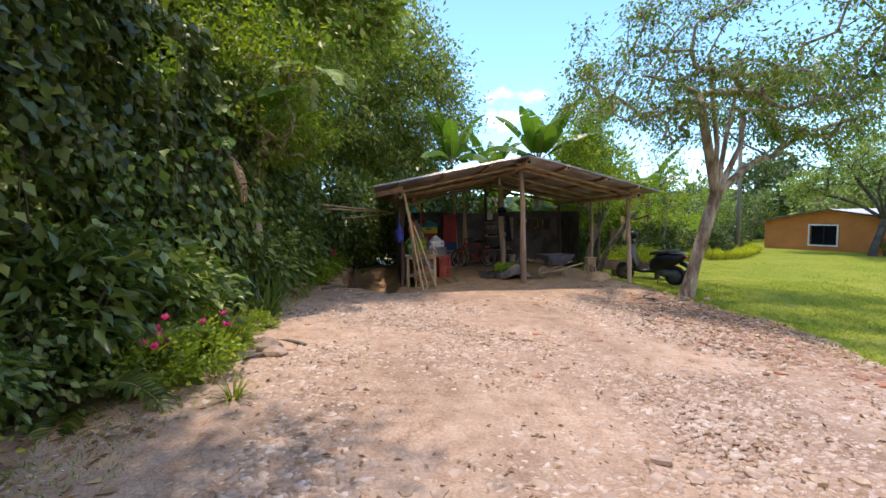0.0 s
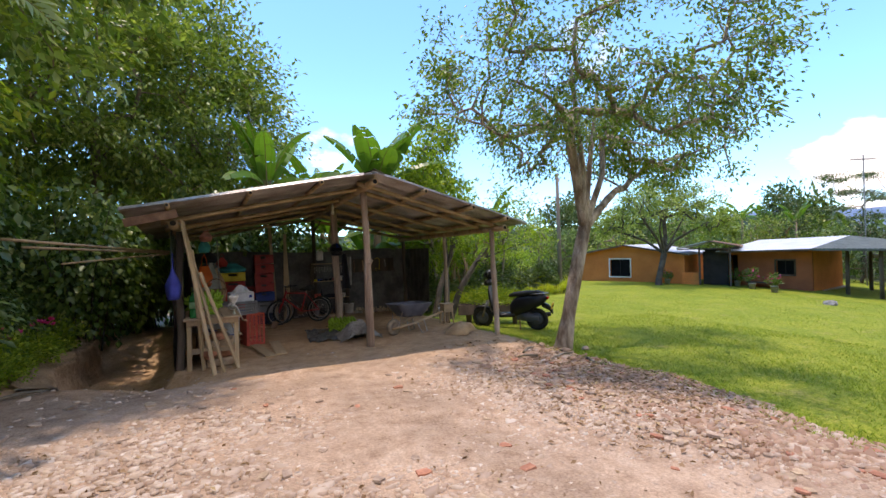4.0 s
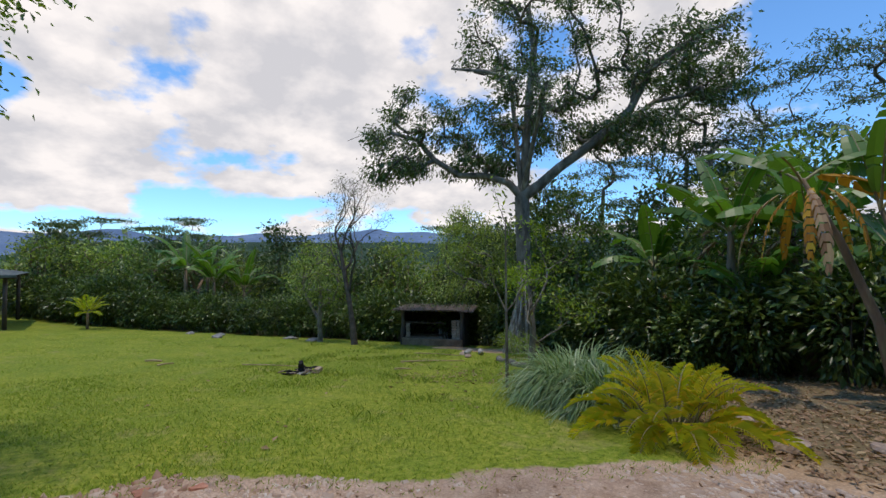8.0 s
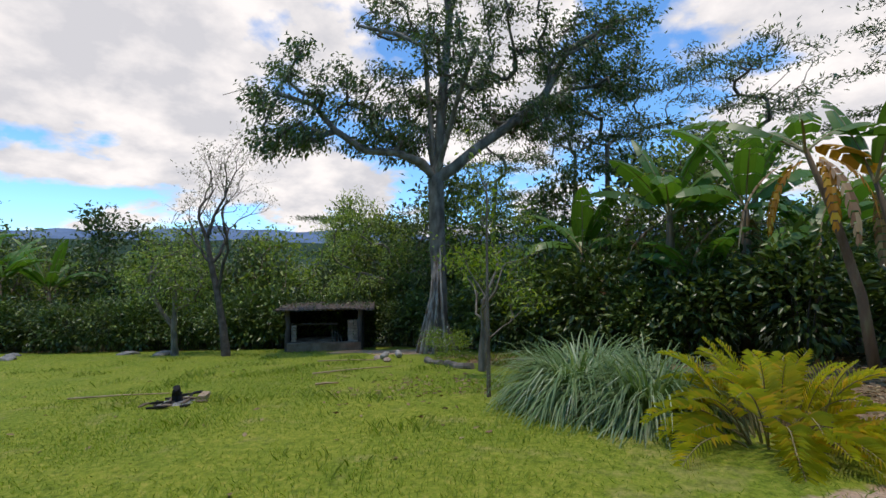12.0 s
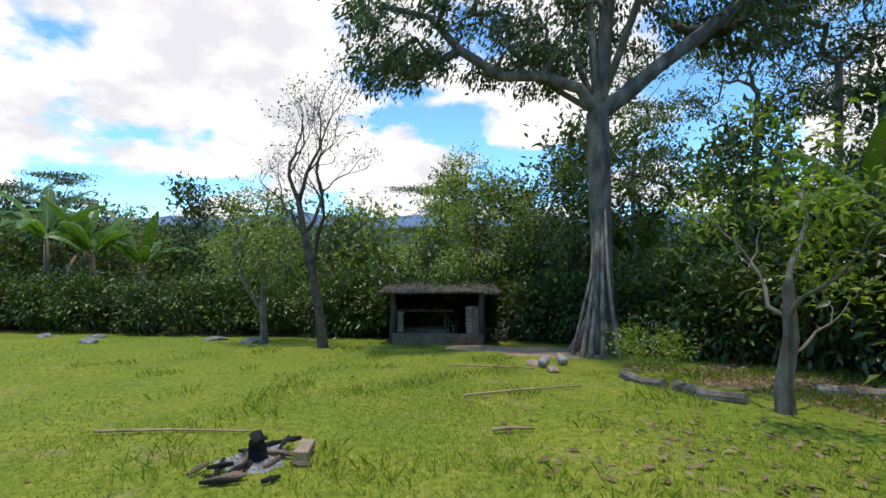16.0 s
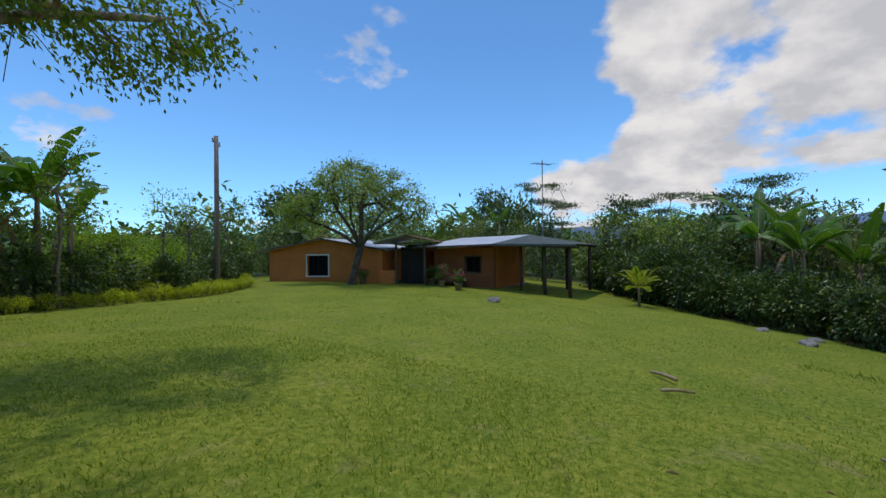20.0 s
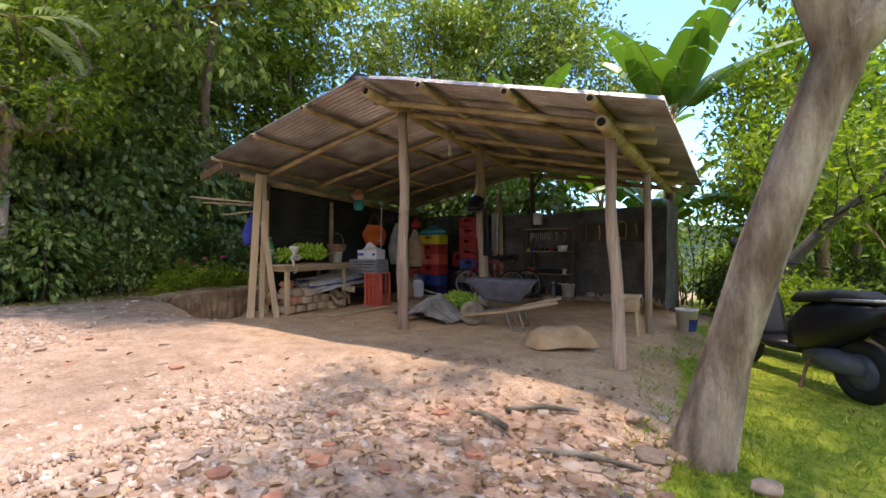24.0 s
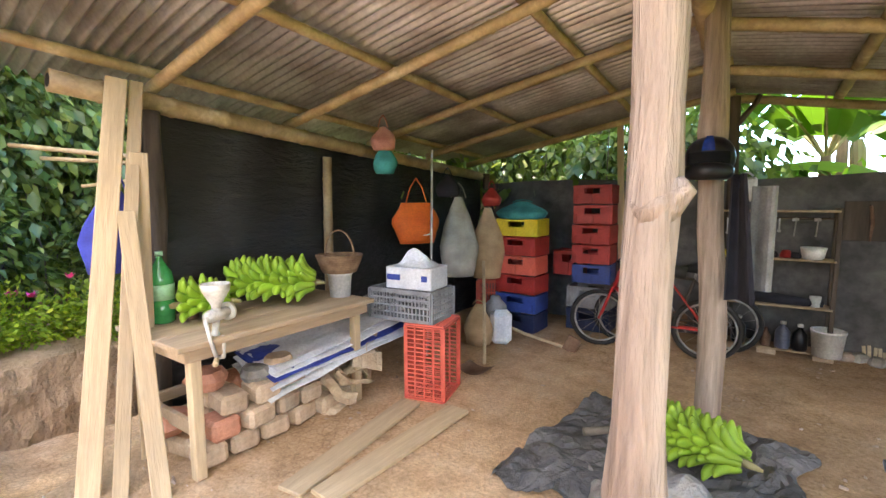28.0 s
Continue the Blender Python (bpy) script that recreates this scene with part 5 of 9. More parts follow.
part("insulator", Geo().lathe([(0.03, 0), (0.05, 0.04), (0.03, 0.1), (0.045, 0.13), (0.0, 0.16)], (0.14, 0, 6.0), 10), "white_plastic", lp, smooth=True)
part("bracket", Geo().box((0.36, 0.04, 0.04), (0.0, 0.0, 6.18)), "steel", lp)


# ---- hut over the oven ----
def make_hut():
    h = thing("oven_hut", (16.6, -4.95, ground_z(15.7, -6.0)), "low dark post hut with an adobe hearth and flat roof", "hut", rz=-134)
    W, D = 2.65, 1.7
    for i, (x, y, z) in enumerate(((0.05, 0.08, 1.52), (W - 0.08, 0.08, 1.50), (0.05, D, 1.45), (W - 0.08, D, 1.45))):
        part("post", rough_post((x, y, -0.25), (x, y, z), 0.09, 70 + i), "dark_post", h, smooth=True)
    part("low_wall", Geo().box((W - 0.1, 0.16, 0.62), (W / 2, 0.02, 0.0), (0, 0.6, 0), 0.02), "soil_bank", h, "low earthen sill wall")
    for k in range(6):
        part("brick", Geo().box((0.17, 0.15, 0.085), (0.24 + 0.01 * (k % 2), 0.22, 0.36 + 0.1 * k), (0, 0, 5 * (k % 3 - 1)), 0.015), "adobe", h)
    part("front_beam", Geo().tube([(-0.15, 0.0, 1.50), (W + 0.15, 0.0, 1.48)], 0.06, 8, wob=0.06), "dark_post", h, smooth=True)
    part("shelf_beam", Geo().tube([(0.05, 0.35, 0.92), (1.75, 0.35, 0.9)], 0.04, 8), "dark_post", h, smooth=True)
    part("back_wall", Geo().box((W, 0.06, 1.5), (W / 2, D - 0.02, 0.72)), "dark_in", h)
    part("side_wall", Geo().box((0.06, D - 0.3, 1.5), (W - 0.02, D / 2 + 0.1, 0.72)), "dark_in", h)
    part("side_wall", Geo().box((0.06, D - 0.3, 1.5), (0.02, D / 2 + 0.1, 0.72)), "dark_in", h)
    rs = random.Random(5)
    for k in range(9):
        for q in range(2):
            part("brick", Geo().box((0.2, 0.14, 0.095), (2.22 + 0.21 * q + rs.uniform(-0.01, 0.01), 0.24, 0.16 + 0.105 * k), (0, 0, rs.uniform(-4, 4)), 0.012), "adobe", h)
    part("hearth", Geo().box((1.5, 0.8, 0.35), (0.9, 1.1, 0.1), b=0.03), "soil_bank", h)
    for k in range(4):
        part("stick", Geo().tube([(1.55 + 0.12 * k, 0.5, 0.1), (1.5 + 0.1 * k, 0.75, 0.75 - 0.1 * k)], 0.02, 6), "grey_bark", h)

    def fn(u, v):
        x, y = -0.35 + (W + 0.75) * u, -0.35 + (D + 0.6) * v
        return (x, y, 1.55 - 0.05 * (2 * u - 1) ** 2 + 0.02 * y + 0.015 * math.sin(x * 40) + 0.04 * noise.noise((x * 1.5, y * 1.5, 2)))

    part("roof", Geo().grid(fn, 90, 16, 0.05), "dark_post", h, "flat mossy earth-covered roof")
    rng = np.random.default_rng(4)
    n = 120
    c = np.stack([rng.uniform(-0.3, W + 0.3, n), rng.uniform(-0.3, D + 0.2, n), np.full(n, 1.6)], 1)
    v, f = leaf_cloud(rng, c, 4, 0.05, 0.10, up=0.3)
    tagged(part("moss", tri_mesh("moss", v, f), "leaf_dark", h), "dry moss and litter on the roof", kind="stuff")


make_hut()


# ---- woods along the west side ----
rs = random.Random(11)
WEST = [(-4.7, -4.0), (-4.3, 0.4), (-3.95, 2.4), (-3.6, 4.0), (-3.45, 5.6), (-3.3, 7.2), (-3.15, 9.0), (-3.25, 10.6), (-3.5, 12.5), (-3.7, 16.0)]


def shrub_proto(seed, r, h, clumps, per, leaf, leaf_name, label, name="shrub", wide=0.45, droop=-0.12, wood="dark_bark", tight=0.16):
    return plant_of(name, (0, 0, 0), stems(seed, 7, r, h, 0.016), shrub_crown(seed, r, h, clumps, per, leaf, wide=wide, droop=droop, tight=tight), wood, leaf_name, label, "shrub", wood_name="stem")


low = [shrub_proto(100 + i, 0.62, 0.95, 60, 26, s, "leaf_shade", "leafy green shrub at the foot of the woods", wide=w, droop=-0.5) for i, (s, w) in enumerate(((0.11, 0.5), (0.14, 0.42), (0.085, 0.6)))]
scatter_copies(low, along(WEST, 0.8, rs, 0.22, 0.2), rs, (0.75, 1.25))
mid = [shrub_proto(120 + i, 0.95, 2.6, 110, 24, s, "leaf_shade", "tall dense shrub with hanging creepers in the shade", droop=-0.8, wide=w, tight=0.2) for i, (s, w) in enumerate(((0.13, 0.7), (0.15, 0.65), (0.11, 0.6)))]
WEST_GAP = [(-2.5, 12.6), (-2.1, 14.4), (-1.5, 15.3), (-0.6, 15.5), (-2.8, 15.8), (-1.9, 16.4), (0.4, 15.4), (1.6, 15.6)]
scatter_copies(mid, WEST_GAP + along(WEST, 0.95, rs, 0.3, 1.05) + along(WEST, 1.5, rs, 0.3, 1.9), rs, (0.9, 1.3))


def round_tree(seed, h, r, base, clumps, leaf, per, leaf_name, label, clump=0.5, wood="bark", rad=0.11, name="tree", wide=0.45, flat=0.75, tip=0.012, lean=0.15):
    """Leafy tree with a clumped crown from base to top."""
    rr = random.Random(seed)
    k = h * base
    dx, dy = rr.uniform(-lean, lean), rr.uniform(-lean, lean)
    trunk = ([(0, 0, -0.25), (0.03, 0.05, k * 0.5), (dx, dy, k), (dx * 1.6, dy, k + (h - k) * 0.3)], [rad * 1.35, rad, rad * 0.85, rad * 0.6])
    vols = [((dx, dy, k + (h - k) * 0.42), (r, r, (h - k) * 0.46), int(clumps * 0.6)), ((dx + rr.uniform(-0.4, 0.4) * r, dy + rr.uniform(-0.4, 0.4) * r, h * 0.84), (r * 0.6, r * 0.6, h * 0.16), int(clumps * 0.22)),
            ((dx + rr.uniform(-0.6, 0.6) * r, dy + rr.uniform(-0.6, 0.6) * r, k + (h - k) * 0.2), (r * 0.8, r * 0.8, h * 0.13), int(clumps * 0.18))]
    return crown_tree(name, (0, 0, 0), seed, trunk, [], vols, leaf, per, wood, leaf_name, label, clump=clump, wide=wide, flat=flat, tip=tip)


def tier_tree(seed, h, r, tiers, leaf, per, label, wood="grey_bark", rad=0.12, clump=0.7, leaf_name="leaf_dark"):
    """Thin tree with flat spreading tiers of feathery leaves."""
    rr = random.Random(seed)
    trunk = ([(0, 0, -0.3), (0.05, 0.03, h * 0.25), (-0.05, 0.06, h * 0.5), (0.05, 0, h * 0.68)], [rad * 1.3, rad, rad * 0.8, rad * 0.55])
    vols = []
    for i in range(tiers):
        a = i * 2.4 + rr.uniform(-0.4, 0.4)
        q = r * (0.15 + 0.45 * rr.random())
        z = h * (0.62 + 0.36 * i / max(1, tiers - 1)) + rr.uniform(-0.2, 0.2)
        vols.append(((math.cos(a) * q, math.sin(a) * q, z), (r * rr.uniform(0.45, 0.7), r * rr.uniform(0.45, 0.7), h * 0.03), rr.randint(6, 9)))
    return crown_tree("shade_tree", (0, 0, 0), seed, trunk, [], vols, leaf, per, wood, leaf_name, label, clump=clump, flat=0.09, wide=0.3, droop=0.0, tip=0.014, shell=0.1)


tall = [round_tree(200 + i, 7.6, r, 0.12, 62, s * 0.9, int(n * 2.3), ("leaf_wood", "leaf_light", "leaf_wood")[i], "tall woodland tree with a dense green crown", clump=0.62, flat=0.36) for i, (r, s, n) in enumerate(((1.9, 0.19, 62), (1.7, 0.16, 80), (2.1, 0.21, 52)))]
spots = along(WEST, 1.9, rs, 0.5, 3.4) + along(WEST, 2.9, rs, 0.8, 5.8) + [(-5.5, 13.5), (-5.8, 17.0)]
scatter_copies(tall, spots, rs, (0.85, 1.2))
big = [round_tree(210 + i, 11.0, 2.7, 0.3, 90, 0.19, 120, "leaf_wood", "tall forest tree behind the shed", clump=0.85, rad=0.17, flat=0.4) for i in range(2)]
scatter_copies(big, [(-2.9, 16.8), (-0.6, 18.4), (-4.6, 14.6), (-2.4, 20.5), (0.3, 21.0), (-5.2, 10.8)], rs, (0.9, 1.1))
crown_tree("tree", on_ground(-3.45, 7.25), 229, ([(0, 0, -0.3), (0.05, 0.02, 1.0), (0.0, 0.05, 1.9), (0.12, 0.1, 2.7)], [0.12, 0.09, 0.08, 0.06]), [], [((0.5, 0.3, 2.95), (0.85, 1.1, 0.5), 30), ((0.1, 0.2, 3.9), (1.1, 1.3, 0.8), 34)], 0.11, 70, "pale_bark", "leaf_light", "slim tree with pale lit leaves at the wood's edge", clump=0.36, flat=0.6)
# high canopy over the wood's edge
over = [crown_tree("tree", (0, 0, 0), 220 + i, ([(0, 0, -0.3), (0.1, 0, 1.8), (0.3, 0.05, 3.4), (0.7, 0, 4.6)], [0.17, 0.13, 0.11, 0.09]), [], [((1.0, 0, 5.4), (1.9, 2.2, 1.3), 60), ((0.2, 0, 7.0), (2.0, 2.2, 1.6), 60)], 0.17, 70, "bark", "leaf_wood", "tall shade tree leaning out over the yard's edge", clump=0.6, flat=0.55) for i in range(2)]
for i, (x, y) in enumerate(((-5.9, -1.8), (-4.85, 2.0))):
    over[i].matrix_basis = Matrix.LocRotScale(on_ground(x, y), Euler((0, 0, rs.uniform(-0.5, 0.5))), (1, 1, rs.uniform(0.92, 1.1)))
crown_tree("tree", on_ground(-3.9, 10.4), 228, ([(0, 0, -0.3), (0.1, 0, 2.0), (0.4, -0.1, 3.8), (1.0, -0.2, 5.2)], [0.14, 0.11, 0.09, 0.06]), [], [((1.95, -0.4, 6.3), (1.3, 1.9, 0.8), 70)], 0.16, 110, "bark", "leaf_wood", "slim tree leaning out over the pit by the shed", clump=0.5, flat=0.5)
back = [round_tree(230 + i, 5.0, 1.15, 0.25, 60, 0.14, 85, "leaf_light", "slender tree with light green leaves behind the shed", clump=0.38, wood="grey_bark", rad=0.06) for i in range(2)]
scatter_copies(back, [(6.4, 15.4), (6.9, 16.9), (7.6, 17.8), (8.7, 18.7), (7.4, 19.8)], rs, (0.85, 1.2))
# leaning trunks at the shed's back corner
for i, (x, y, lx, ly) in enumerate(((5.25, 13.6, 1.1, 0.5), (5.5, 13.2, 1.5, -0.1), (5.9, 14.0, 0.2, 0.3))):
    make_tree("tree", on_ground(x, y), 250 + i, [((lx, ly, 2.2), (lx, ly, 1.2), 0.9, 0.035), ((lx * 0.6, ly * 0.6, 1.5), (0.2, -0.8, 1), 0.9, 0.03)], 2, 0.13, 16, 0.22, "dark_bark", "leaf_light", "thin crooked tree leaning beside the shed", trunk=([(0, 0, -0.15), (lx * 0.25, ly * 0.25, 0.8), (lx * 0.6, ly * 0.6, 1.5), (lx, ly, 2.2)], [0.1, 0.085, 0.07, 0.05]))

# creepers hanging down the wood's edge
def heart_leaves(rng, p, out, size):
    """Broad heart-shaped leaves that hang from the points p and face outwards."""
    n = len(p)
    d = out * rng.uniform(0.0, 0.9, (n, 1)) + np.array([0, 0, -0.8]) + rng.normal(0, 0.4, (n, 3))
    d /= np.linalg.norm(d, axis=1, keepdims=True)
    s = np.cross(d, out + rng.normal(0, 0.6, (n, 3)))
    s /= np.linalg.norm(s, axis=1, keepdims=True) + 1e-9
    nn = np.cross(s, d)
    L = size * rng.uniform(0.55, 1.3, (n, 1))
    v = np.stack([p, p + s * L * 0.36 - d * L * 0.12 + nn * L * 0.05, p + s * L * 0.42 + d * L * 0.3, p + d * L - nn * L * 0.1, p - s * L * 0.42 + d * L * 0.3, p - s * L * 0.36 - d * L * 0.12 + nn * L * 0.05, p + d * L * 0.4 + nn * L * 0.08], 1).reshape(-1, 3)
    k = np.arange(n)[:, None] * 7
    return v, np.concatenate([k + np.array([[6, i, (i + 1) % 6]]) for i in range(6)])


def creeper(a, b, z0, z1, n, size, seed, lean=0.35, back=0.35, leaf_name="leaf_creeper", label="curtain of broad-leaved creeper hanging down the wood's edge"):
    """Curtain of leaves on trailing vines between two points of the wood's edge."""
    rng, rs2 = np.random.default_rng(seed), random.Random(seed)
    L = math.hypot(b[0] - a[0], b[1] - a[1])
    tx, ty = (b[0] - a[0]) / L, (b[1] - a[1]) / L
    o = np.array([ty, -tx, 0.0])
    t = thing("creeper", on_ground(a[0] - o[0] * back, a[1] - o[1] * back), label, "creeper", "hanging creepers")
    u, h = rng.uniform(-0.15, 1.15, n) * L, rng.uniform(0, 1, n) ** 0.85
    bulge = np.array([noise.noise((x * 0.9, q * 2.2, seed)) for x, q in zip(u, h)]) * 0.34
    depth = lean * h ** 1.5 + bulge + rng.normal(0, 0.07, n)
    p = np.stack([tx * u + o[0] * depth, ty * u + o[1] * depth, z0 + (z1 - z0) * h], 1)
    keep = np.array([noise.noise((x * 1.6 + 7, q * 5.0, seed + 3)) for x, q in zip(u, h)]) > -0.16
    v, f = heart_leaves(rng, p[keep], np.repeat(o[None], keep.sum(), 0), size)
    part("leaves", tri_mesh("leaves", v, f), leaf_name, t)
    g = Geo()
    for i in range(7):
        x = rs2.uniform(0, L)
        pts = []
        for k in range(7):
            q = k / 6
            w = x + 0.25 * noise.noise((i * 3.1, q * 2, seed))
            dd = lean * q ** 1.5 + 0.02
            pts.append((tx * w + o[0] * dd, ty * w + o[1] * dd, z0 - 0.3 + (z1 - z0) * q))
        g.tube(pts, [0.007, 0.007, 0.006, 0.006, 0.005, 0.005, 0.004], 4, cap=False)
    part("vines", g, "dark_bark", t)


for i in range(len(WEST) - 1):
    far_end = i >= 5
    # near stretches use the shade-darkened leaf, the far end a brighter one
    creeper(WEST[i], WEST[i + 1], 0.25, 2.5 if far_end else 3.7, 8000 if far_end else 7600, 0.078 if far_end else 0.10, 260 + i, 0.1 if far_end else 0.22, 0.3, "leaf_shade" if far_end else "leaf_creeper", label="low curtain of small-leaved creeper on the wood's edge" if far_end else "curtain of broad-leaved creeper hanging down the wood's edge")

# things hanging in the wood's edge
banana_plant(on_ground(-4.0, 6.4), 301, 2.5, 2, 1.0, 0.34, 0.05, dead=4, lean=(0.45, -0.2), rise=(0.3, 0.9), label="old banana stem with dead leaves hanging at the wood's edge")
banana_plant(on_ground(-4.1, 7.0), 302, 2.6, 6, 2.0, 0.55, 0.08, dead=2, label="banana plant half hidden at the wood's edge", torn=0.7, leaf_name="leaf_banana")
palm_bush("tree_fern", on_ground(-3.75, 3.3), 303, 9, 1.3, 20, 0.28, "leaf_shade", "dark green fern fronds at the wood's edge", (0.2, 1.2), 1.4, 0.05, category="fern")
pf = palm_bush("pale_fronds", on_ground(-2.45, 7.2, 3.85), 304, 5, 0.95, 13, 0.30, "leaf_pale", "compound leaves painted pale as if sunlit, hanging over the yard", (-0.2, 0.4), 1.2, 0.07, category="leaves")
part("branch", Geo().tube([(-1.5, 0.5, -1.2), (-0.9, 0.3, -0.45), (-0.3, 0.1, -0.05), (0, 0, 0)], [0.03, 0.025, 0.018, 0.012], 6), "bark", pf, smooth=True)
grass_clump("strap_leaf_plant", on_ground(-3.15, 4.35), 305, 120, 0.75, 0.18, 0.028, "leaf_light", "clump of long arching strap leaves by the yard", category="plant")
grass_clump("strap_leaf_plant", on_ground(-3.05, 6.3), 306, 90, 0.7, 0.2, 0.03, "leaf_shade", "clump of long arching strap leaves by the yard", category="plant")
grass_clump("grass_tuft", on_ground(-2.5, 3.15), 307, 40, 0.3, 0.06, 0.012, "leaf_light", "small green grass tuft on bare earth", category="grass")
for i, (x, y, n) in enumerate(((-3.2, 3.35, 6), (-3.0, 3.75, 4), (-3.7, 1.9, 3), (-3.6, 6.9, 2), (-2.75, 9.45, 4), (-2.7, 10.1, 3), (-2.65, 11.2, 5))):
    fl = thing("flowering_plant", on_ground(x, y), "low leafy plant with bright pink flowers", "flower", "pink flowers")
    v, f = shrub_crown(310 + i, 0.36, 0.46, 40, 22, 0.055, base=0.02, wide=0.6)
    part("leaves", tri_mesh("leaves", v, f), "leaf_light", fl)
    r2, g = random.Random(i), Geo()
    for k in range(n):
        a, q = r2.uniform(0, 6.28), r2.uniform(0.05, 0.3)
        c = Vector((math.cos(a) * q, math.sin(a) * q, 0.36 + r2.uniform(0.0, 0.22)))
        for b in range(15):
            t = b * 2.4 + a
            e = Vector((math.cos(t), math.sin(t), 1.4 - 0.1 * b))
            s = Vector((-math.sin(t), math.cos(t), 0))
            g.add([c, c + e * 0.022 + s * 0.017, c + e * 0.04, c + e * 0.022 - s * 0.017], [(0, 1, 2, 3)])
    part("flowers", g, "flower_pink", fl, "bright pink petals")

ground_cover = [plant_of("ground_plant", (0, 0, 0), None, shrub_crown(316 + i, 0.3, 0.3, 34, 20, z, base=0.0, wide=0.55), "bark", "leaf_light", "low light-green weed at the foot of the woods", "plant") for i, z in enumerate((0.05, 0.075))]
scatter_copies(ground_cover, along([(-3.3, 2.9), (-3.05, 4.0), (-2.95, 5.6)], 0.34, rs, 0.13, 0.0), rs, (0.45, 0.85))
scatter_copies(ground_cover, along([(-2.8, 8.9), (-2.7, 9.6), (-2.68, 11.6)], 0.24, rs, 0.12, 0.0), rs, (0.6, 1.1))

# ---- bananas behind the shed and along the north side ----
for i, (x, y, h, n, L) in enumerate(((0.6, 16.2, 1.9, 8, 2.0), (2.9, 15.9, 2.3, 9, 2.3), (4.1, 15.6, 1.5, 8, 2.0), (3.4, 18.8, 3.6, 9, 2.5), (-0.9, 16.0, 1.7, 7, 1.8), (-1.0, 18.2, 3.4, 8, 2.2))):
    banana_plant(on_ground(x, y), 330 + i, h, n, L, 0.56, 0.11, dead=i % 2, torn=0.35)
banana_plant(on_ground(4.35, 15.6), 331, 3.9, 12, 2.7, 0.74, 0.13, torn=0.2, rise=(0.35, 1.45), droop=(0.4, 1.1), label="tall banana plant with broad leaves rising above the shed roof")
banana_plant(on_ground(1.15, 15.9), 337, 3.7, 10, 2.2, 0.64, 0.12, torn=0.3, rise=(0.4, 1.4), droop=(0.7, 1.5), label="tall banana plant with broad leaves rising above the shed roof")
for i, (x, y, h, n, L) in enumerate(((6.9, 16.6, 2.3, 9, 2.2), (8.6, 18.2, 2.6, 9, 2.2), (11.0, 19.2, 3.0, 10, 2.4), (9.7, 19.4, 2.4, 9, 2.2), (12.4, 21.4, 2.6, 8, 1.9), (10.2, 20.6, 3.0, 9, 2.1), (9.4, 21.6, 3.4, 8, 2.2))):
    banana_plant(on_ground(x, y), 345 + i, h, n, L, 0.5, 0.11, dead=1)

# ---- low yellow hedge ----
NORTH = [(6.5, 14.9), (7.35, 16.3), (9.0, 17.1), (12.6, 18.1), (15.2, 18.6), (18.8, 21.6), (21.3, 25.5)]
yellow = [shrub_proto(350 + i, 0.36, 0.46, 42, 22, 0.075, "leaf_yellow", "clipped low hedge bush with yellow-green leaves", name="hedge_bush") for i in range(2)]
scatter_copies(yellow, along(NORTH, 0.55, rs, 0.1, 0.0), rs, (0.6, 0.85))

# ---- coffee bushes ----
coffee = [shrub_proto(360 + i, 0.85, 1.95, 90, 22, 0.17, "leaf_coffee", "dark glossy coffee bush in the boundary hedge", name="coffee_bush", wide=0.42, droop=-0.3, tight=0.17) for i in range(4)]
spots = along(HEDGE, 1.15, rs, 0.25, 0.75) + along(HEDGE, 1.5, rs, 0.35, 2.1) + [(22.5, 28.0), (20.5, 28.5), (19, 27)]
scatter_copies(coffee, spots, rs, (0.85, 1.2))
low_coffee = [shrub_proto(366 + i, 0.75, 1.35, 80, 22, 0.14, "leaf_coffee", "low dark coffee bush behind the yellow hedge", name="coffee_bush", droop=-0.3, tight=0.17) for i in range(2)]
scatter_copies(low_coffee, along(NORTH, 1.3, rs, 0.3, 1.1) + [(5.9, 15.6), (5.6, 14.9)], rs, (0.75, 1.05))
light_shrub = [shrub_proto(370 + i, 0.95, 2.0, 70, 24, z, "leaf_light", "light green shrub behind the coffee bushes", tight=0.2, droop=-0.3) for i, z in enumerate((0.13, 0.18))]
scatter_copies(light_shrub, along(NORTH, 1.9, rs, 0.5, 2.7) + along(NORTH, 2.6, rs, 0.7, 5.0), rs, (0.65, 1.15))
slim = [round_tree(374 + i, 4.6, 0.75, 0.4, 22, 0.13, 26, "leaf_light", "slim young tree with sparse leaves behind the yellow hedge", clump=0.34, wood="grey_bark", rad=0.05) for i in range(2)]
scatter_copies(slim, [(11.2, 18.3), (11.6, 18.8), (8.9, 17.9), (14.4, 19.6), (16.2, 21.4)], rs, (0.8, 1.1))

# ---- second row behind the coffee: trees, bananas, far crowns ----
second = [round_tree(400 + i, 4.4, 1.5, 0.2, 70, 0.15, 46, n, "small tree behind the coffee hedge", clump=0.5, rad=0.07) for i, n in enumerate(("leaf_shade", "leaf_dark", "leaf_wood"))]
spots = along(HEDGE[6:], 2.4, rs, 0.8, 3.8) + along(HEDGE[6:], 2.8, rs, 1.0, 6.8) + [(19.5, -9.5), (22.5, -7.0), (27.5, -5.5), (24, -8), (31, -1.0)]
scatter_copies(second, spots, rs, (0.75, 1.15))
second2 = [round_tree(410 + i, 3.2, 1.35, 0.1, 56, 0.15, 44, n, "bushy small tree behind the coffee hedge", clump=0.5, rad=0.05) for i, n in enumerate(("leaf_wood", "leaf_shade", "leaf_dark"))]
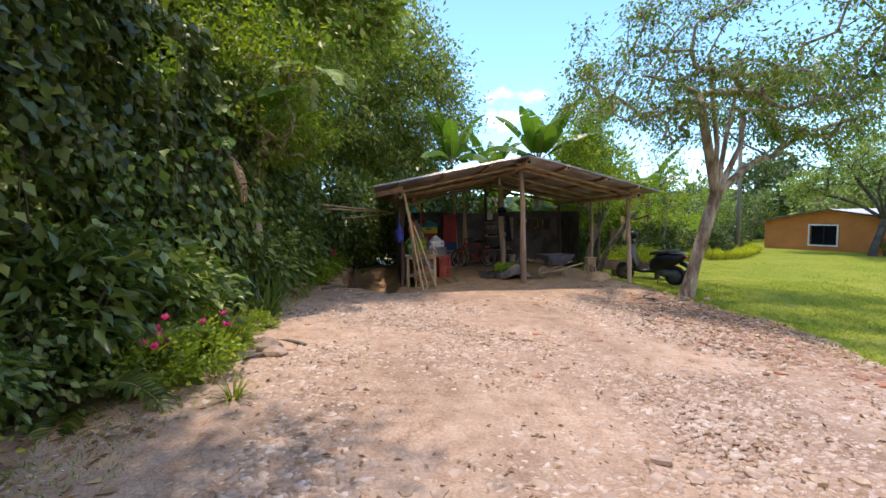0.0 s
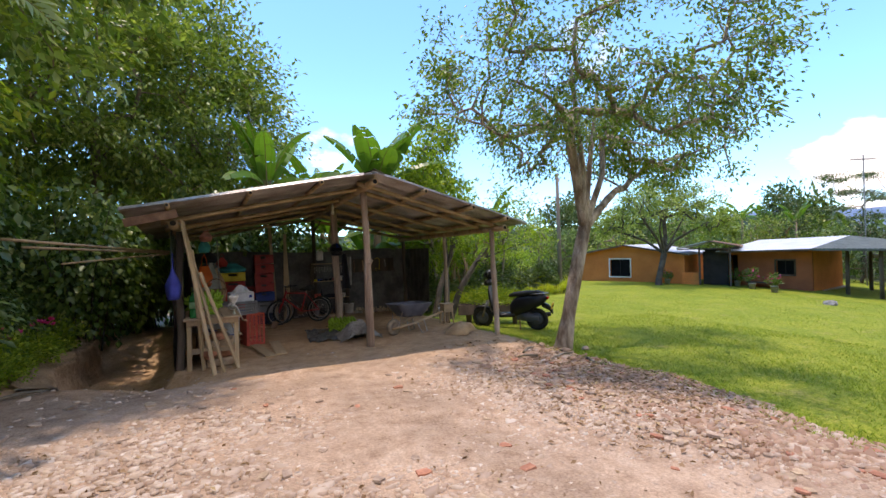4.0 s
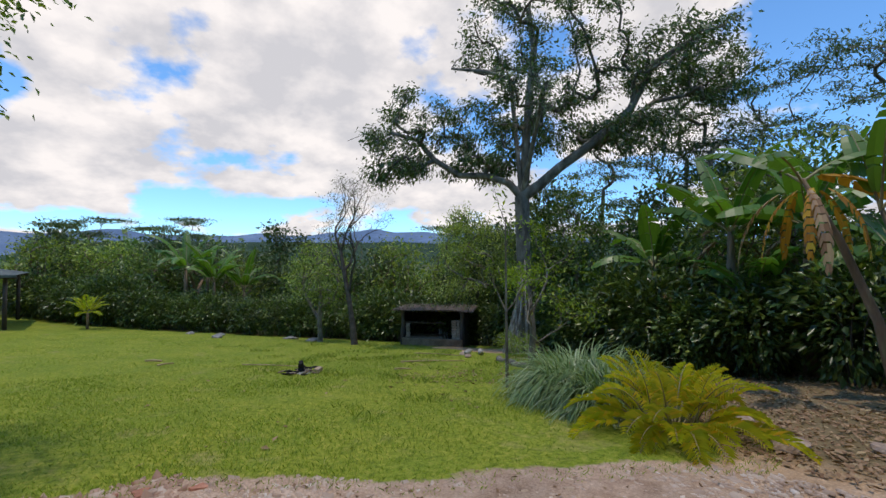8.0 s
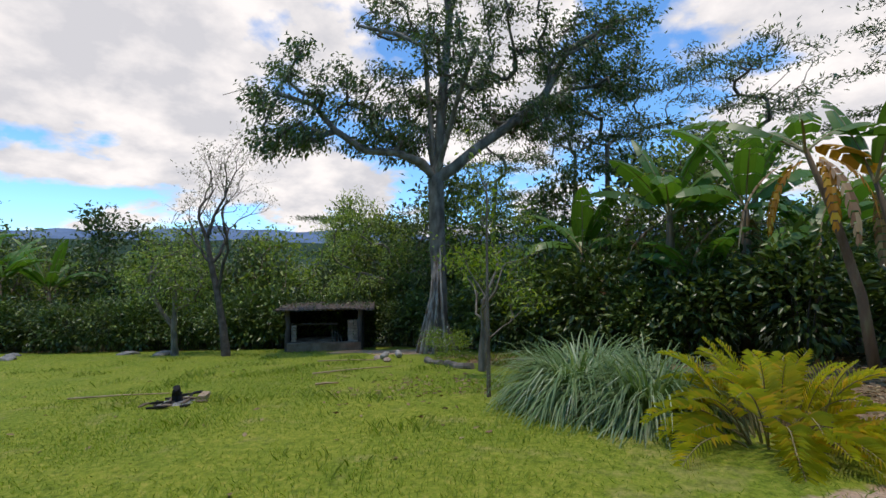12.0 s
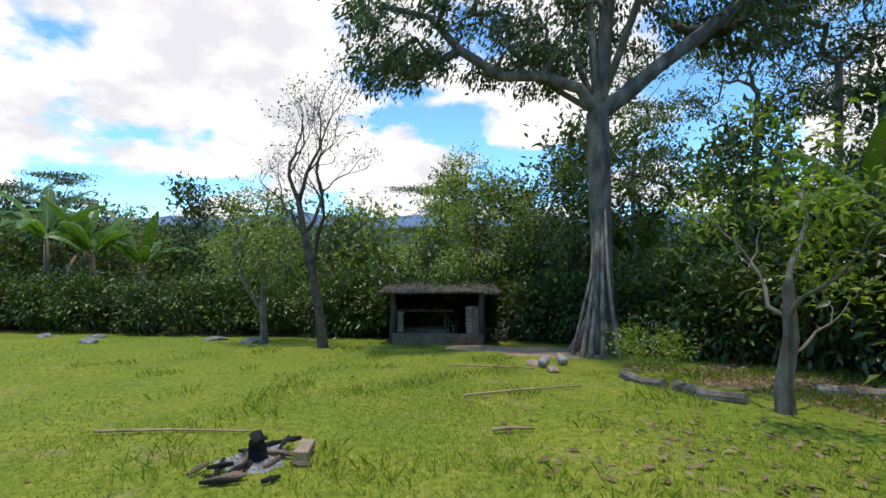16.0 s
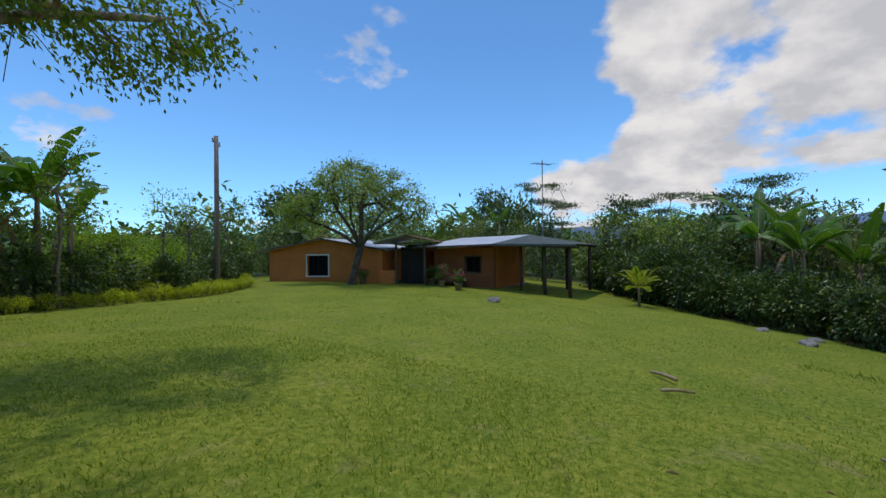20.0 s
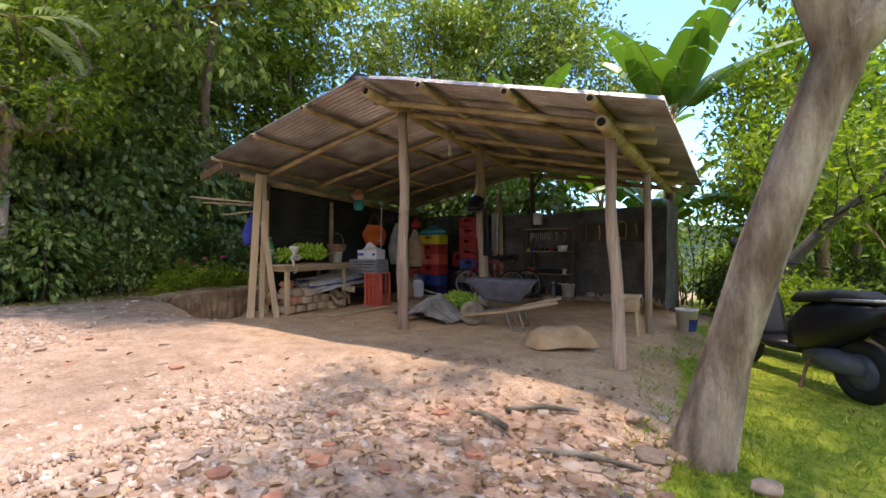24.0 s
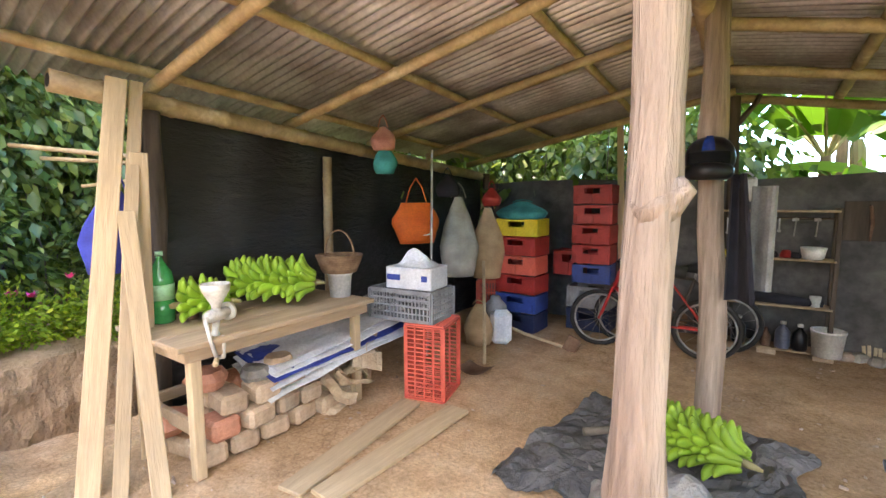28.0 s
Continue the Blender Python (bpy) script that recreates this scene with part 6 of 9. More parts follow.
spots = along(HEDGE[:7], 1.9, rs, 0.9, 4.2) + along(HEDGE[:7], 2.2, rs, 1.2, 7.0) + along(HEDGE[:7], 2.6, rs, 1.2, 10.5) + along(HEDGE[:7], 3.0, rs, 1.5, 15.0) + [(26, 30), (29, 27), (32, 24), (34, 19), (31, 31), (24, 33), (20, 30), (36, 14), (35, 9.5), (38, 17)]
scatter_copies(second2, [q for q in spots if math.hypot(q[0] - 28.4, q[1] - 0.8) > 3.2], rs, (1.0, 1.8))
scatter_copies([round_tree(414, 2.6, 1.1, 0.1, 50, 0.15, 44, "leaf_light", "bushy small tree behind the low hedge", clump=0.45, rad=0.05)], along(NORTH, 3.0, rs, 1.0, 4.6), rs, (0.7, 1.05))
dark_tree = [round_tree(416 + i, 6.4, 1.8, 0.25, 70, 0.24, 46, "leaf_dark", "dark dense tree standing above the hedge", clump=0.6, rad=0.1) for i in range(2)]
scatter_copies(dark_tree, [(34.0, 3.0), (37.5, 9.0), (17.5, -11.5), (14.6, -11.6), (40, 20), (29.5, -3.5), (20.5, -12.0), (9.8, -12.6), (6.3, -12.2)], rs, (0.85, 1.1))
near_tree = [round_tree(418 + i, 6.6, 1.9, 0.22, 80, 0.13, 84, ("leaf_shade", "leaf_wood")[i], "leafy tree rising behind the hut", clump=0.44, rad=0.1, wood="grey_bark") for i in range(2)]
scatter_copies(near_tree, [(17.0, -9.2), (14.0, -10.2), (12.3, -11.0), (19.8, -10.5)], rs, (0.85, 1.1))
far = [round_tree(420 + i, 8.0, 3.0, 0.15, 60, 0.5, 34, n, "broad tree in the distance", clump=1.1, rad=0.14) for i, n in enumerate(("leaf_wood", "leaf_shade", "leaf_dark"))]
spots = [(rs.uniform(38, 75) * math.sin(a), rs.uniform(38, 75) * math.cos(a)) for a in [radians(q) for q in range(8, 190, 5)]]
spots += [(rs.uniform(80, 160) * math.sin(a), rs.uniform(80, 160) * math.cos(a)) for a in [radians(q) for q in range(5, 200, 4)]]
scatter_copies(far, [(x + 6, y) for x, y in spots], rs, (0.6, 1.05), 0.5)
rng = np.random.default_rng(431)
a, d = np.radians(rng.uniform(2, 205, 5200)), 40 + 190 * rng.random(5200) ** 1.5
c = np.stack([6 + d * np.sin(a), d * np.cos(a)], 1)
c = np.array([(x, y, ground_z(x, y) + 0.6 + q) for (x, y), q in zip(c, rng.gamma(2.0, 0.9, 5200)) if hedge_side(x, y) < -9 or y > 32 or x > 42])
v, f = leaf_cloud(rng, c, 14, 0.95, 0.75, up=0.05, wide=0.6, flat=0.6)
tagged(part("far_woods", tri_mesh("far_woods", v, f), "leaf_shade"), "distant scrub and woodland beyond the farm", "woods", kind="stuff")
umb = [tier_tree(440 + i, 7.6, 3.4, 5, 0.2, 80, "flat-topped shade tree with tiered feathery crowns", rad=0.13, clump=0.85) for i in range(2)]
scatter_copies(umb, [(47.0, 8.5), (39.0, 2.0), (46.0, 17.0), (24.0, -14.0), (19.0, -15.5)], rs, (0.85, 1.05))
umb2 = [tier_tree(450 + i, 11.0, 3.2, 7, 0.17, 62, "tall thin shade tree with tiered feathery crowns", rad=0.11, clump=0.62, leaf_name="leaf_dark") for i in range(2)]
scatter_copies(umb2, [(7.5, -17.0), (3.6, -15.5), (10.5, -16.0), (14.5, -15.5), (-0.6, -14.0), (8.0, -13.0)], rs, (0.8, 1.1))
for i, (x, y, h, n, L) in enumerate(((27.6, 0.9, 2.6, 10, 2.8), (28.7, 2.2, 3.2, 10, 2.8), (28.6, -0.8, 2.4, 9, 2.6), (30.0, 1.0, 3.2, 9, 2.8), (24.5, -5.2, 1.6, 8, 1.9), (21.0, -8.6, 1.4, 7, 1.7), (12.6, -12.0, 2.6, 8, 2.2), (9.4, -11.8, 2.4, 8, 2.1), (6.6, -11.0, 2.2, 8, 2.2), (40.5, 21.5, 4.2, 8, 2.4), (42.0, 24.0, 4.6, 8, 2.4), (38.5, 18.5, 4.0, 7, 2.2))):
    banana_plant(on_ground(x, y), 460 + i, h, n, L, 0.5, 0.12, torn=0.5, dead=1 if i % 2 else 0)

# ---- the tree by the shed ----
def planar(right, deep):
    """Turns (sideways, depth, height) of a tree's plane into its own x, y, z."""
    return lambda *pts: [(right[0] * a + deep[0] * d, right[1] * a + deep[1] * d, z) for a, d, z in pts]


crown_tree("yard_tree", on_ground(5.25, 8.45), 500,
           ([(-0.05, 0, -0.2), (0.0, 0, 0.05), (0.12, -0.02, 0.6), (0.28, -0.04, 1.2), (0.45, -0.03, 1.75), (0.62, -0.02, 2.25)], [0.25, 0.175, 0.118, 0.095, 0.086, 0.084]),
           [([(0.62, -0.02, 2.25), (0.95, -0.05, 2.55), (1.3, -0.02, 2.82), (1.75, 0.15, 3.03), (2.35, 0.45, 3.13), (2.75, 0.55, 3.38), (3.15, 0.5, 3.6), (3.6, 0.45, 3.78), (4.3, 0.35, 4.0)], 0.085),
            ([(0.62, -0.02, 2.25), (0.56, -0.05, 2.8), (0.55, -0.1, 3.3), (0.42, -0.1, 4.2), (0.3, -0.1, 5.2)], 0.07),
            ([(0.55, -0.1, 3.0), (0.85, 0.0, 3.6), (1.1, 0.1, 4.4), (1.25, 0.1, 5.2)], 0.055),
            ([(1.2, -0.05, 2.75), (1.18, 0.0, 3.3), (1.3, 0.1, 4.0)], 0.045),
            ([(0.42, -0.1, 4.0), (0.0, -0.25, 4.3), (-0.6, -0.4, 4.5), (-1.4, -0.5, 4.6)], 0.04)],
           [((0.7, -0.2, 5.2), (3.2, 3.2, 1.7), 92), ((0.5, -2.3, 4.3), (1.5, 1.3, 0.8), 20), ((3.4, 0.2, 4.2), (2.1, 1.6, 0.9), 44), ((4.3, 0.2, 3.5), (0.9, 1.2, 0.35), 7), ((-1.4, -0.3, 4.4), (1.7, 1.8, 0.9), 26), ((1.4, 1.3, 4.3), (2.2, 1.6, 0.9), 26)],
           0.088, 125, "pale_bark", "leaf_yard", "spreading yard tree with a pale leaning trunk beside the shed", clump=0.40, tip=0.011, droop=-0.3, flat=0.6, wide=0.5, twigs=2, sag=0.5, shell=0.5)
# ---- big old tree at the bottom of the lawn ----
pl = planar((-0.785, -0.62), (0.62, -0.785))
bt = crown_tree("old_tree", on_ground(11.35, -7.0), 510,
                ([(0.05, 0, -0.4), (0.0, 0.02, 0.1), (0.02, 0, 0.8), (0.0, 0, 2.2), (0.04, 0, 3.8), (0.1, 0, 5.4)], [0.52, 0.40, 0.29, 0.245, 0.23, 0.25]),
                [(pl((0, 0, 5.4), (0.5, 0, 5.75), (1.2, 0.1, 6.35), (2.4, 0.3, 7.25), (3.5, 0.4, 8.2), (4.2, 0.3, 9.6), (5.6, 0.2, 10.3)), 0.20),
                 (pl((3.4, 0.4, 8.1), (4.3, 0.9, 8.55), (5.3, 1.2, 8.75), (6.6, 1.3, 8.85)), 0.09),
                 (pl((0, 0, 5.4), (0.05, 0.1, 6.3), (0.1, 0, 7.4), (0.25, -0.1, 9.0), (0.4, 0, 10.6), (0.2, 0, 12.0)), 0.19),
                 (pl((0, 0, 5.35), (-0.5, -0.2, 5.9), (-1.3, -0.4, 6.15), (-2.2, -0.4, 6.2), (-3.1, -0.5, 6.8), (-3.8, -0.5, 7.6), (-4.9, -0.4, 8.0)), 0.13),
                 (pl((-0.5, -0.2, 5.9), (-1.4, 0.9, 6.6), (-2.0, 1.9, 7.4)), 0.07),
                 (pl((0.25, -0.1, 8.6), (-0.4, -0.2, 9.5), (-1.2, -0.3, 9.85), (-2.5, -0.4, 10.1)), 0.07),
                 (pl((0.05, 0.1, 6.6), (0.6, -1.2, 7.5), (1.0, -2.4, 8.4)), 0.09),
                 (pl((0.05, 0.1, 6.4), (-0.4, 1.4, 7.3), (-0.2, 2.8, 8.2)), 0.09)],
                [(pl((-4.1, -0.2, 7.8))[0], (1.7, 1.7, 1.7), 50), (pl((-1.4, 0.4, 7.9))[0], (1.4, 1.6, 1.7), 30), (pl((3.7, 0.4, 7.4))[0], (1.6, 1.6, 0.7), 34),
                 (pl((4.7, 0.3, 9.7))[0], (2.3, 2.2, 1.0), 46), (pl((0.4, 0, 11.4))[0], (3.4, 3.2, 1.6), 60), (pl((1.6, 0.3, 9.2))[0], (1.2, 1.5, 0.9), 18), (pl((6.3, 1.2, 8.7))[0], (0.9, 0.9, 0.6), 12),
                 (pl((-1.6, 0.2, 6.7))[0], (1.5, 1.4, 0.6), 18), (pl((1.2, 0.6, 7.9))[0], (1.2, 1.5, 0.8), 16), (pl((0.6, -2.3, 8.3))[0], (1.3, 1.3, 0.8), 14), (pl((-0.3, 2.6, 8.2))[0], (1.5, 1.4, 0.8), 16), (pl((-4.4, -1.2, 6.3))[0], (1.2, 1.2, 0.5), 8)],
                0.15, 84, "grey_bark", "leaf_dark", "large old tree with a buttressed trunk and dark open crown", clump=0.42, tip=0.018, droop=-0.35, flat=0.65, twigs=3, sag=0.8, shell=0.3)
for i, (dx, dy, s) in enumerate(((-0.6, 1.0, 0.06), (-0.35, 1.15, 0.05), (-0.1, 1.05, 0.055), (0.3, 0.8, 0.04), (-0.75, 0.6, 0.05))):
    part("aerial_root", Geo().tube([(dx, dy, -0.15), (dx * 0.7, dy * 0.7, 0.7), (dx * 0.35, dy * 0.35, 1.7), (dx * 0.12, dy * 0.14, 3.0 + 0.2 * i)], [s * 1.4, s, s * 0.8, s * 0.5], 7, wob=0.1, seed=i), "pale_bark", bt, "pale aerial root", True)
for i, (dx, dy) in enumerate(((0.75, 0.2), (0.25, -0.7), (-0.6, -0.35))):
    part("buttress_root", Geo().tube([(dx, dy, -0.2), (dx * 0.72, dy * 0.72, 0.12), (dx * 0.4, dy * 0.4, 0.6), (dx * 0.1, dy * 0.1, 1.3)], [0.1, 0.13, 0.12, 0.06], 8, wob=0.1, seed=i), "grey_bark", bt, smooth=True)
# ---- bare tree and its leafy neighbour ----
pl = planar((-0.788, -0.615), (0.615, -0.788))
b0, b1, b2, b3, b4 = pl((0.0, 0, -0.2), (-0.12, 0, 0.9), (-0.3, 0, 2.0), (-0.5, 0, 2.9), (-0.65, 0, 3.7))
make_tree("bare_tree", on_ground(16.6, -2.9), 520, [(b4, (0.35, 0.4, 1.3), 1.35, 0.06), (b4, (-0.25, -0.35, 1.3), 1.45, 0.06), (b3, (-0.75, -0.5, 0.9), 1.5, 0.055), (b2, (-0.6, -0.55, 1.0), 1.9, 0.06), (b3, (0.7, 0.5, 0.9), 1.2, 0.045)], 4, 0.09, 2, 0.10, "dark_bark", "leaf_dark", "half-bare grey tree with twiggy upright branches", up=0.3, bend=0.22, kids=(3, 3), fork=0.66, shrink=0.66, thin=0.30,
          trunk=([b0, b1, b2, b3, b4], [0.15, 0.11, 0.095, 0.085, 0.07]))
crown_tree("small_tree", on_ground(18.7, -2.2), 521, ([(0, 0, -0.2), (0.04, 0, 0.4), (-0.04, 0.05, 0.9), (0.0, 0, 1.5), (0.05, 0, 2.2)], [0.13, 0.095, 0.085, 0.075, 0.05]), [([(0.0, 0, 1.0), (0.35, 0.3, 1.5), (0.6, 0.55, 2.2)], 0.05), ([(0.0, 0, 1.2), (-0.4, -0.35, 1.7), (-0.7, -0.6, 2.4)], 0.05)],
           [((0, 0, 2.75), (1.45, 1.45, 1.15), 78), ((0.2, 0.1, 3.7), (0.8, 0.8, 0.55), 18)], 0.11, 40, "grey_bark", "leaf_wood", "small leafy fruit tree on the lawn edge", clump=0.36, wide=0.45, flat=0.7, droop=-0.3)
make_tree("small_tree", on_ground(7.35, -3.4), 522, [((0, 0, 0.95), (-0.6, 0.5, 0.7), 0.8, 0.026), ((0, 0, 1.0), (0.7, -0.1, 0.9), 0.8, 0.026), ((0, 0, 1.3), (0.0, -0.3, 1), 1.1, 0.035), ((0, 0, 0.6), (-0.7, -0.7, 0.5), 0.7, 0.02)], 3, 0.10, 5, 0.14, "grey_bark", "leaf_light", "small crooked fruit tree with sparse yellowish leaves", trunk=([(0, 0, -0.15), (0.03, 0, 0.3), (-0.03, 0, 0.8), (0, 0, 1.4)], [0.11, 0.08, 0.07, 0.045]))
make_tree("sapling", on_ground(5.97, -1.42), 523, [((0, 0, 1.35), (-0.6, -0.5, 0.6), 0.75, 0.012), ((0, 0, 1.33), (0.6, 0.5, 0.6), 0.75, 0.012), ((0.0, 0, 2.9), (0.05, 0.1, 1), 0.5, 0.010), ((0.0, 0, 2.5), (-0.4, -0.3, 0.8), 0.4, 0.008)], 1, 0.10, 4, 0.10, "grey_bark", "leaf_light", "thin bare sapling stem on the lawn", trunk=([(0, 0, -0.1), (0.0, 0.0, 0.7), (0.01, 0, 1.4), (0.0, 0.01, 3.0)], [0.03, 0.026, 0.02, 0.011]), thin=0.6)
# ---- tree before the house ----
pl = planar((0.55, -0.83), (0.83, 0.55))
crown_tree("house_tree", on_ground(22.8, 18.9), 530, ([(0, 0, -0.3), (0.12, 0.0, 0.4), (0.35, 0.0, 1.0), (0.62, -0.02, 1.8)], [0.22, 0.165, 0.14, 0.13]),
           [(pl((0.35, 0.4, 1.8), (-0.5, 0.3, 2.5), (-1.3, 0.2, 2.9), (-2.4, 0, 3.3)), 0.085), (pl((0.35, 0.4, 1.8), (0.0, 0.2, 2.7), (-0.6, -0.3, 3.7), (-1.0, -0.6, 4.6)), 0.09),
            (pl((0.35, 0.4, 1.8), (0.45, 0.4, 2.8), (0.4, 0.6, 3.9), (0.7, 0.6, 5.0)), 0.09), (pl((0.35, 0.4, 1.8), (0.9, 0.2, 2.5), (1.7, 0, 3.0), (2.6, -0.2, 3.5)), 0.085), (pl((0.45, 0.4, 2.6), (1.2, 1.2, 3.4), (1.6, 2.0, 4.2)), 0.06), (pl((0.3, 0.4, 2.2), (0.2, -1.0, 3.2), (0.4, -2.0, 4.2)), 0.06)],
           [(pl((-2.5, 0, 3.75))[0], (1.3, 1.3, 0.9), 40), (pl((0.1, 0, 5.25))[0], (2.0, 2.0, 0.85), 60), (pl((2.7, 0, 3.9))[0], (1.2, 1.3, 1.2), 40), (pl((-1.2, 0.2, 4.7))[0], (1.2, 1.3, 0.8), 26), (pl((1.6, 0.4, 4.8))[0], (1.3, 1.3, 0.8), 26), (pl((0.5, 2.2, 4.4))[0], (1.5, 1.2, 0.9), 24), (pl((0.3, -2.2, 4.5))[0], (1.5, 1.2, 0.8), 22)],
           0.15, 60, "dark_bark", "leaf_wood", "round-crowned tree with spreading limbs before the house", clump=0.42, tip=0.014, flat=0.6, shell=0.4)

# ---- planted bed by the yard: palm, lemongrass, bananas ----
palm_bush("golden_palm", on_ground(2.75, -1.0), 540, 66, 1.0, 19, 0.24, "leaf_palm", "bushy golden palm with yellow-green feathered fronds", (0.65, 1.5), 1.85, 0.015, spread=0.32, bare=0.38)
grass_clump("lemongrass_clump", on_ground(4.75, -1.75), 541, 2200, 1.25, 0.5, 0.025, "leaf_lemon", "broad clump of arching grey-green lemongrass", 3.6, lift=(0.45, 1.35))
grass_clump("lemongrass_clump", on_ground(3.85, -1.45), 542, 1600, 1.1, 0.40, 0.023, "leaf_lemon", "broad clump of arching grey-green lemongrass", 3.4, lift=(0.45, 1.35))
banana_plant(on_ground(1.71, -4.9), 550, 3.15, 4, 1.75, 0.44, 0.062, lean=(0.74, 1.0), dead=2, label="leaning banana stem with hanging dead leaves", rise=(0.2, 0.8), droop=(0.8, 1.4))
banana_plant(on_ground(1.28, -4.75), 551, 2.65, 3, 1.5, 0.46, 0.058, lean=(0.45, 0.43), dead=1, torn=0.3, label="leaning banana stem with an upright young leaf", rise=(0.9, 1.45), droop=(0.5, 1.2))
banana_plant(on_ground(0.62, -4.75), 552, 2.45, 7, 1.7, 0.46, 0.062, lean=(0.1, 0.1), dead=3, torn=0.35)
banana_plant(on_ground(4.74, -6.95), 553, 3.1, 10, 2.3, 0.62, 0.12, torn=0.3, dead=2, rise=(0.35, 1.35), droop=(0.7, 1.6))
banana_plant(on_ground(3.35, -7.0), 554, 3.0, 9, 2.3, 0.62, 0.12, torn=0.35, dead=2, rise=(0.4, 1.35), droop=(0.7, 1.6))
banana_plant(on_ground(7.0, -7.7), 555, 2.6, 8, 2.0, 0.55, 0.11, torn=0.35, dead=1, rise=(0.4, 1.3))
banana_plant(on_ground(4.1, -6.6), 557, 1.5, 7, 1.6, 0.5, 0.09, torn=0.25, rise=(0.4, 1.3))
banana_plant(on_ground(2.2, -7.4), 556, 2.3, 9, 2.2, 0.6, 0.11, torn=0.4, dead=1, rise=(0.4, 1.3))
g = Geo()
banana_leaf(g, random.Random(8), (0, 0, 0), -2.38, 1.15, 0.42, 0.05, 0.9, 0.1)
ob = part("dead_banana_leaf", g, "leaf_rust")
ob.location = (2.45, -3.9, 2.85)
tagged(ob, "orange withered banana leaf hanging from the stem", "leaf")
t = thing("dead_leaf_bunch", (2.3, -3.95, 2.75), "bunch of withered leaves hanging down the banana stem", "leaf")
for k in range(5):
    g = Geo()
    banana_leaf(g, random.Random(20 + k), (0.04 * k, 0, 0), 0.6 + k * 1.2, 1.35, 0.16, -0.3, 3.0, 0.9)
    part("dead_leaf", g, "leaf_rust", t)
palm_bush("yellow_palm", on_ground(26.6, 6.3), 560, 14, 1.1, 14, 0.3, "leaf_yellow", "small palm with yellow leaves on the lawn edge", (0.3, 1.4), 0.9, 0.06, 0.75)
palm_bush("yellow_palm", on_ground(14.0, 20.2), 561, 14, 1.3, 14, 0.32, "leaf_yellow", "small palm with yellow leaves behind the hedge", (0.3, 1.4), 0.9, 0.06, 0.3)
wf = plant_of("white_flower_bush", on_ground(9.3, -4.7), None, shrub_crown(570, 0.55, 0.7, 50, 24, 0.06), "bark", "leaf_light", "bush of fine leaves with small white flowers", "flower")
v, f = shrub_crown(571, 0.6, 0.8, 60, 3, 0.045, droop=0.3)
part("flowers", tri_mesh("flowers", v, f), "flower_white", wf, "small white flowers")


# ---- grass blades, stone chips, litter ----
def scatter(seed, n, x0, x1, y0, y1, keep):
    r2 = random.Random(seed)
    out = []
    while len(out) < n:
        x, y = r2.uniform(x0, x1), r2.uniform(y0, y1)
        k = keep(x, y)
        if k > 0 and r2.random() < k:
            out.append((x, y, ground_z(x, y)))
    return np.array(out)


def blades(name, seed, pts, length, wide, label, leaf_name="grass"):
    rng = np.random.default_rng(seed)
    n = len(pts)
    az, lean = rng.uniform(0, 6.283, n), rng.uniform(0.1, 0.75, n)
    L = length * rng.uniform(0.5, 1.4, n)
    d = np.stack([np.cos(az) * lean, np.sin(az) * lean, np.ones(n)], 1) * L[:, None]
    s = np.stack([-np.sin(az), np.cos(az), np.zeros(n)], 1) * wide * rng.uniform(0.6, 1.3, (n, 1))
    p = pts - np.array([0, 0, 0.012])
    v = np.stack([p - s, p + s, p + d * 0.55 + s * 0.7, p + d * np.array([1.35, 1.35, 0.9])], 1).reshape(-1, 3)
    k = np.arange(n)[:, None] * 4
    f = np.concatenate([k + np.array([[0, 1, 2]]), k + np.array([[0, 2, 3]])])
    tagged(part(name, tri_mesh(name, v, f), leaf_name), label, "grass", kind="stuff")


def lawn_keep(x, y):
    l = lawn(x, y)
    return 0 if l < 0.45 else min(1, l)


blades("lawn_grass", 1, scatter(1, 70000, 3.0, 12.0, -2.5, 11.5, lawn_keep), 0.045, 0.0035, "short mown lawn grass with scattered dry blades")
blades("lawn_grass", 2, scatter(2, 60000, 5.0, 24.0, -6.0, 17.0, lawn_keep), 0.042, 0.006, "short mown lawn grass further down the slope")
blades("weed_tufts", 3, scatter(3, 3000, 5.5, 17.0, -5.0, 2.0, lambda x, y: lawn_keep(x, y) * (1 if noise.noise((x * 1.1, y * 1.1, 5)) > 0.25 else 0.0)), 0.11, 0.006, "taller weedy grass tufts in the lawn")
blades("edge_grass", 4, scatter(4, 14000, -3.6, 6.0, -1.5, 12.0, lambda x, y: 1.0 if abs(x - dirt_edge(y)) < 0.35 or (x < -2.75 and y < 9) else 0.0), 0.05, 0.0035, "sparse grass along the edge of the yard")


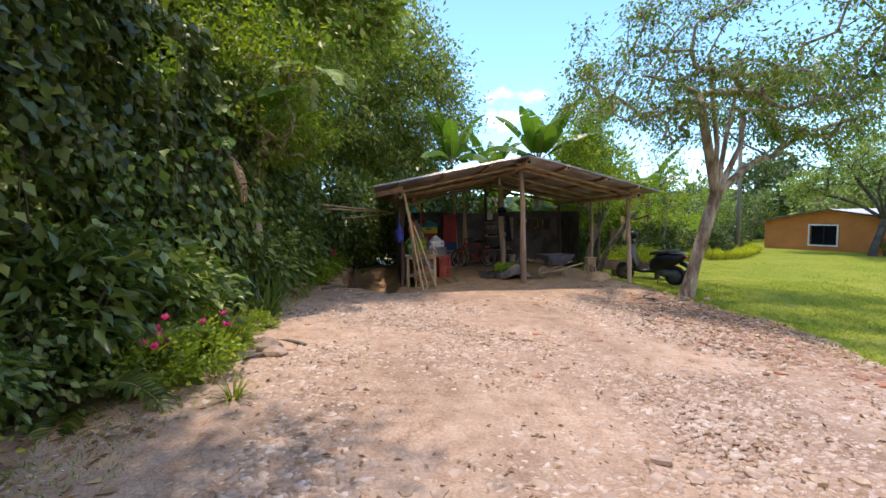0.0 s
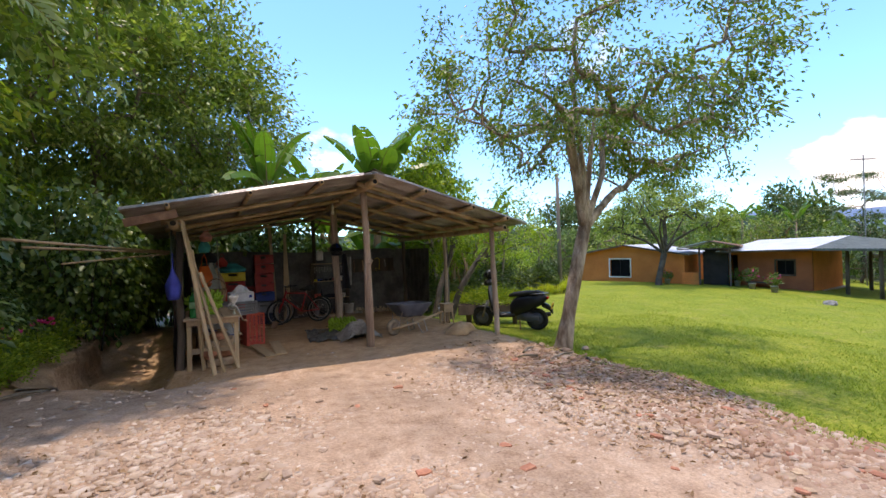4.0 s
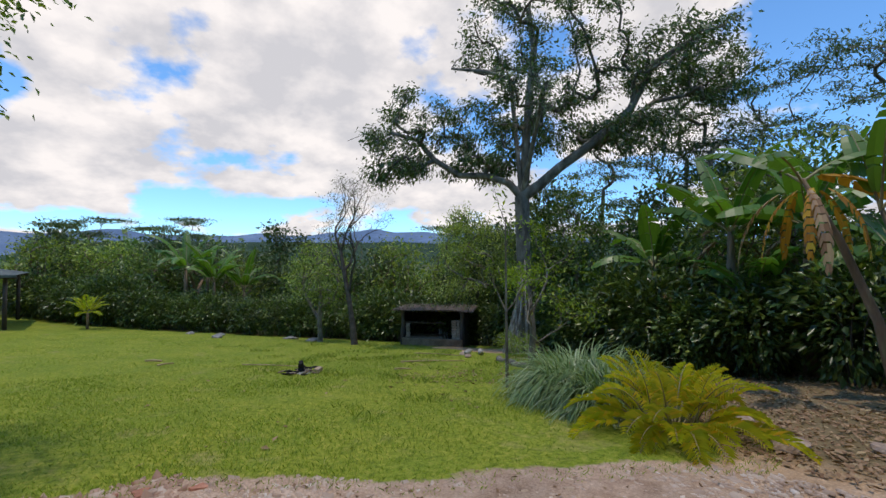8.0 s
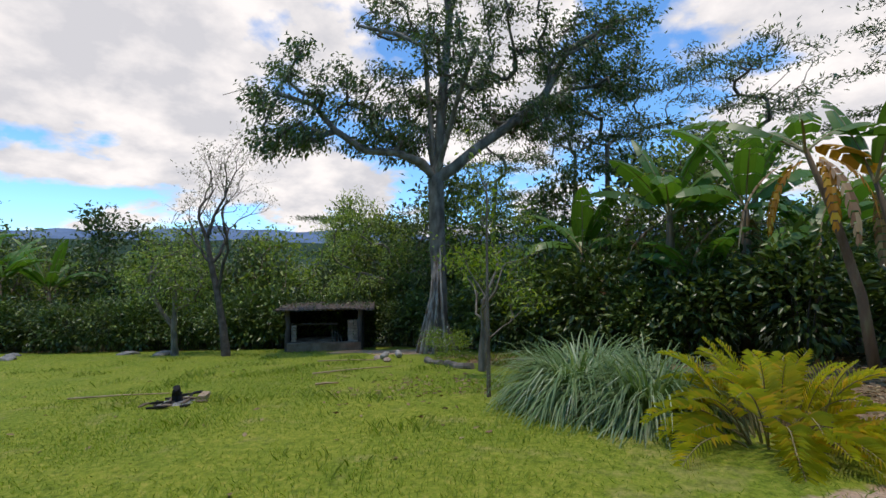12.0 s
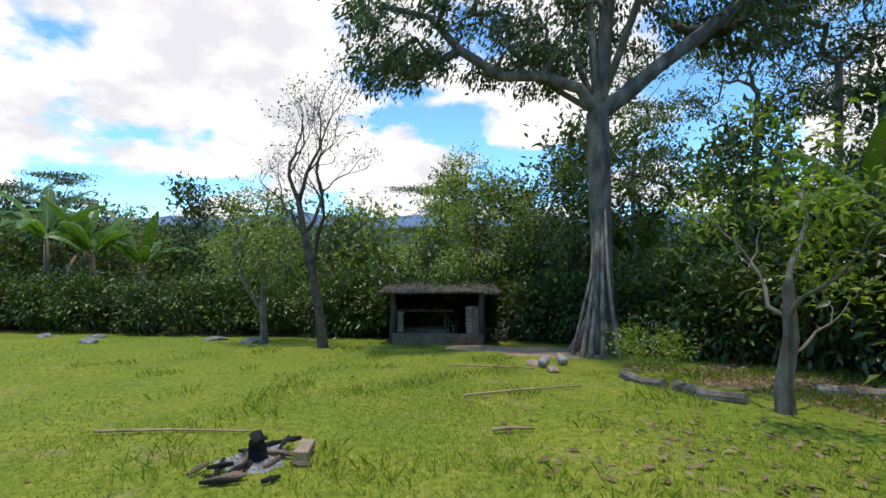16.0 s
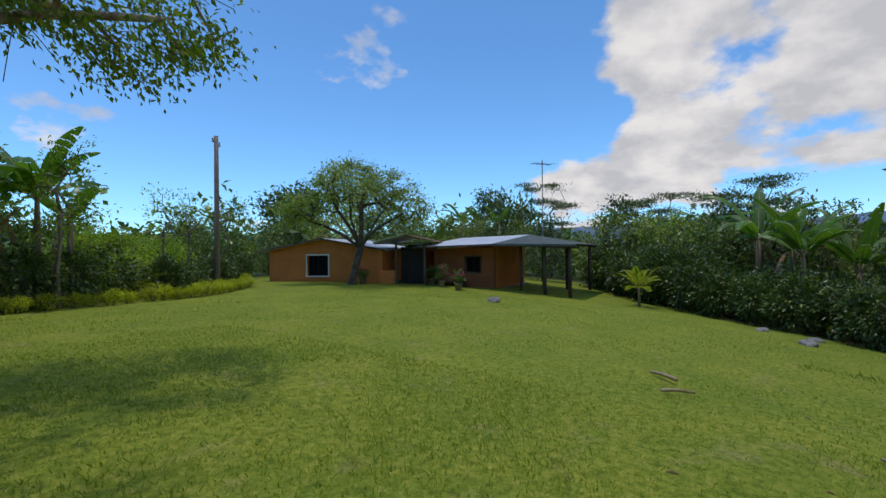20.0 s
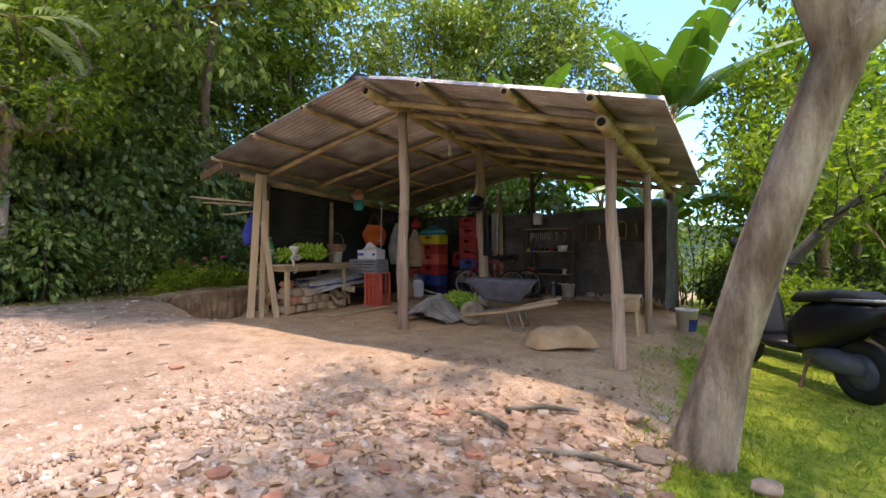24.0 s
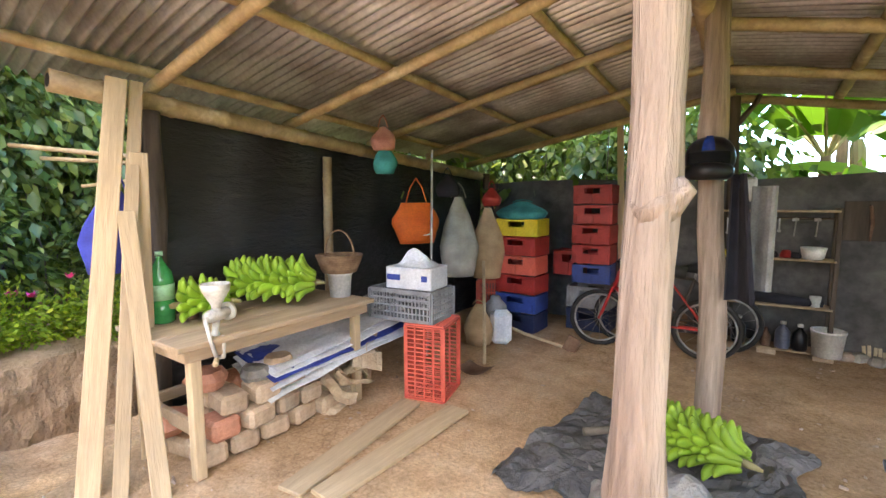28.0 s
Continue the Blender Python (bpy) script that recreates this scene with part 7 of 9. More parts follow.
def chips(name, seed, pts, size, label, material="chips", thick=0.13):
    """Flat broken pieces lying on the ground, each with its own thickness and tilt."""
    rng = np.random.default_rng(seed)
    n, m = len(pts), 4 + seed % 2
    a0 = rng.uniform(0, 6.283, n)
    sz = np.minimum(size * np.exp(rng.normal(0, 0.5, n)), size * 1.9)
    rad = rng.uniform(0.6, 1.2, (n, m)) * sz[:, None]
    ang = a0[:, None] + np.arange(m) * 2 * np.pi / m + rng.uniform(-0.3, 0.3, (n, m))
    lx, ly = rad * np.cos(ang), rad * np.sin(ang) * rng.uniform(0.3, 0.9, (n, 1))
    tx, ty = rng.normal(0, 0.2, (n, 1)), rng.normal(0, 0.2, (n, 1))
    h = (thick * sz * rng.uniform(0.3, 1.3, n))[:, None]
    top = np.stack([pts[:, :1] + lx * 0.9, pts[:, 1:2] + ly * 0.9, pts[:, 2:] + h + lx * tx + ly * ty], 2)
    bot = np.stack([pts[:, :1] + lx, pts[:, 1:2] + ly, pts[:, 2:] - 0.012 + 0 * lx], 2)
    v = np.concatenate([top, bot], 1).reshape(-1, 3)
    k = np.arange(n)[:, None] * 2 * m
    f = [k + np.array([[0, i, i + 1]]) for i in range(1, m - 1)]
    for i in range(m):
        j = (i + 1) % m
        f += [k + np.array([[i, m + i, m + j]]), k + np.array([[i, m + j, j]])]
    tagged(part(name, tri_mesh(name, v, np.concatenate(f)), material), label, "stones", kind="stuff")


def yard_keep(x, y):
    if lawn(x, y) > 0.5 or x < -3.4 or y < -0.6 or (8.9 < y and x > -1.4):
        return 0
    return (0.25 + 0.75 * smooth_step(-0.35, 0.35, noise.noise((x * 0.6, y * 0.6, 1)))) * (1 - 0.9 * smooth_step(6.3, 7.5, y - 0.35 * max(0.0, x - 1.0)))


chips("stone_chips", 11, scatter(11, 26000, -3.4, 5.4, -2.0, 9.2, yard_keep), 0.021, "broken stone and clay chips trodden into the yard", thick=0.2)
chips("stone_chips", 14, scatter(14, 4600, -3.2, 5.4, -1.0, 9.0, yard_keep), 0.044, "flat angular stone pieces lying about the yard", thick=0.08)
chips("stone_chips", 12, scatter(12, 2600, 2.6, 5.7, 3.6, 8.4, lambda x, y: 0 if lawn(x, y) > 0.6 else smooth_step(2.8, 4.4, x)), 0.045, "larger reddish stone fragments at the yard's edge", "chips_red", 0.22)
chips("stone_chips", 13, scatter(13, 500, -1.2, 4.6, 8.9, 14.0, lambda x, y: 0.5), 0.012, "small crumbs on the shed floor")


def litter(name, seed, pts, size, leaf_name, label):
    rng = np.random.default_rng(seed)
    v, f = leaf_cloud(rng, pts + np.array([0, 0, 0.012]), 1, 0.004, size, up=0.0, wide=0.5)
    v[:, 2] = np.clip(v[:, 2], np.repeat(pts[:, 2], 4) - 0.004, np.repeat(pts[:, 2], 4) + 0.03)
    tagged(part(name, tri_mesh(name, v, f), leaf_name), label, "leaves", kind="stuff")


litter("leaf_litter", 21, scatter(21, 2600, 2.4, 6.4, 4.4, 9.0, lambda x, y: 0 if lawn(x, y) > 0.5 else 0.1 + math.exp(-((x - 4.6) / 0.9) ** 2 - ((y - 6.6) / 1.6) ** 2)), 0.075, "leaf_dead", "brown fallen leaves under the yard tree")
litter("leaf_litter", 22, scatter(22, 2000, -3.4, 5.0, -2.0, 9.0, yard_keep), 0.055, "leaf_dead", "scattered dry leaves over the yard")
litter("leaf_litter", 23, scatter(23, 9000, -1.0, 4.0, -7.5, -0.8, lambda x, y: 0 if lawn(x, y) > 0.5 else 0.8), 0.085, "leaf_dead", "thick brown leaf litter below the bananas")
litter("leaf_litter", 24, scatter(24, 380, 5.0, 13.0, -5.5, 4.0, lambda x, y: math.exp(-((x - 7.2) / 1.2) ** 2 - ((y + 1.6) / 1.2) ** 2) + 0.03), 0.10, "leaf_dead", "fallen brown leaves on the grass")
litter("leaf_litter", 26, scatter(26, 3200, 5.0, 10.5, -8.0, -2.8, lambda x, y: 0 if lawn(x, y) > 0.55 else 0.8), 0.12, "leaf_dead", "brown leaf litter on bare earth by the hedge")
blades("weed_tufts", 27, scatter(27, 5000, 4.5, 10.5, -8.0, -2.8, lambda x, y: (0 if lawn(x, y) > 0.6 else 1) * (1 if noise.noise((x * 0.9, y * 0.9, 8)) > 0.0 else 0.1)), 0.12, 0.007, "green weeds on bare earth by the hedge")
litter("leaf_litter", 25, scatter(25, 3500, -6.5, -2.6, -3.0, 15.0, lambda x, y: 0.8), 0.11, "leaf_dead", "leaf litter on the woodland floor")


# ---- flat stones told apart one by one in the yard ----
def flat_stone(seed):
    r2 = random.Random(seed)
    n = r2.randint(5, 7)
    ring = [(0.06 * r2.uniform(0.7, 1.15) * math.cos(a), 0.06 * r2.uniform(0.5, 1.0) * math.sin(a)) for a in [2 * math.pi * (i + r2.uniform(-0.3, 0.3)) / n for i in range(n)]]
    vs = [(x, y, -0.008) for x, y in ring] + [(x * 0.96, y * 0.96, 0.009 + 0.004 * r2.random()) for x, y in ring] + [(x * 0.75, y * 0.75, 0.014) for x, y in ring]
    fs = [tuple(range(2 * n, 3 * n))]
    for i in range(n):
        j = (i + 1) % n
        fs += [(i, j, n + j, n + i), (n + i, n + j, 2 * n + j, 2 * n + i)]
    return Geo().add(vs, fs)


STONES = {m: [flat_stone(800 + i).mesh("stone") for i in range(6)] for m in ("red_clay", "stone", "adobe")}
for m, ms in STONES.items():
    for me in ms:
        me.materials.append(MAT[m])
ground = bpy.data.objects["ground"]
rs = random.Random(812)
for i in range(280):
    if i < 170:
        x, y, s = rs.uniform(2.9, 5.5), rs.uniform(3.4, 8.0), rs.uniform(0.7, 1.55)
    else:
        x, y, s = rs.uniform(-2.4, 3.6), rs.uniform(0.6, 8.2), rs.uniform(0.6, 1.3)
    if lawn(x, y) > 0.4:
        continue
    ob = new("stone", STONES[rs.choice(("red_clay", "stone", "stone", "adobe"))][rs.randrange(6)])
    ob.parent = ground
    ob.matrix_local = Matrix.LocRotScale(on_ground(x, y, 0.004), Euler((rs.gauss(0, 0.07), rs.gauss(0, 0.07), rs.uniform(0, 6.28))), (s, s, s))


# ---- things in the shed ----
def plank(name, a, b, w, th, material, label, category="plank", group="", face=(1, 0, 0)):
    """Sawn board from a to b (ends of its long axis)."""
    a, b = Vector(a), Vector(b)
    d = b - a
    L = d.length
    z = d / L
    x = Vector(face)
    x = (x - z * x.dot(z)).normalized()
    y = z.cross(x)
    g = Geo().box((w, th, L), (0, 0, L / 2), b=0.004)
    ob = part(name, g, material)
    ob.matrix_world = Matrix.Translation(a) @ Matrix((x, y, z)).transposed().to_4x4()
    return tagged(ob, label, category, group)


plank("upright_plank", (-0.49, 9.28, -0.02), (-0.85, 9.68, 2.17), 0.105, 0.026, "plank", "sawn timber plank leaning upright against the shed eave", group="leaning planks", face=(0.34, 0.94, 0))
plank("upright_plank", (-0.37, 9.38, -0.02), (-0.85, 9.78, 2.17), 0.07, 0.026, "plank", "sawn timber plank leaning upright against the shed eave", group="leaning planks", face=(0.34, 0.94, 0))
plank("upright_plank", (-0.17, 9.49, -0.02), (-0.64, 9.60, 1.42), 0.085, 0.026, "plank", "short sawn plank leaning against taller planks", group="leaning planks", face=(0.34, 0.94, 0))
plank("upright_plank", (-0.62, 9.62, 0.0), (-0.74, 9.72, 1.75), 0.09, 0.03, "plank", "dark timber plank leaning in the shed corner", group="leaning planks", face=(0.34, 0.94, 0))
plank("floor_plank", (0.33, 9.86, 0.018), (0.20, 11.0, 0.018), 0.16, 0.024, "plank", "dusty sawn board lying on the earth floor", group="boards on the floor")
plank("floor_plank", (0.50, 9.92, 0.02), (0.55, 11.1, 0.02), 0.17, 0.026, "plank", "dusty sawn board lying on the earth floor", group="boards on the floor")


def make_table():
    t = thing("work_table", (-0.49, 10.28, 0), "rough wooden work table with a plank top on the earth floor", "table")
    for i in range(3):
        part("top_board", Geo().box((0.245, 1.40, 0.030), (-0.25 + 0.25 * i, 0, 0.735), (0, 0, 0.3 * (i - 1)), 0.005), "plank_y", t)
    part("apron", Geo().box((0.03, 1.26, 0.07), (0.33, 0, 0.685)), "plank_y", t)
    part("apron", Geo().box((0.68, 0.03, 0.07), (0.0, -0.64, 0.685)), "plank_y", t)
    part("apron", Geo().box((0.68, 0.03, 0.07), (0.0, 0.64, 0.685)), "plank_y", t)
    for x in (-0.31, 0.31):
        for y in (-0.60, 0.55):
            part("leg", Geo().box((0.06, 0.06, 0.72), (x, y, 0.36), (0, 0, 0), 0.006), "plank", t)
    part("rail", Geo().box((0.62, 0.03, 0.08), (0, -0.60, 0.27)), "plank_y", t)
    part("rail", Geo().box((0.03, 1.15, 0.07), (-0.3, 0, 0.27)), "plank_y", t)


make_table()


def banana_mesh(seed):
    rs2 = random.Random(seed)
    pts, rad = [], []
    for i in range(7):
        u = i / 6
        a = -0.5 + 1.25 * u
        pts.append((0.115 * math.sin(a) + 0.055, 0, 0.115 * (1 - math.cos(a)) * 1.2))
        rad.append(0.0205 * (math.sin(math.pi * (0.12 + 0.80 * u)) ** 0.55) * rs2.uniform(0.95, 1.05))
    rad[0], rad[-1] = 0.007, 0.006
    me = Geo().tube(pts, rad, 7).mesh("banana", True)
    me.materials.append(MAT["banana"])
    return me


BANANAS = [banana_mesh(i) for i in range(3)]


def banana_bunch(at, rz, rows, per, radius, step, label, tilt=90.0, ripe=0):
    """Bunch lying on its side: hands of fruit round a stalk, each fruit its own piece."""
    t = thing("banana_bunch", at, label, "bananas", rz=rz)
    L = rows * step
    part("stalk", Geo().tube([(-L / 2 - 0.14, 0, 0), (-L / 2, 0, 0.01), (L / 2, 0, 0), (L / 2 + 0.05, 0.01, -0.01)], [0.018, 0.024, 0.02, 0.008], 8), "banana_stalk", t, smooth=True)
    r2 = random.Random(int(at[0] * 100))
    for i in range(rows):
        for k in range(per):
            a = 2 * math.pi * (k + 0.5 * (i % 2)) / per + r2.uniform(-0.1, 0.1)
            if math.sin(a) < -0.55:
                continue
            x = -L / 2 + step * (i + 0.5)
            ob = new("banana", BANANAS[r2.randrange(3)])
            ob.parent = t
            q = Matrix.Translation((x, 0.035 * math.cos(a), 0.035 * math.sin(a))) @ Matrix.Rotation(a + r2.uniform(-0.1, 0.1), 4, "X") @ Matrix.Rotation(radians(50 + r2.uniform(-7, 9)), 4, "Z")
            # fruit leaves the stalk sideways and bends towards the far end
            q = q @ Matrix(((0, 0, 1, 0), (1, 0, 0, 0.012), (0, 1, 0, 0), (0, 0, 0, 1)))
            s = radius / 0.15 * r2.uniform(0.9, 1.08)
            ob.matrix_local = q @ Matrix.Diagonal((s, s * 1.3, s * 1.35, 1))
    return t


banana_bunch((-0.52, 10.47, 0.90), 48, 9, 14, 0.185, 0.055, "large bunch of green plantains lying on the work table")
banana_bunch((-0.55, 10.0, 0.85), 60, 4, 12, 0.16, 0.055, "small bunch of green plantains lying on the work table")
banana_bunch((1.98, 11.25, 0.15), -18, 10, 14, 0.175, 0.053, "bunch of green plantains lying on a plastic sheet")


def make_grinder():
    t = thing("hand_grinder", (-0.20, 9.83, 0.75), "white tinned hand grain mill clamped to the table edge", "grinder", rz=20)
    t.matrix_world = t.matrix_world @ Matrix.Scale(0.85, 4)
    part("hopper", Geo().lathe([(0.028, 0.17), (0.035, 0.2), (0.085, 0.29), (0.09, 0.33), (0.082, 0.33), (0.03, 0.22)], seg=20), "cast_white", t, smooth=True)
    part("body", Geo().lathe([(0.0, -0.09), (0.035, -0.09), (0.042, -0.03), (0.042, 0.05), (0.03, 0.09), (0.0, 0.1)], seg=16, m=pose(0, 0, 0.13, 90, 0, 0)).tube([(0, 0, 0.12), (0, 0, 0.2)], 0.03, 12), "cast_white", t, smooth=True)
    part("plate", Geo().lathe([(0.0, -0.012), (0.06, -0.012), (0.062, 0.012), (0.0, 0.014)], seg=20, m=pose(0, 0.1, 0.13, 90, 0, 0)), "cast_white", t, smooth=True)
    part("clamp", Geo().tube([(0, 0, 0.12), (0.0, -0.02, 0.03), (0.0, -0.02, 0.0)], [0.022, 0.02, 0.03], 8).tube([(0.045, -0.02, 0.0), (0.055, -0.02, -0.06), (0.05, -0.02, -0.14), (0.0, -0.02, -0.15)], 0.014, 8), "cast_white", t, smooth=True)
    part("screw", Geo().tube([(0.0, -0.02, -0.17), (0.0, -0.02, -0.06)], 0.008, 8), "steel", t)
    c = part("crank", Geo().tube([(0, -0.08, 0.13), (0.02, -0.12, 0.12), (0.06, -0.13, 0.0), (0.10, -0.13, -0.11)], [0.013, 0.013, 0.012, 0.013], 8), "cast_white", t, smooth=True)
    part("grip", Geo().tube([(0.10, -0.13, -0.11), (0.14, -0.19, -0.12)], [0.014, 0.018], 10), "plank", c, smooth=True)


make_grinder()
t = thing("soda_bottle", (-0.72, 9.78, 0.75), "large green plastic bottle with a pale label on the table", "bottle")
t.matrix_world = t.matrix_world @ Matrix.Diagonal((1.25, 1.25, 1.02, 1))
part("body", Geo().lathe([(0.045, 0.0), (0.055, 0.01), (0.056, 0.1), (0.052, 0.11), (0.056, 0.12), (0.056, 0.25), (0.05, 0.3), (0.02, 0.36), (0.014, 0.38), (0.014, 0.4)], seg=20), "bottle", t, smooth=True)
part("label", Geo().lathe([(0.0575, 0.14), (0.0575, 0.23)], seg=20), "label_green", t, "pale green paper label", True)
part("cap", Geo().lathe([(0.017, 0.395), (0.017, 0.42), (0.0, 0.421)], seg=14), "label_green", t, smooth=True)
t = thing("brown_jar", (-0.66, 9.92, 0.75), "small brown jar beside the bottle", "jar")
part("body", Geo().lathe([(0.035, 0), (0.04, 0.02), (0.04, 0.12), (0.025, 0.16), (0.025, 0.2)], seg=14), "rusty_steel", t, smooth=True)
t = thing("white_tub", (-0.40, 10.90, 0.75), "white plastic tub on the table end", "tub")
part("tub", Geo().lathe([(0.075, 0), (0.09, 0.17), (0.097, 0.17), (0.097, 0.185), (0.085, 0.185), (0.07, 0.02), (0.0, 0.02)], seg=20), "white_plastic", t, smooth=True)
t = thing("wicker_basket", (-0.40, 10.90, 0.935), "brown wicker basket with a hoop handle standing on a tub", "basket")
g = Geo()
for k in range(9):
    z = 0.01 + 0.015 * k
    r = 0.125 + 0.006 * k
    part("weave_band", Geo().tube([(r * math.cos(a), r * math.sin(a), z) for a in [2 * math.pi * i / 20 for i in range(21)]], 0.008, 5, cap=False), "wicker", t, smooth=True)
g.lathe([(0.0, 0.012), (0.12, 0.012), (0.12, 0.02)], seg=18)
part("bowl", g, "wicker", t, smooth=True)
part("handle", Geo().tube([(0.16 * math.cos(a), 0, 0.13 + 0.19 * math.sin(a)) for a in [math.pi * i / 12 for i in range(13)]], 0.007, 6), "wicker", t, smooth=True)


def slat_crate(name, at, size, material, label, rz=0.0, rot=None, inner=""):
    """Open plastic crate with slotted sides."""
    t = thing(name, at, label, "crate", rz=rz)
    if rot is not None:
        t.matrix_world = pose(*at, *rot)
    x, y, z = size
    part("floor", Geo().box((x - 0.02, y - 0.02, 0.012), (0, 0, 0.006), b=0.002), material, t)
    for ax in (0, 1):
        for s in (-1, 1):
            g, L = Geo(), (x, y)[ax]
            n = max(4, int(L / 0.032))
            rows = 4

            def put(w, h, u, zz, th=0.010, g=g, ax=ax, s=s):
                if ax == 0:
                    g.box((w, th, h), (u, s * (y / 2 - th / 2), zz), b=0.001)
                else:
                    g.box((th, w, h), (s * (x / 2 - th / 2), u, zz), b=0.001)

            for k in range(rows + 1):
                put(L, 0.014 if 0 < k < rows else 0.03, 0, 0.012 + (z - 0.024) * k / rows, 0.014 if k in (0, rows) else 0.010)
            for k in range(n + 1):
                put(0.010 if 0 < k < n else 0.03, z - 0.01, -L / 2 + L * k / n, z / 2, 0.009)
            part("side", g, material, t)
    return t


def bottle_crate(at, size, material, label, rz=0.0, group=""):
    """Stackable crate with closed sides, rim and hand holes."""
    t = thing("bottle_crate", at, label, "crate", group, rz=rz)
    x, y, z = size
    part("floor", Geo().box((x - 0.02, y - 0.02, 0.012), (0, 0, 0.008)), material, t)
    for s in (-1, 1):
        g = Geo()
        yy = s * (y / 2 - 0.008)
        g.box((x - 0.004, 0.016, z * 0.52), (0, yy, z * 0.26 + 0.004), b=0.003)
        g.box((x - 0.004, 0.02, z * 0.16), (0, yy, z * 0.90), b=0.004)
        for q in (-1, 1):
            g.box((x * 0.30, 0.016, z * 0.34), (q * x * 0.345, yy, z * 0.67), b=0.003)
        part("side", g, material, t)
        part("side", Geo().box((0.016, y - 0.034, z * 0.96), (s * (x / 2 - 0.008), 0, z * 0.5), b=0.003), material, t)
        for q in (-1, 0, 1):
            part("rib", Geo().box((0.02, 0.008, z * 0.46), (q * x * 0.42 if q else 0, s * (y / 2 + 0.003), z * 0.27), b=0.002), material, t)
    return t


slat_crate("upright_crate", (0.22, 11.30, 0.17), (0.56, 0.36, 0.32), "coral_plastic", "coral red slotted crate standing on end", rot=(0, 90, 12))
bpy.data.objects["upright_crate"].matrix_world = pose(0.20, 11.28, 0.0, 0, 0, 14) @ pose(-0.16, 0, 0.28, 0, 90, 0)
slat_crate("grey_crate", (-0.02, 11.30, 0.562), (0.56, 0.36, 0.24), "grey_plastic", "grey slotted plastic crate on top of another crate", rz=6)
t = thing("lidded_box", (0.02, 11.32, 0.80), "white printed carton filled with crumpled plastic bags", "box", rz=8)
part("carton", Geo().box((0.40, 0.28, 0.17), (0, 0, 0.085), b=0.006), "white_sheet", t)
for i, (x, w) in enumerate(((-0.13, 0.12), (0.14, 0.05))):
    part("printed_bar", Geo().box((w, 0.004, 0.045), (x, -0.1415, 0.09), b=0.001), "royal_print", t, "dark blue printed lettering bar")
g = Geo().grid(lambda u, v: (-0.16 + 0.32 * u, -0.11 + 0.22 * v, 0.172 + 0.15 * math.sin(math.pi * u) * math.sin(math.pi * v) * (0.6 + 0.8 * noise.noise((u * 4, v * 4, 1)))), 16, 12)
part("plastic_bag", g, "white_sheet", t, "crumpled white plastic bag")
# shelf board and tub behind the table
solid("low_bench", Geo().box((0.42, 0.9, 0.03), (0, 0, 0.30)).box((0.05, 0.05, 0.29), (-0.15, -0.38, 0.145)).box((0.05, 0.05, 0.29), (0.15, -0.38, 0.145)).box((0.05, 0.05, 0.29), (0.15, 0.38, 0.145)), "plank_y", (-0.55, 11.55, 0), 0, "low plank shelf along the plastic wall", "shelf")
t = thing("cream_pot", (-0.28, 10.98, 0), "small cream plastic pot on the ground", "pot")
part("pot", Geo().lathe([(0.07, 0), (0.09, 0.16), (0.1, 0.17), (0.08, 0.17), (0.06, 0.02), (0, 0.02)], seg=16), "white_plastic", t, smooth=True)
bpy.data.objects["cream_pot"].location = (-0.32, 11.12, 0.315)

# adobe bricks, rubble and sheets under the table
rs = random.Random(31)
k = 0
for layer, (n, z) in enumerate(((5, 0.0), (4, 0.125), (3, 0.25))):
    for col in range(2):
        for i in range(n):
            ob = part("clay_brick", Geo().box((0.21, 0.18 + rs.uniform(-0.02, 0.02), 0.122), b=0.022), "adobe" if rs.random() < 0.85 else "red_clay")
            ob.matrix_world = pose(-0.30 - 0.21 * col + rs.uniform(-0.02, 0.02), 9.79 + 0.2 * i + 0.07 * layer, z + 0.063, rs.uniform(-4, 4), rs.uniform(-4, 4), rs.uniform(-14, 14))
            tagged(ob, "pale dusty clay brick in the stack below the table", "brick", "clay bricks")
for i, (x, y, z, s, m) in enumerate(((-0.42, 9.86, 0.44, 0.12, "red_clay"), (-0.55, 9.70, 0.20, 0.13, "red_clay"), (-0.34, 10.12, 0.40, 0.10, "grey_stone"), (-0.36, 10.3, 0.42, 0.11, "adobe"))):
    g = Geo().lathe([(0.0, -0.5 * s), (0.7 * s, -0.42 * s), (s, 0), (0.75 * s, 0.42 * s), (0.0, 0.5 * s)], seg=9)
    g.v = [tuple(Vector(p) * (1 + 0.25 * noise.noise(Vector(p) * 9 + Vector((i, 0, 0))))) for p in g.v]
    solid("rubble_lump", g, m, (x, y, z), i * 50, "rough lump of broken clay on the brick stack", "stone", "rubble", smooth=False)
for i in range(7):
    g = Geo().grid(lambda u, v: ((u - 0.5) * 0.3, (v - 0.5) * 0.22, 0.05 * noise.noise((u * 3, v * 3, i)) + 0.03 * math.sin(6 * u + i)), 8, 6, 0.003)
    ob = part("paper_sack", g, "paper")
    ob.matrix_world = pose(-0.26 + 0.05 * (i % 3), 10.62 + 0.06 * i, 0.10 + 0.045 * i, rs.uniform(-35, 35), rs.uniform(-45, 45), rs.uniform(0, 180))
    tagged(ob, "crumpled brown paper sack in the pile below the table", "sack", "paper sacks")
for i in range(5):
    g = Geo().grid(lambda u, v: (-0.22 + 0.44 * u, -0.62 + 1.24 * v, 0.02 * noise.noise((u * 5, v * 5, i)) + 0.03 * math.sin(3 * v + i)), 8, 22, 0.006)
    ob = part("roll_sheet", g, "white_sheet" if i != 2 else "royal_print")
    ob.matrix_world = pose(-0.34 - 0.015 * i, 10.72 + 0.02 * i, 0.40 + 0.034 * i, 6, 20 - 3 * i, 0)
    tagged(ob, "folded white and blue plastic sheet stacked below the table", "plastic sheet", "folded sheets")
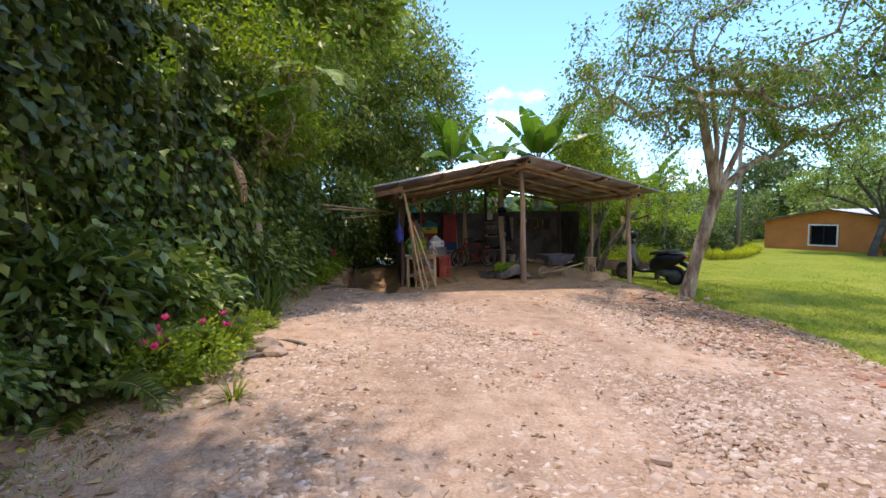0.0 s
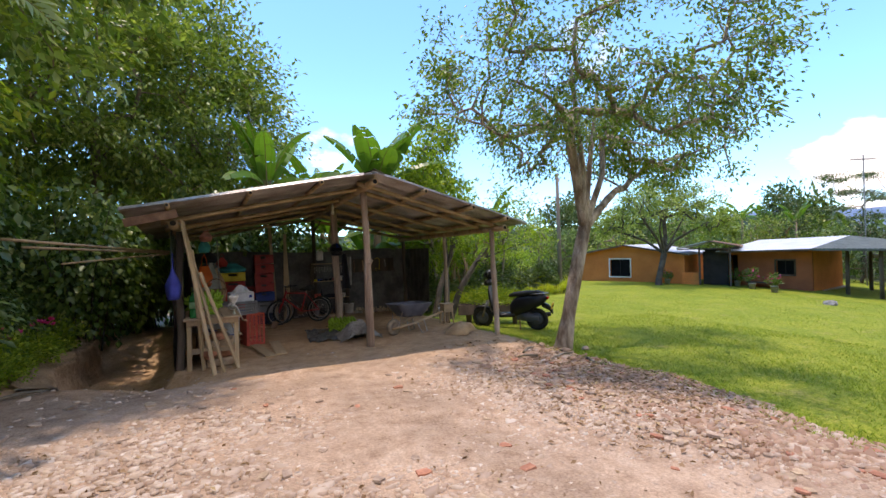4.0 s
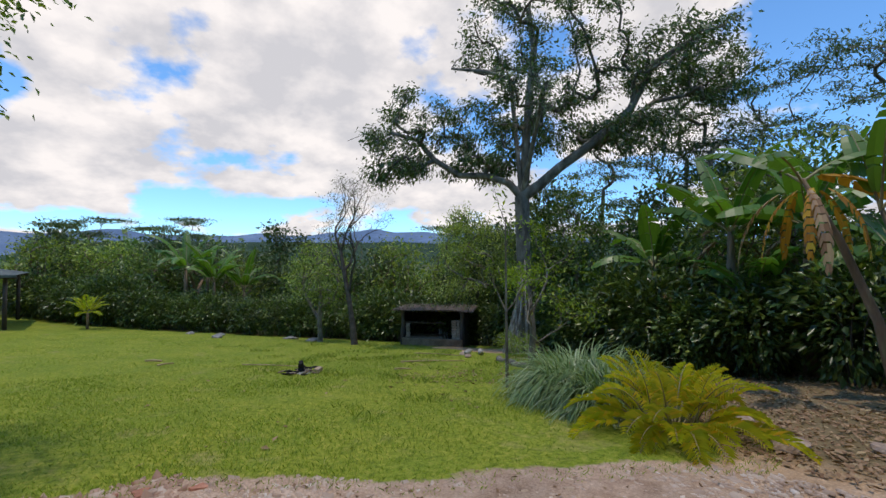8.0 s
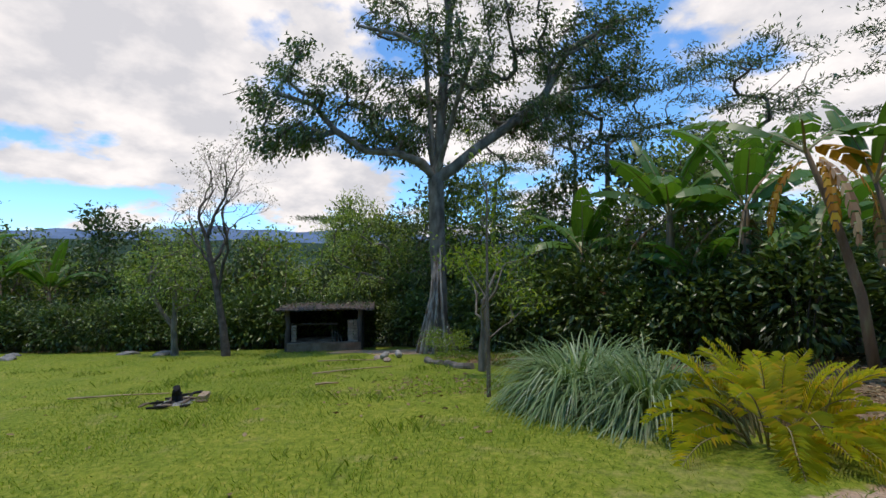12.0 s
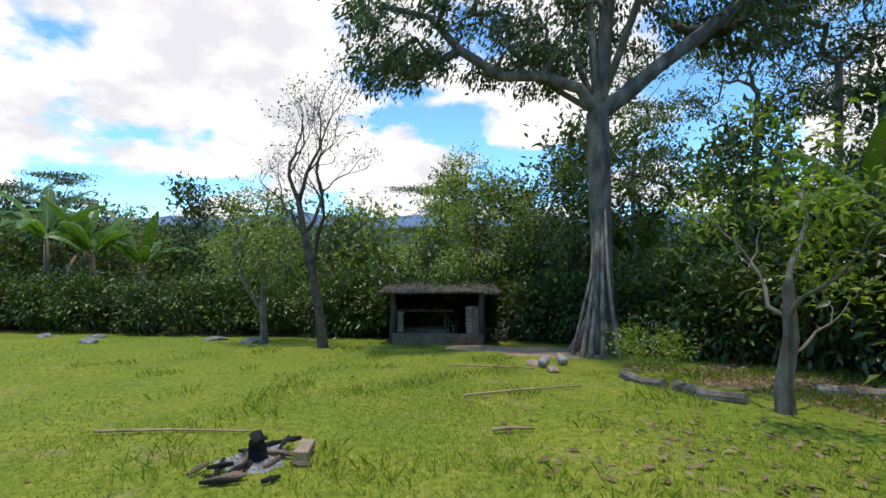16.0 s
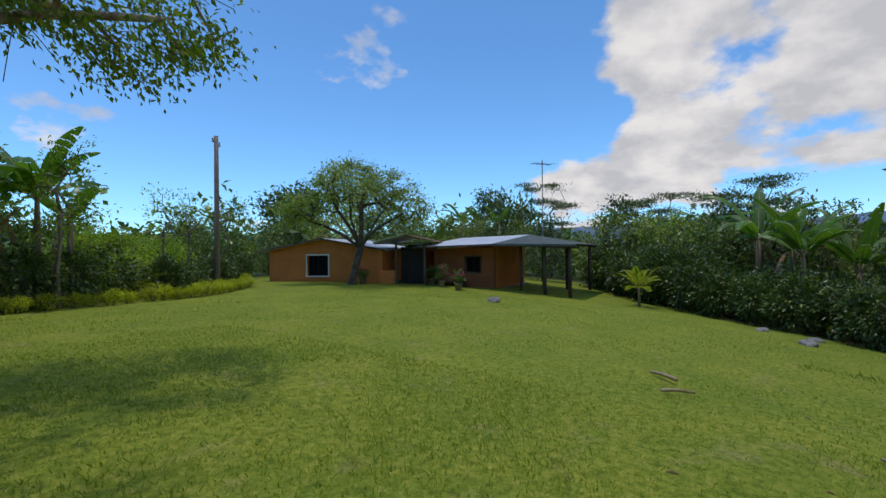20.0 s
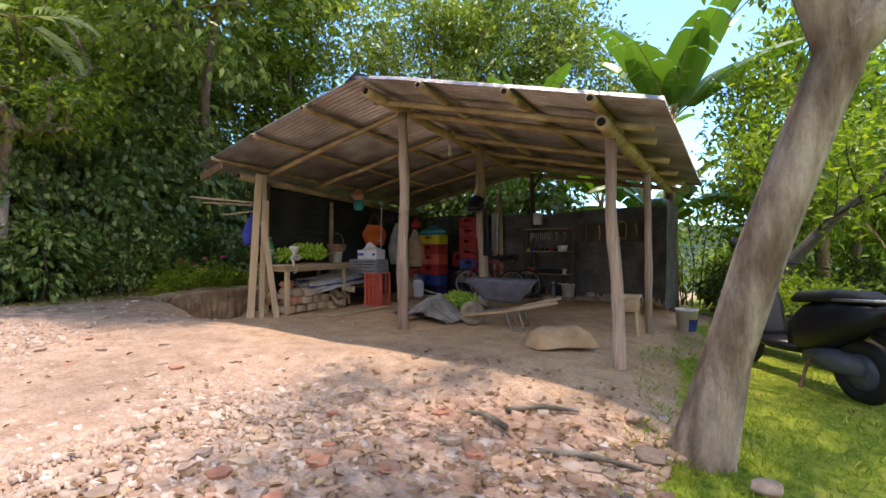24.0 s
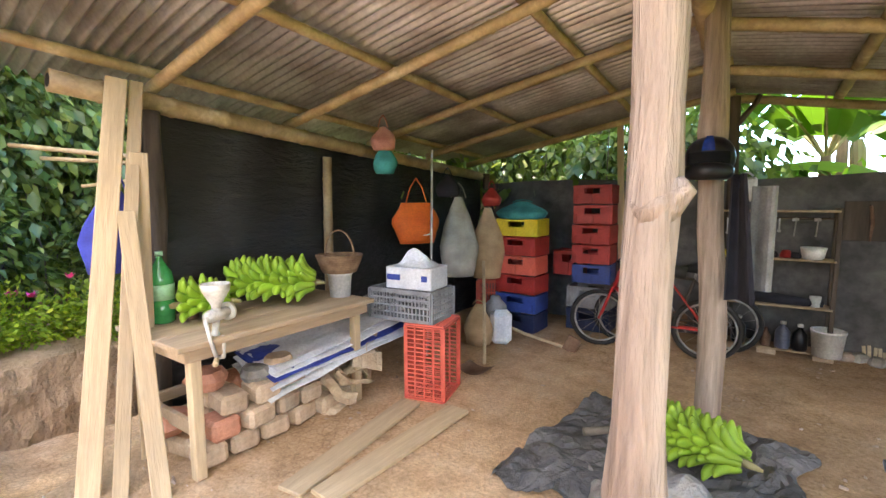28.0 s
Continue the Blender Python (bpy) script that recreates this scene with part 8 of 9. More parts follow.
part("blue_stripe", Geo().box((0.05, 1.2, 0.003), b=0.001), "royal_print", bpy.data.objects["roll_sheet"]).location = (0.12, 0, 0.03)

# things hanging on the left wall
def hang_bag(name, at, w, h, d, material, label, rz=0.0, strap=0.25, seed=0):
    t = thing(name, at, label, "bag", rz=rz)
    g = Geo()
    rows = []
    for i in range(9):
        u = i / 8
        k = (0.72 if name == "orange_bag" else 0.22 + 0.75 * min(1, u * 1.6)) + 0.5 * math.sin(math.pi * (0.15 + 0.75 * u)) * min(1, 0.3 + u * 2)
        rows.append((u, k))
    seg = 16
    vs, fs = [], []
    for u, k in rows:
        for j in range(seg):
            a = 2 * math.pi * j / seg
            q = 1 + 0.12 * noise.noise((math.cos(a) * 1.5, math.sin(a) * 1.5, u * 3 + seed))
            vs.append((w / 2 * k * math.cos(a) * q, d / 2 * k * math.sin(a) * q * (0.25 + 0.75 * min(1, u * 1.7)), -h * u))
    for i in range(8):
        for j in range(seg):
            j2 = (j + 1) % seg
            fs.append((i * seg + j2, i * seg + j, (i + 1) * seg + j, (i + 1) * seg + j2))
    fs.append(tuple(8 * seg + j for j in range(seg))[::-1])
    g.add(vs, fs)
    part("sack", g, material, t, smooth=True)
    for s in (-1, 1):
        part("strap", Geo().tube([(s * w * 0.28, 0.0, -0.01), (s * w * 0.16, 0, strap * 0.6), (0, 0, strap)], 0.006, 5), material, t)
    return t


hang_bag("orange_bag", (-0.55, 12.05, 1.46), 0.40, 0.40, 0.16, "orange_cloth", "bright orange cloth shopping bag hanging on the wall", 60, 0.24, 1)
t = bpy.data.objects["orange_bag"]
part("printed_flower", Geo().grid(lambda u, v: (0.02 + 0.09 * u, -0.0815 - 0.004 * math.sin(3 * u), -0.32 + 0.1 * v), 4, 4), "white_sheet", t, "small white printed emblem")
hang_bag("hanging_sack", (-0.42, 12.62, 1.52), 0.30, 0.85, 0.24, "pale_sack", "grey woven sack hanging on the wall", 50, 0.15, 2)
hang_bag("hanging_sack", (-0.30, 13.05, 1.40), 0.28, 0.80, 0.22, "sacking", "tan woven sack hanging on the wall", 40, 0.15, 3)
hang_bag("blue_bag", (-0.98, 9.66, 1.55), 0.26, 0.50, 0.14, "blue_cloth", "dark blue cloth bag hanging at the shed corner", 90, 0.15, 4)
hang_bag("hanging_hat", (-0.20, 12.95, 1.62), 0.16, 0.2, 0.14, "red_plastic", "red cloth cap hanging below the roof", 0, 0.08, 5)
hang_bag("black_bag", (-0.45, 12.45, 1.74), 0.2, 0.22, 0.14, "dark_cloth", "black helmet bag hanging below the eave", 0, 0.08, 6)
hang_bag("teal_bag", (-0.55, 11.6, 1.98), 0.15, 0.26, 0.12, "teal_cloth", "teal cloth bundle tied under the roof", 30, 0.1, 7)
hang_bag("pink_cloth", (-0.52, 11.55, 2.12), 0.16, 0.2, 0.12, "pink_cloth", "faded pink rag tied to a roof pole", 30, 0.1, 8)
t = thing("pump_pole", (-0.32, 11.9, 0), "long grey metal tube hanging from the roof", "tube")
part("tube", Geo().tube([(0, 0, 0.0), (0.02, 0.05, 0.9), (0.0, 0.1, 1.95)], 0.012, 6), "steel", t)
t = thing("shovel", (0.10, 12.2, 0), "shovel with a pale wooden shaft leaning by the sacks", "shovel")
part("shaft", Geo().tube([(0.18, -0.25, 0.03), (-0.02, 0.1, 0.45), (-0.2, 0.4, 0.85)], 0.017, 8), "plank", t, smooth=True)
part("blade", Geo().grid(lambda u, v: (0.06 + 0.26 * u, -0.52 + 0.22 * v, 0.02 + 0.04 * (2 * u - 1) ** 2), 6, 6, 0.004), "rusty_steel", t)
t = thing("hoe", (0.35, 12.7, 0), "hoe lying with its wooden shaft on the floor", "hoe")
part("shaft", Geo().tube([(-0.55, -0.1, 0.30), (0.0, 0.0, 0.12), (0.42, 0.06, 0.03)], 0.016, 8), "plank", t, smooth=True)
part("blade", Geo().box((0.13, 0.02, 0.16), (0.45, 0.05, 0.08), (0, 25, 10)), "rusty_steel", t)
hang_bag("yellow_jug", (-0.10, 12.5, 0.42), 0.22, 0.42, 0.16, "sacking", "dusty yellow bag on the floor by the wall", 20, 0.04, 9)
solid("white_sack", Geo().box((0.22, 0.14, 0.36), (0, 0, 0.18), b=0.05), "white_sheet", (0.10, 12.62, 0.0), 20, "white printed sack standing on the floor", "sack")
solid("grey_can", Geo().lathe([(0.11, 0), (0.12, 0.02), (0.12, 0.36), (0.06, 0.42), (0.05, 0.46)], seg=16), "grey_plastic", (-0.05, 12.78, 0), 0, "grey plastic canister on the floor", "canister", smooth=True)

# crate stacks at the back
for i, (m, z) in enumerate((("navy_plastic", 0), ("blue_plastic", 0.27), ("red_plastic", 0.54), ("coral_plastic", 0.81), ("red_plastic", 1.08))):
    bottle_crate((0.02, 13.30, z * 0.80), (0.50 - 0.02 * (i == 3), 0.36, 0.212), m, "stacked plastic bottle crate with hand holes", rz=-4 + 3 * (i % 2), group="crate stack")
bottle_crate((0.02, 13.30, 1.08), (0.5, 0.36, 0.20), "yellow_plastic", "yellow plastic bottle crate on top of the stack", group="crate stack")
hang_bag("green_bag", (0.02, 13.28, 1.47), 0.42, 0.2, 0.3, "teal_cloth", "dark green plastic sack lying on the crates", 0, 0.02, 12)
for i, m in enumerate(("blue_plastic", "red_plastic", "red_plastic", "red_plastic", "red_plastic")):
    bottle_crate((0.72, 13.72, 0.55 + 0.222 * i), (0.42, 0.34, 0.215), m, "stacked plastic bottle crate with hand holes", rz=4 - 3 * (i % 3), group="crate stack")
for i, m in enumerate(("navy_plastic", "grey_plastic")):
    bottle_crate((0.70, 13.74, 0.0 + 0.26 * i), (0.48, 0.36, 0.25), m, "dark plastic crate at the foot of the stack", group="crate stack")
slat_crate("standing_crate", (-0.36, 13.2, 0.0), (0.26, 0.2, 0.55), "coral_plastic", "coral slotted crate standing against the wall", rz=25)
bottle_crate((0.42, 13.85, 0.6), (0.36, 0.3, 0.3), "red_plastic", "red plastic crate between the stacks", group="crate stack")
for i, (x, y, lx) in enumerate(((1.02, 13.85, 0.12), (1.2, 13.8, -0.06), (1.35, 13.9, 0.08))):
    plank("upright_plank", (x, y, 0.0), (x - lx, y + 0.1, 2.35 - 0.2 * i), 0.07, 0.03, "plank", "rough timber batten standing against the back wall", group="battens", face=(1, 0.1, 0))


def wheel(name, r, parent, at, rz, tyre=0.022, spokes=14, rim_mat="steel", tyre_mat="rubber"):
    """Spoked wheel in the plane turned rz about the vertical."""
    m = pose(*at, 0, 0, rz)
    ring = [m @ Vector((r * math.cos(a), 0, r * math.sin(a))) for a in [2 * math.pi * i / 28 for i in range(29)]]
    ty = part("tyre", Geo().tube(ring, tyre, 8, cap=False), tyre_mat, parent, smooth=True)
    ring = [m @ Vector(((r - tyre - 0.008) * math.cos(a), 0, (r - tyre - 0.008) * math.sin(a))) for a in [2 * math.pi * i / 28 for i in range(29)]]
    part("rim", Geo().tube(ring, 0.010, 6, cap=False), rim_mat, ty, smooth=True)
    g = Geo()
    for i in range(spokes):
        a = 2 * math.pi * i / spokes
        g.tube([m @ Vector((0.015 * math.cos(a), 0, 0.015 * math.sin(a))), m @ Vector(((r - tyre) * math.cos(a + 0.2), 0, (r - tyre) * math.sin(a + 0.2)))], 0.0022, 3, cap=False)
    g.tube([m @ Vector((0, -0.04, 0)), m @ Vector((0, 0.04, 0))], 0.02, 8)
    part("spokes", g, "steel", ty)
    return ty


def bicycle(at, rz, frame_mat, label):
    t = thing("bicycle", at, label, "bicycle", "bicycles", rz=rz)
    r = 0.27
    A, B = Vector((-0.47, 0, r + 0.02)), Vector((0.47, 0, r + 0.02))
    wheel("wheel", r, t, A, 0)
    wheel("wheel", r, t, B, 12)
    bb, st, hd, hd2 = Vector((-0.05, 0, 0.28)), Vector((-0.17, 0, 0.70)), Vector((0.30, 0, 0.74)), Vector((0.335, 0, 0.62))
    g = Geo()
    for p, q, w in ((bb, st, 0.016), (st, hd, 0.016), (bb, hd2, 0.019), (hd2, hd + Vector((-0.02, 0, 0.06)), 0.02)):
        g.tube([p, q], w, 8)
    for s in (-1, 1):
        g.tube([bb, A + Vector((0, 0.05 * s, 0))], 0.010, 6).tube([st, A + Vector((0, 0.05 * s, 0))], 0.009, 6)
    part("frame", g, frame_mat, t, smooth=True)
    g = Geo()
    for s in (-1, 1):
        g.tube([hd2 + Vector((0.01, 0.045 * s, 0)), B + Vector((0, 0.05 * s, 0))], 0.013, 6)
    part("fork", g, frame_mat, t, smooth=True)
    part("handlebar", Geo().tube([hd + Vector((-0.06, -0.29, 0.16)), hd + Vector((0.0, -0.14, 0.15)), hd + Vector((0.0, 0.14, 0.15)), hd + Vector((-0.06, 0.29, 0.16))], 0.012, 6).tube([hd, hd + Vector((0, 0, 0.16))], 0.012, 6), "gloss_black", t, smooth=True)
    part("saddle", Geo().tube([(-0.29, 0, 0.80), (-0.20, 0, 0.815), (-0.02, 0, 0.80)], [0.062, 0.06, 0.018], 10), "rubber", t, smooth=True)
    part("seat_post", Geo().tube([st, (-0.19, 0, 0.80)], 0.012, 6), "steel", t)
    part("chainring", Geo().lathe([(0.0, -0.003), (0.085, -0.003), (0.085, 0.003), (0.0, 0.003)], seg=20, m=Matrix.Translation(bb + Vector((0, -0.05, 0))) @ pose(0, 0, 0, 90, 0, 0)), "rusty_steel", t)
    part("crank", Geo().box((0.02, 0.02, 0.32), tuple(bb + Vector((0.0, -0.07, 0))), (0, 30, 0)).box((0.09, 0.07, 0.02), tuple(bb + Vector((0.09, -0.1, -0.14)))), "steel", t)
    return t


bicycle((1.42, 13.18, 0.0), 184, "bike_red", "red bicycle parked before the crates")
bicycle((1.58, 13.5, 0.0), 190, "dark_post", "dark bicycle parked behind the red one")


# tool shelf against the back wall
def make_shelf():
    t = thing("tool_shelf", (2.36, 13.88, 0.0), "wooden shelf unit with tools and bottles against the back wall", "shelf")
    for z, x in ((1.37, 0), (0.92, 0), (0.48, 0), (0.06, 0)):
        part("shelf_board", Geo().box((0.92, 0.24, 0.018), (x, 0, z), (0, 0, 0)), "plank_y", t)
    for x in (-0.46, 0.46):
        part("upright", Geo().box((0.035, 0.05, 1.40), (x, -0.08, 0.70)), "dark_post", t)
        part("upright", Geo().box((0.035, 0.05, 1.40), (x, 0.10, 0.70)), "dark_post", t)
    for x in (-0.35, 0.0, 0.42):
        part("foot_block", Geo().box((0.15, 0.2, 0.05), (x, -0.02, 0.025)), "adobe", t)
    part("tool_rail", Geo().box((0.88, 0.015, 0.02), (0, 0.06, 1.30)), "dark_post", t)


make_shelf()
rs = random.Random(77)
for i in range(11):
    x = 1.98 + 0.042 * i
    L = rs.uniform(0.07, 0.17)
    solid("spanner", Geo().box((0.014, 0.006, L), (0, 0, -L / 2)).lathe([(0.0, -0.003), (0.016, -0.003), (0.016, 0.003), (0, 0.003)], seg=10, m=pose(0, 0, -L, 90, 0, 0)), "steel", (x, 13.925, 1.30), 0, "steel spanner hanging from the shelf rail", "tool", "hanging spanners")
for i, x in enumerate((2.52, 2.68)):
    solid("hanging_tool", Geo().box((0.012, 0.01, 0.18), (0, 0, -0.1), (0, 4, 0)).box((0.05, 0.012, 0.03), (0, 0, -0.03)), "steel", (x, 13.925, 1.32), 0, "hand tool hanging from the shelf rail", "tool", "hanging spanners")
solid("white_bowl", Geo().lathe([(0.07, 0), (0.095, 0.11), (0.1, 0.11), (0.08, 0.01), (0, 0.01)], seg=16), "white_plastic", (2.66, 13.85, 0.929), 0, "white plastic bowl on the shelf", "bowl", smooth=True)
for i, (x, m) in enumerate(((1.98, "yellow_plastic"), (2.05, "helmet_blue"), (2.14, "dark_cloth"), (2.25, "dark_cloth"), (2.36, "gloss_black"), (2.46, "red_plastic"), (2.53, "dark_cloth"))):
    g = Geo().lathe([(0.0, 0), (0.045, 0.005), (0.05, 0.03), (0.03, 0.055 + 0.01 * (i % 3)), (0, 0.06)], seg=10)
    solid("workshop_part", g, m, (x, 13.84, 0.929), 40 * i, "small workshop item lying on the shelf", "tool", "shelf items", smooth=True)
for i in range(3):
    solid("red_can", Geo().lathe([(0.025, 0), (0.027, 0.01), (0.027, 0.10), (0.015, 0.12)], seg=12), "coral_plastic", (1.96 + 0.055 * i, 13.83, 0.489), 0, "small red can on the shelf", "can", "red cans", smooth=True)
solid("dark_bottle", Geo().lathe([(0.03, 0), (0.033, 0.01), (0.033, 0.14), (0.012, 0.2), (0.012, 0.25)], seg=14), "gloss_black", (2.12, 13.84, 0.489), 0, "dark glass bottle on the shelf", "bottle", smooth=True)
solid("black_tool_roll", Geo().tube([(-0.32, 0, 0.04), (-0.1, 0.02, 0.05), (0.15, 0, 0.04), (0.34, 0.01, 0.03)], [0.03, 0.055, 0.045, 0.025], 10, wob=0.1), "dark_cloth", (2.42, 13.83, 0.489), 0, "black rolled tool bag on the shelf", "bag", smooth=True)
solid("tin_cup", Geo().lathe([(0.035, 0), (0.042, 0.10), (0.045, 0.1), (0.036, 0.01), (0, 0.01)], seg=14), "white_plastic", (2.70, 13.83, 0.489), 0, "white cup on the shelf", "cup", smooth=True)
for i, (x, m, h) in enumerate(((2.0, "grey_plastic", 0.2), (2.15, "gloss_black", 0.24), (2.50, "slate_plastic", 0.23), (2.63, "gloss_black", 0.22))):
    t = thing("oil_can", (x - 0.02, 13.82, 0.069), "used dark plastic oil can on the bottom shelf", "canister", "oil cans")
    part("body", Geo().lathe([(0.055, 0), (0.062, 0.02), (0.06, h * 0.7), (0.025, h * 0.9), (0.02, h)], seg=14), m, t, smooth=True)
    part("cap", Geo().lathe([(0.024, h), (0.024, h + 0.025), (0.0, h + 0.026)], seg=12), "white_plastic", t, smooth=True)
solid("brown_bottle", Geo().lathe([(0.04, 0), (0.042, 0.1), (0.015, 0.15), (0.015, 0.18)], seg=12), "rusty_steel", (2.35, 13.82, 0.069), 0, "small brown bottle on the bottom shelf", "bottle", smooth=True)
t = thing("paint_bucket", (2.80, 13.74, 0.069), "white plastic paint bucket on the bottom shelf", "bucket")
part("pail", Geo().lathe([(0.105, 0), (0.125, 0.22), (0.13, 0.22), (0.13, 0.24), (0.115, 0.24), (0.1, 0.02), (0, 0.02)], seg=20), "white_plastic", t, smooth=True)
# tools on the board at the right
for i, x in enumerate((3.05, 3.3, 3.55, 3.95)):
    solid("hanging_saw", Geo().tube([(0, 0, 0), (0.02, 0, -0.16), (0.01, 0, -0.32 + 0.04 * i)], [0.012, 0.015, 0.008], 6), ("rusty_steel", "sacking", "dark_post", "steel")[i], (x, 14.03, 1.42), 0, "old hand tool hanging on the board", "tool", "hanging tools")
solid("yellow_cable", Geo().tube([(-0.03, 0, -0.36), (-0.05, 0, -0.3), (0.06, 0, -0.33), (0.07, 0, -0.05), (0.0, 0, 0.0), (-0.06, 0, -0.03)], 0.009, 6), "yellow_plastic", (3.72, 14.02, 1.48), 0, "yellow cable hung in a loop on the board", "cable", smooth=True)
# stones along the foot of the back wall
for i in range(7):
    g = Geo().box((0.16, 0.12, 0.09), b=0.03)
    g.v = [tuple(Vector(p) * (1 + 0.2 * noise.noise(Vector(p) * 20 + Vector((i, 3, 0))))) for p in g.v]
    solid("base_stone", g, "concrete" if i % 3 else "stone", (2.95 + 0.11 * i, 13.94 + 0.03 * math.sin(i * 2.0), 0.03), i * 37, "pale rubble stone at the foot of the wall", "stone", "foot stones")
t = thing("cane_edging", (3.1, 14.03, 0.0), "pale split canes standing along the foot of the plastic wall", "edging")
for i in range(42):
    k = rs.uniform(0.08, 0.15)
    part("cane", Geo().box((0.026, 0.012, k + 0.08), (0.035 * i, 0.012 * math.sin(i * 1.7), k / 2 - 0.04 - 0.05 * smooth_step(0, 1.4, 0.035 * i)), (0, rs.uniform(-7, 7), 0), 0.003), "pale_cane", t)

# helmet and jacket on the inner post
t = thing("motorcycle_helmet", (1.94, 11.72, 1.72), "black and blue motorcycle helmet hanging on the post", "helmet", rz=-90)
g = Geo()
def dome(r, z0=-0.6, stretch=1.15, seg=20, n=12, cut=None):
    prof = [(r * math.sqrt(max(0.0, 1 - (z0 + (1 - z0) * i / n) ** 2)), r * (z0 + (1 - z0) * i / n)) for i in range(n + 1)]
    return Geo().lathe(prof, seg=seg)
part("shell", dome(0.135, -0.85), "gloss_black", t, smooth=True)
part("visor", Geo().grid(lambda u, v: (0.139 * math.cos(-0.9 + 1.8 * u) * math.cos(-0.3 + 0.6 * v), 0.139 * math.sin(-0.9 + 1.8 * u) * math.cos(-0.3 + 0.6 * v), 0.139 * math.sin(-0.45 + 0.65 * v)), 14, 6), "glass", t, "tinted visor", True)
part("stripe", Geo().grid(lambda u, v: (0.1385 * math.cos(-0.25 + 0.5 * u) * math.cos(0.25 + 0.9 * v), 0.1385 * math.sin(-0.25 + 0.5 * u) * math.cos(0.25 + 0.9 * v), 0.1385 * math.sin(0.25 + 0.9 * v)), 6, 8), "helmet_blue", t, "blue painted stripe", True)
part("chin_guard", Geo().tube([(0.10 * math.cos(a) + 0.045, 0.085 * math.sin(a), -0.085) for a in [-1.5 + 3.0 * i / 12 for i in range(13)]], 0.05, 10), "gloss_black", t, smooth=True)
g = Geo().grid(lambda u, v: (0.10 + 0.16 * u * (0.5 + 0.5 * v), 0.06 * math.sin(5 * u) - 0.02, -0.75 * v), 10, 14, 0.01)
ob = part("hanging_jacket", g, "dark_cloth")
ob.matrix_world = pose(1.96, 11.75, 1.62, 0, 0, -10)
tagged(ob, "dark jacket hanging on the post", "jacket")
g = Geo().grid(lambda u, v: (0.12 * u, 0.03 * math.sin(6 * u), -0.62 * v), 8, 12, 0.008)
ob = part("hanging_shirt", g, "grey_cloth")
ob.matrix_world = pose(2.16, 11.80, 1.55, 0, 0, 0)
tagged(ob, "grey shirt hanging on the post", "shirt")
solid("hanging_jerrycan", Geo().box((0.17, 0.10, 0.24), (0, 0, 0), b=0.02).tube([(-0.05, 0, 0.13), (0, 0, 0.17), (0.05, 0, 0.13)], 0.012, 6), "white_plastic", (2.12, 13.95, 1.58), 0, "white plastic canister hanging on the back post", "canister")

# sheet with plantains on the ground
g = Geo().grid(lambda u, v: (1.10 + 1.25 * u + 0.18 * v + 0.10 * noise.noise((v * 5, u * 2, 8)), 10.55 + 1.35 * v - 0.12 * u + 0.10 * noise.noise((u * 5, v * 2, 4)), 0.015 + 0.10 * max(0, noise.noise((u * 4, v * 4, 2))) + 0.06 * abs(noise.noise((u * 9, v * 9, 7))) + 0.03 * abs(noise.noise((u * 21, v * 21, 3)))), 48, 48)
tagged(part("ground_sheet", g, "grey_tarp", smooth=False), "crumpled black plastic sheet spread on the earth floor", "plastic sheet")
g = Geo().grid(lambda u, v: (1.52 + 0.82 * u + 0.08 * math.sin(4 * v) + 0.10 * noise.noise((v * 4, u, 3)), 10.16 + 0.80 * v + 0.10 * noise.noise((u * 4, v, 9)), 0.02 + 0.30 * math.sin(math.pi * min(1, u * 1.1)) * math.sin(math.pi * min(1.0, v * 1.05 + 0.1)) + 0.07 * abs(noise.noise((u * 5, v * 5, 5))) + 0.03 * abs(noise.noise((u * 12, v * 12, 6)))), 34, 34)
tagged(part("grey_sack", g, "pale_tarp", smooth=False), "folded grey plastic sheet heaped on the ground", "plastic sheet")
solid("cut_stick", Geo().tube([(-0.14, 0, 0.02), (0.14, 0.05, 0.03)], 0.025, 8), "grey_bark", (1.52, 11.25, 0.05), 30, "short cut stick on the plastic sheet", "stick", smooth=True)


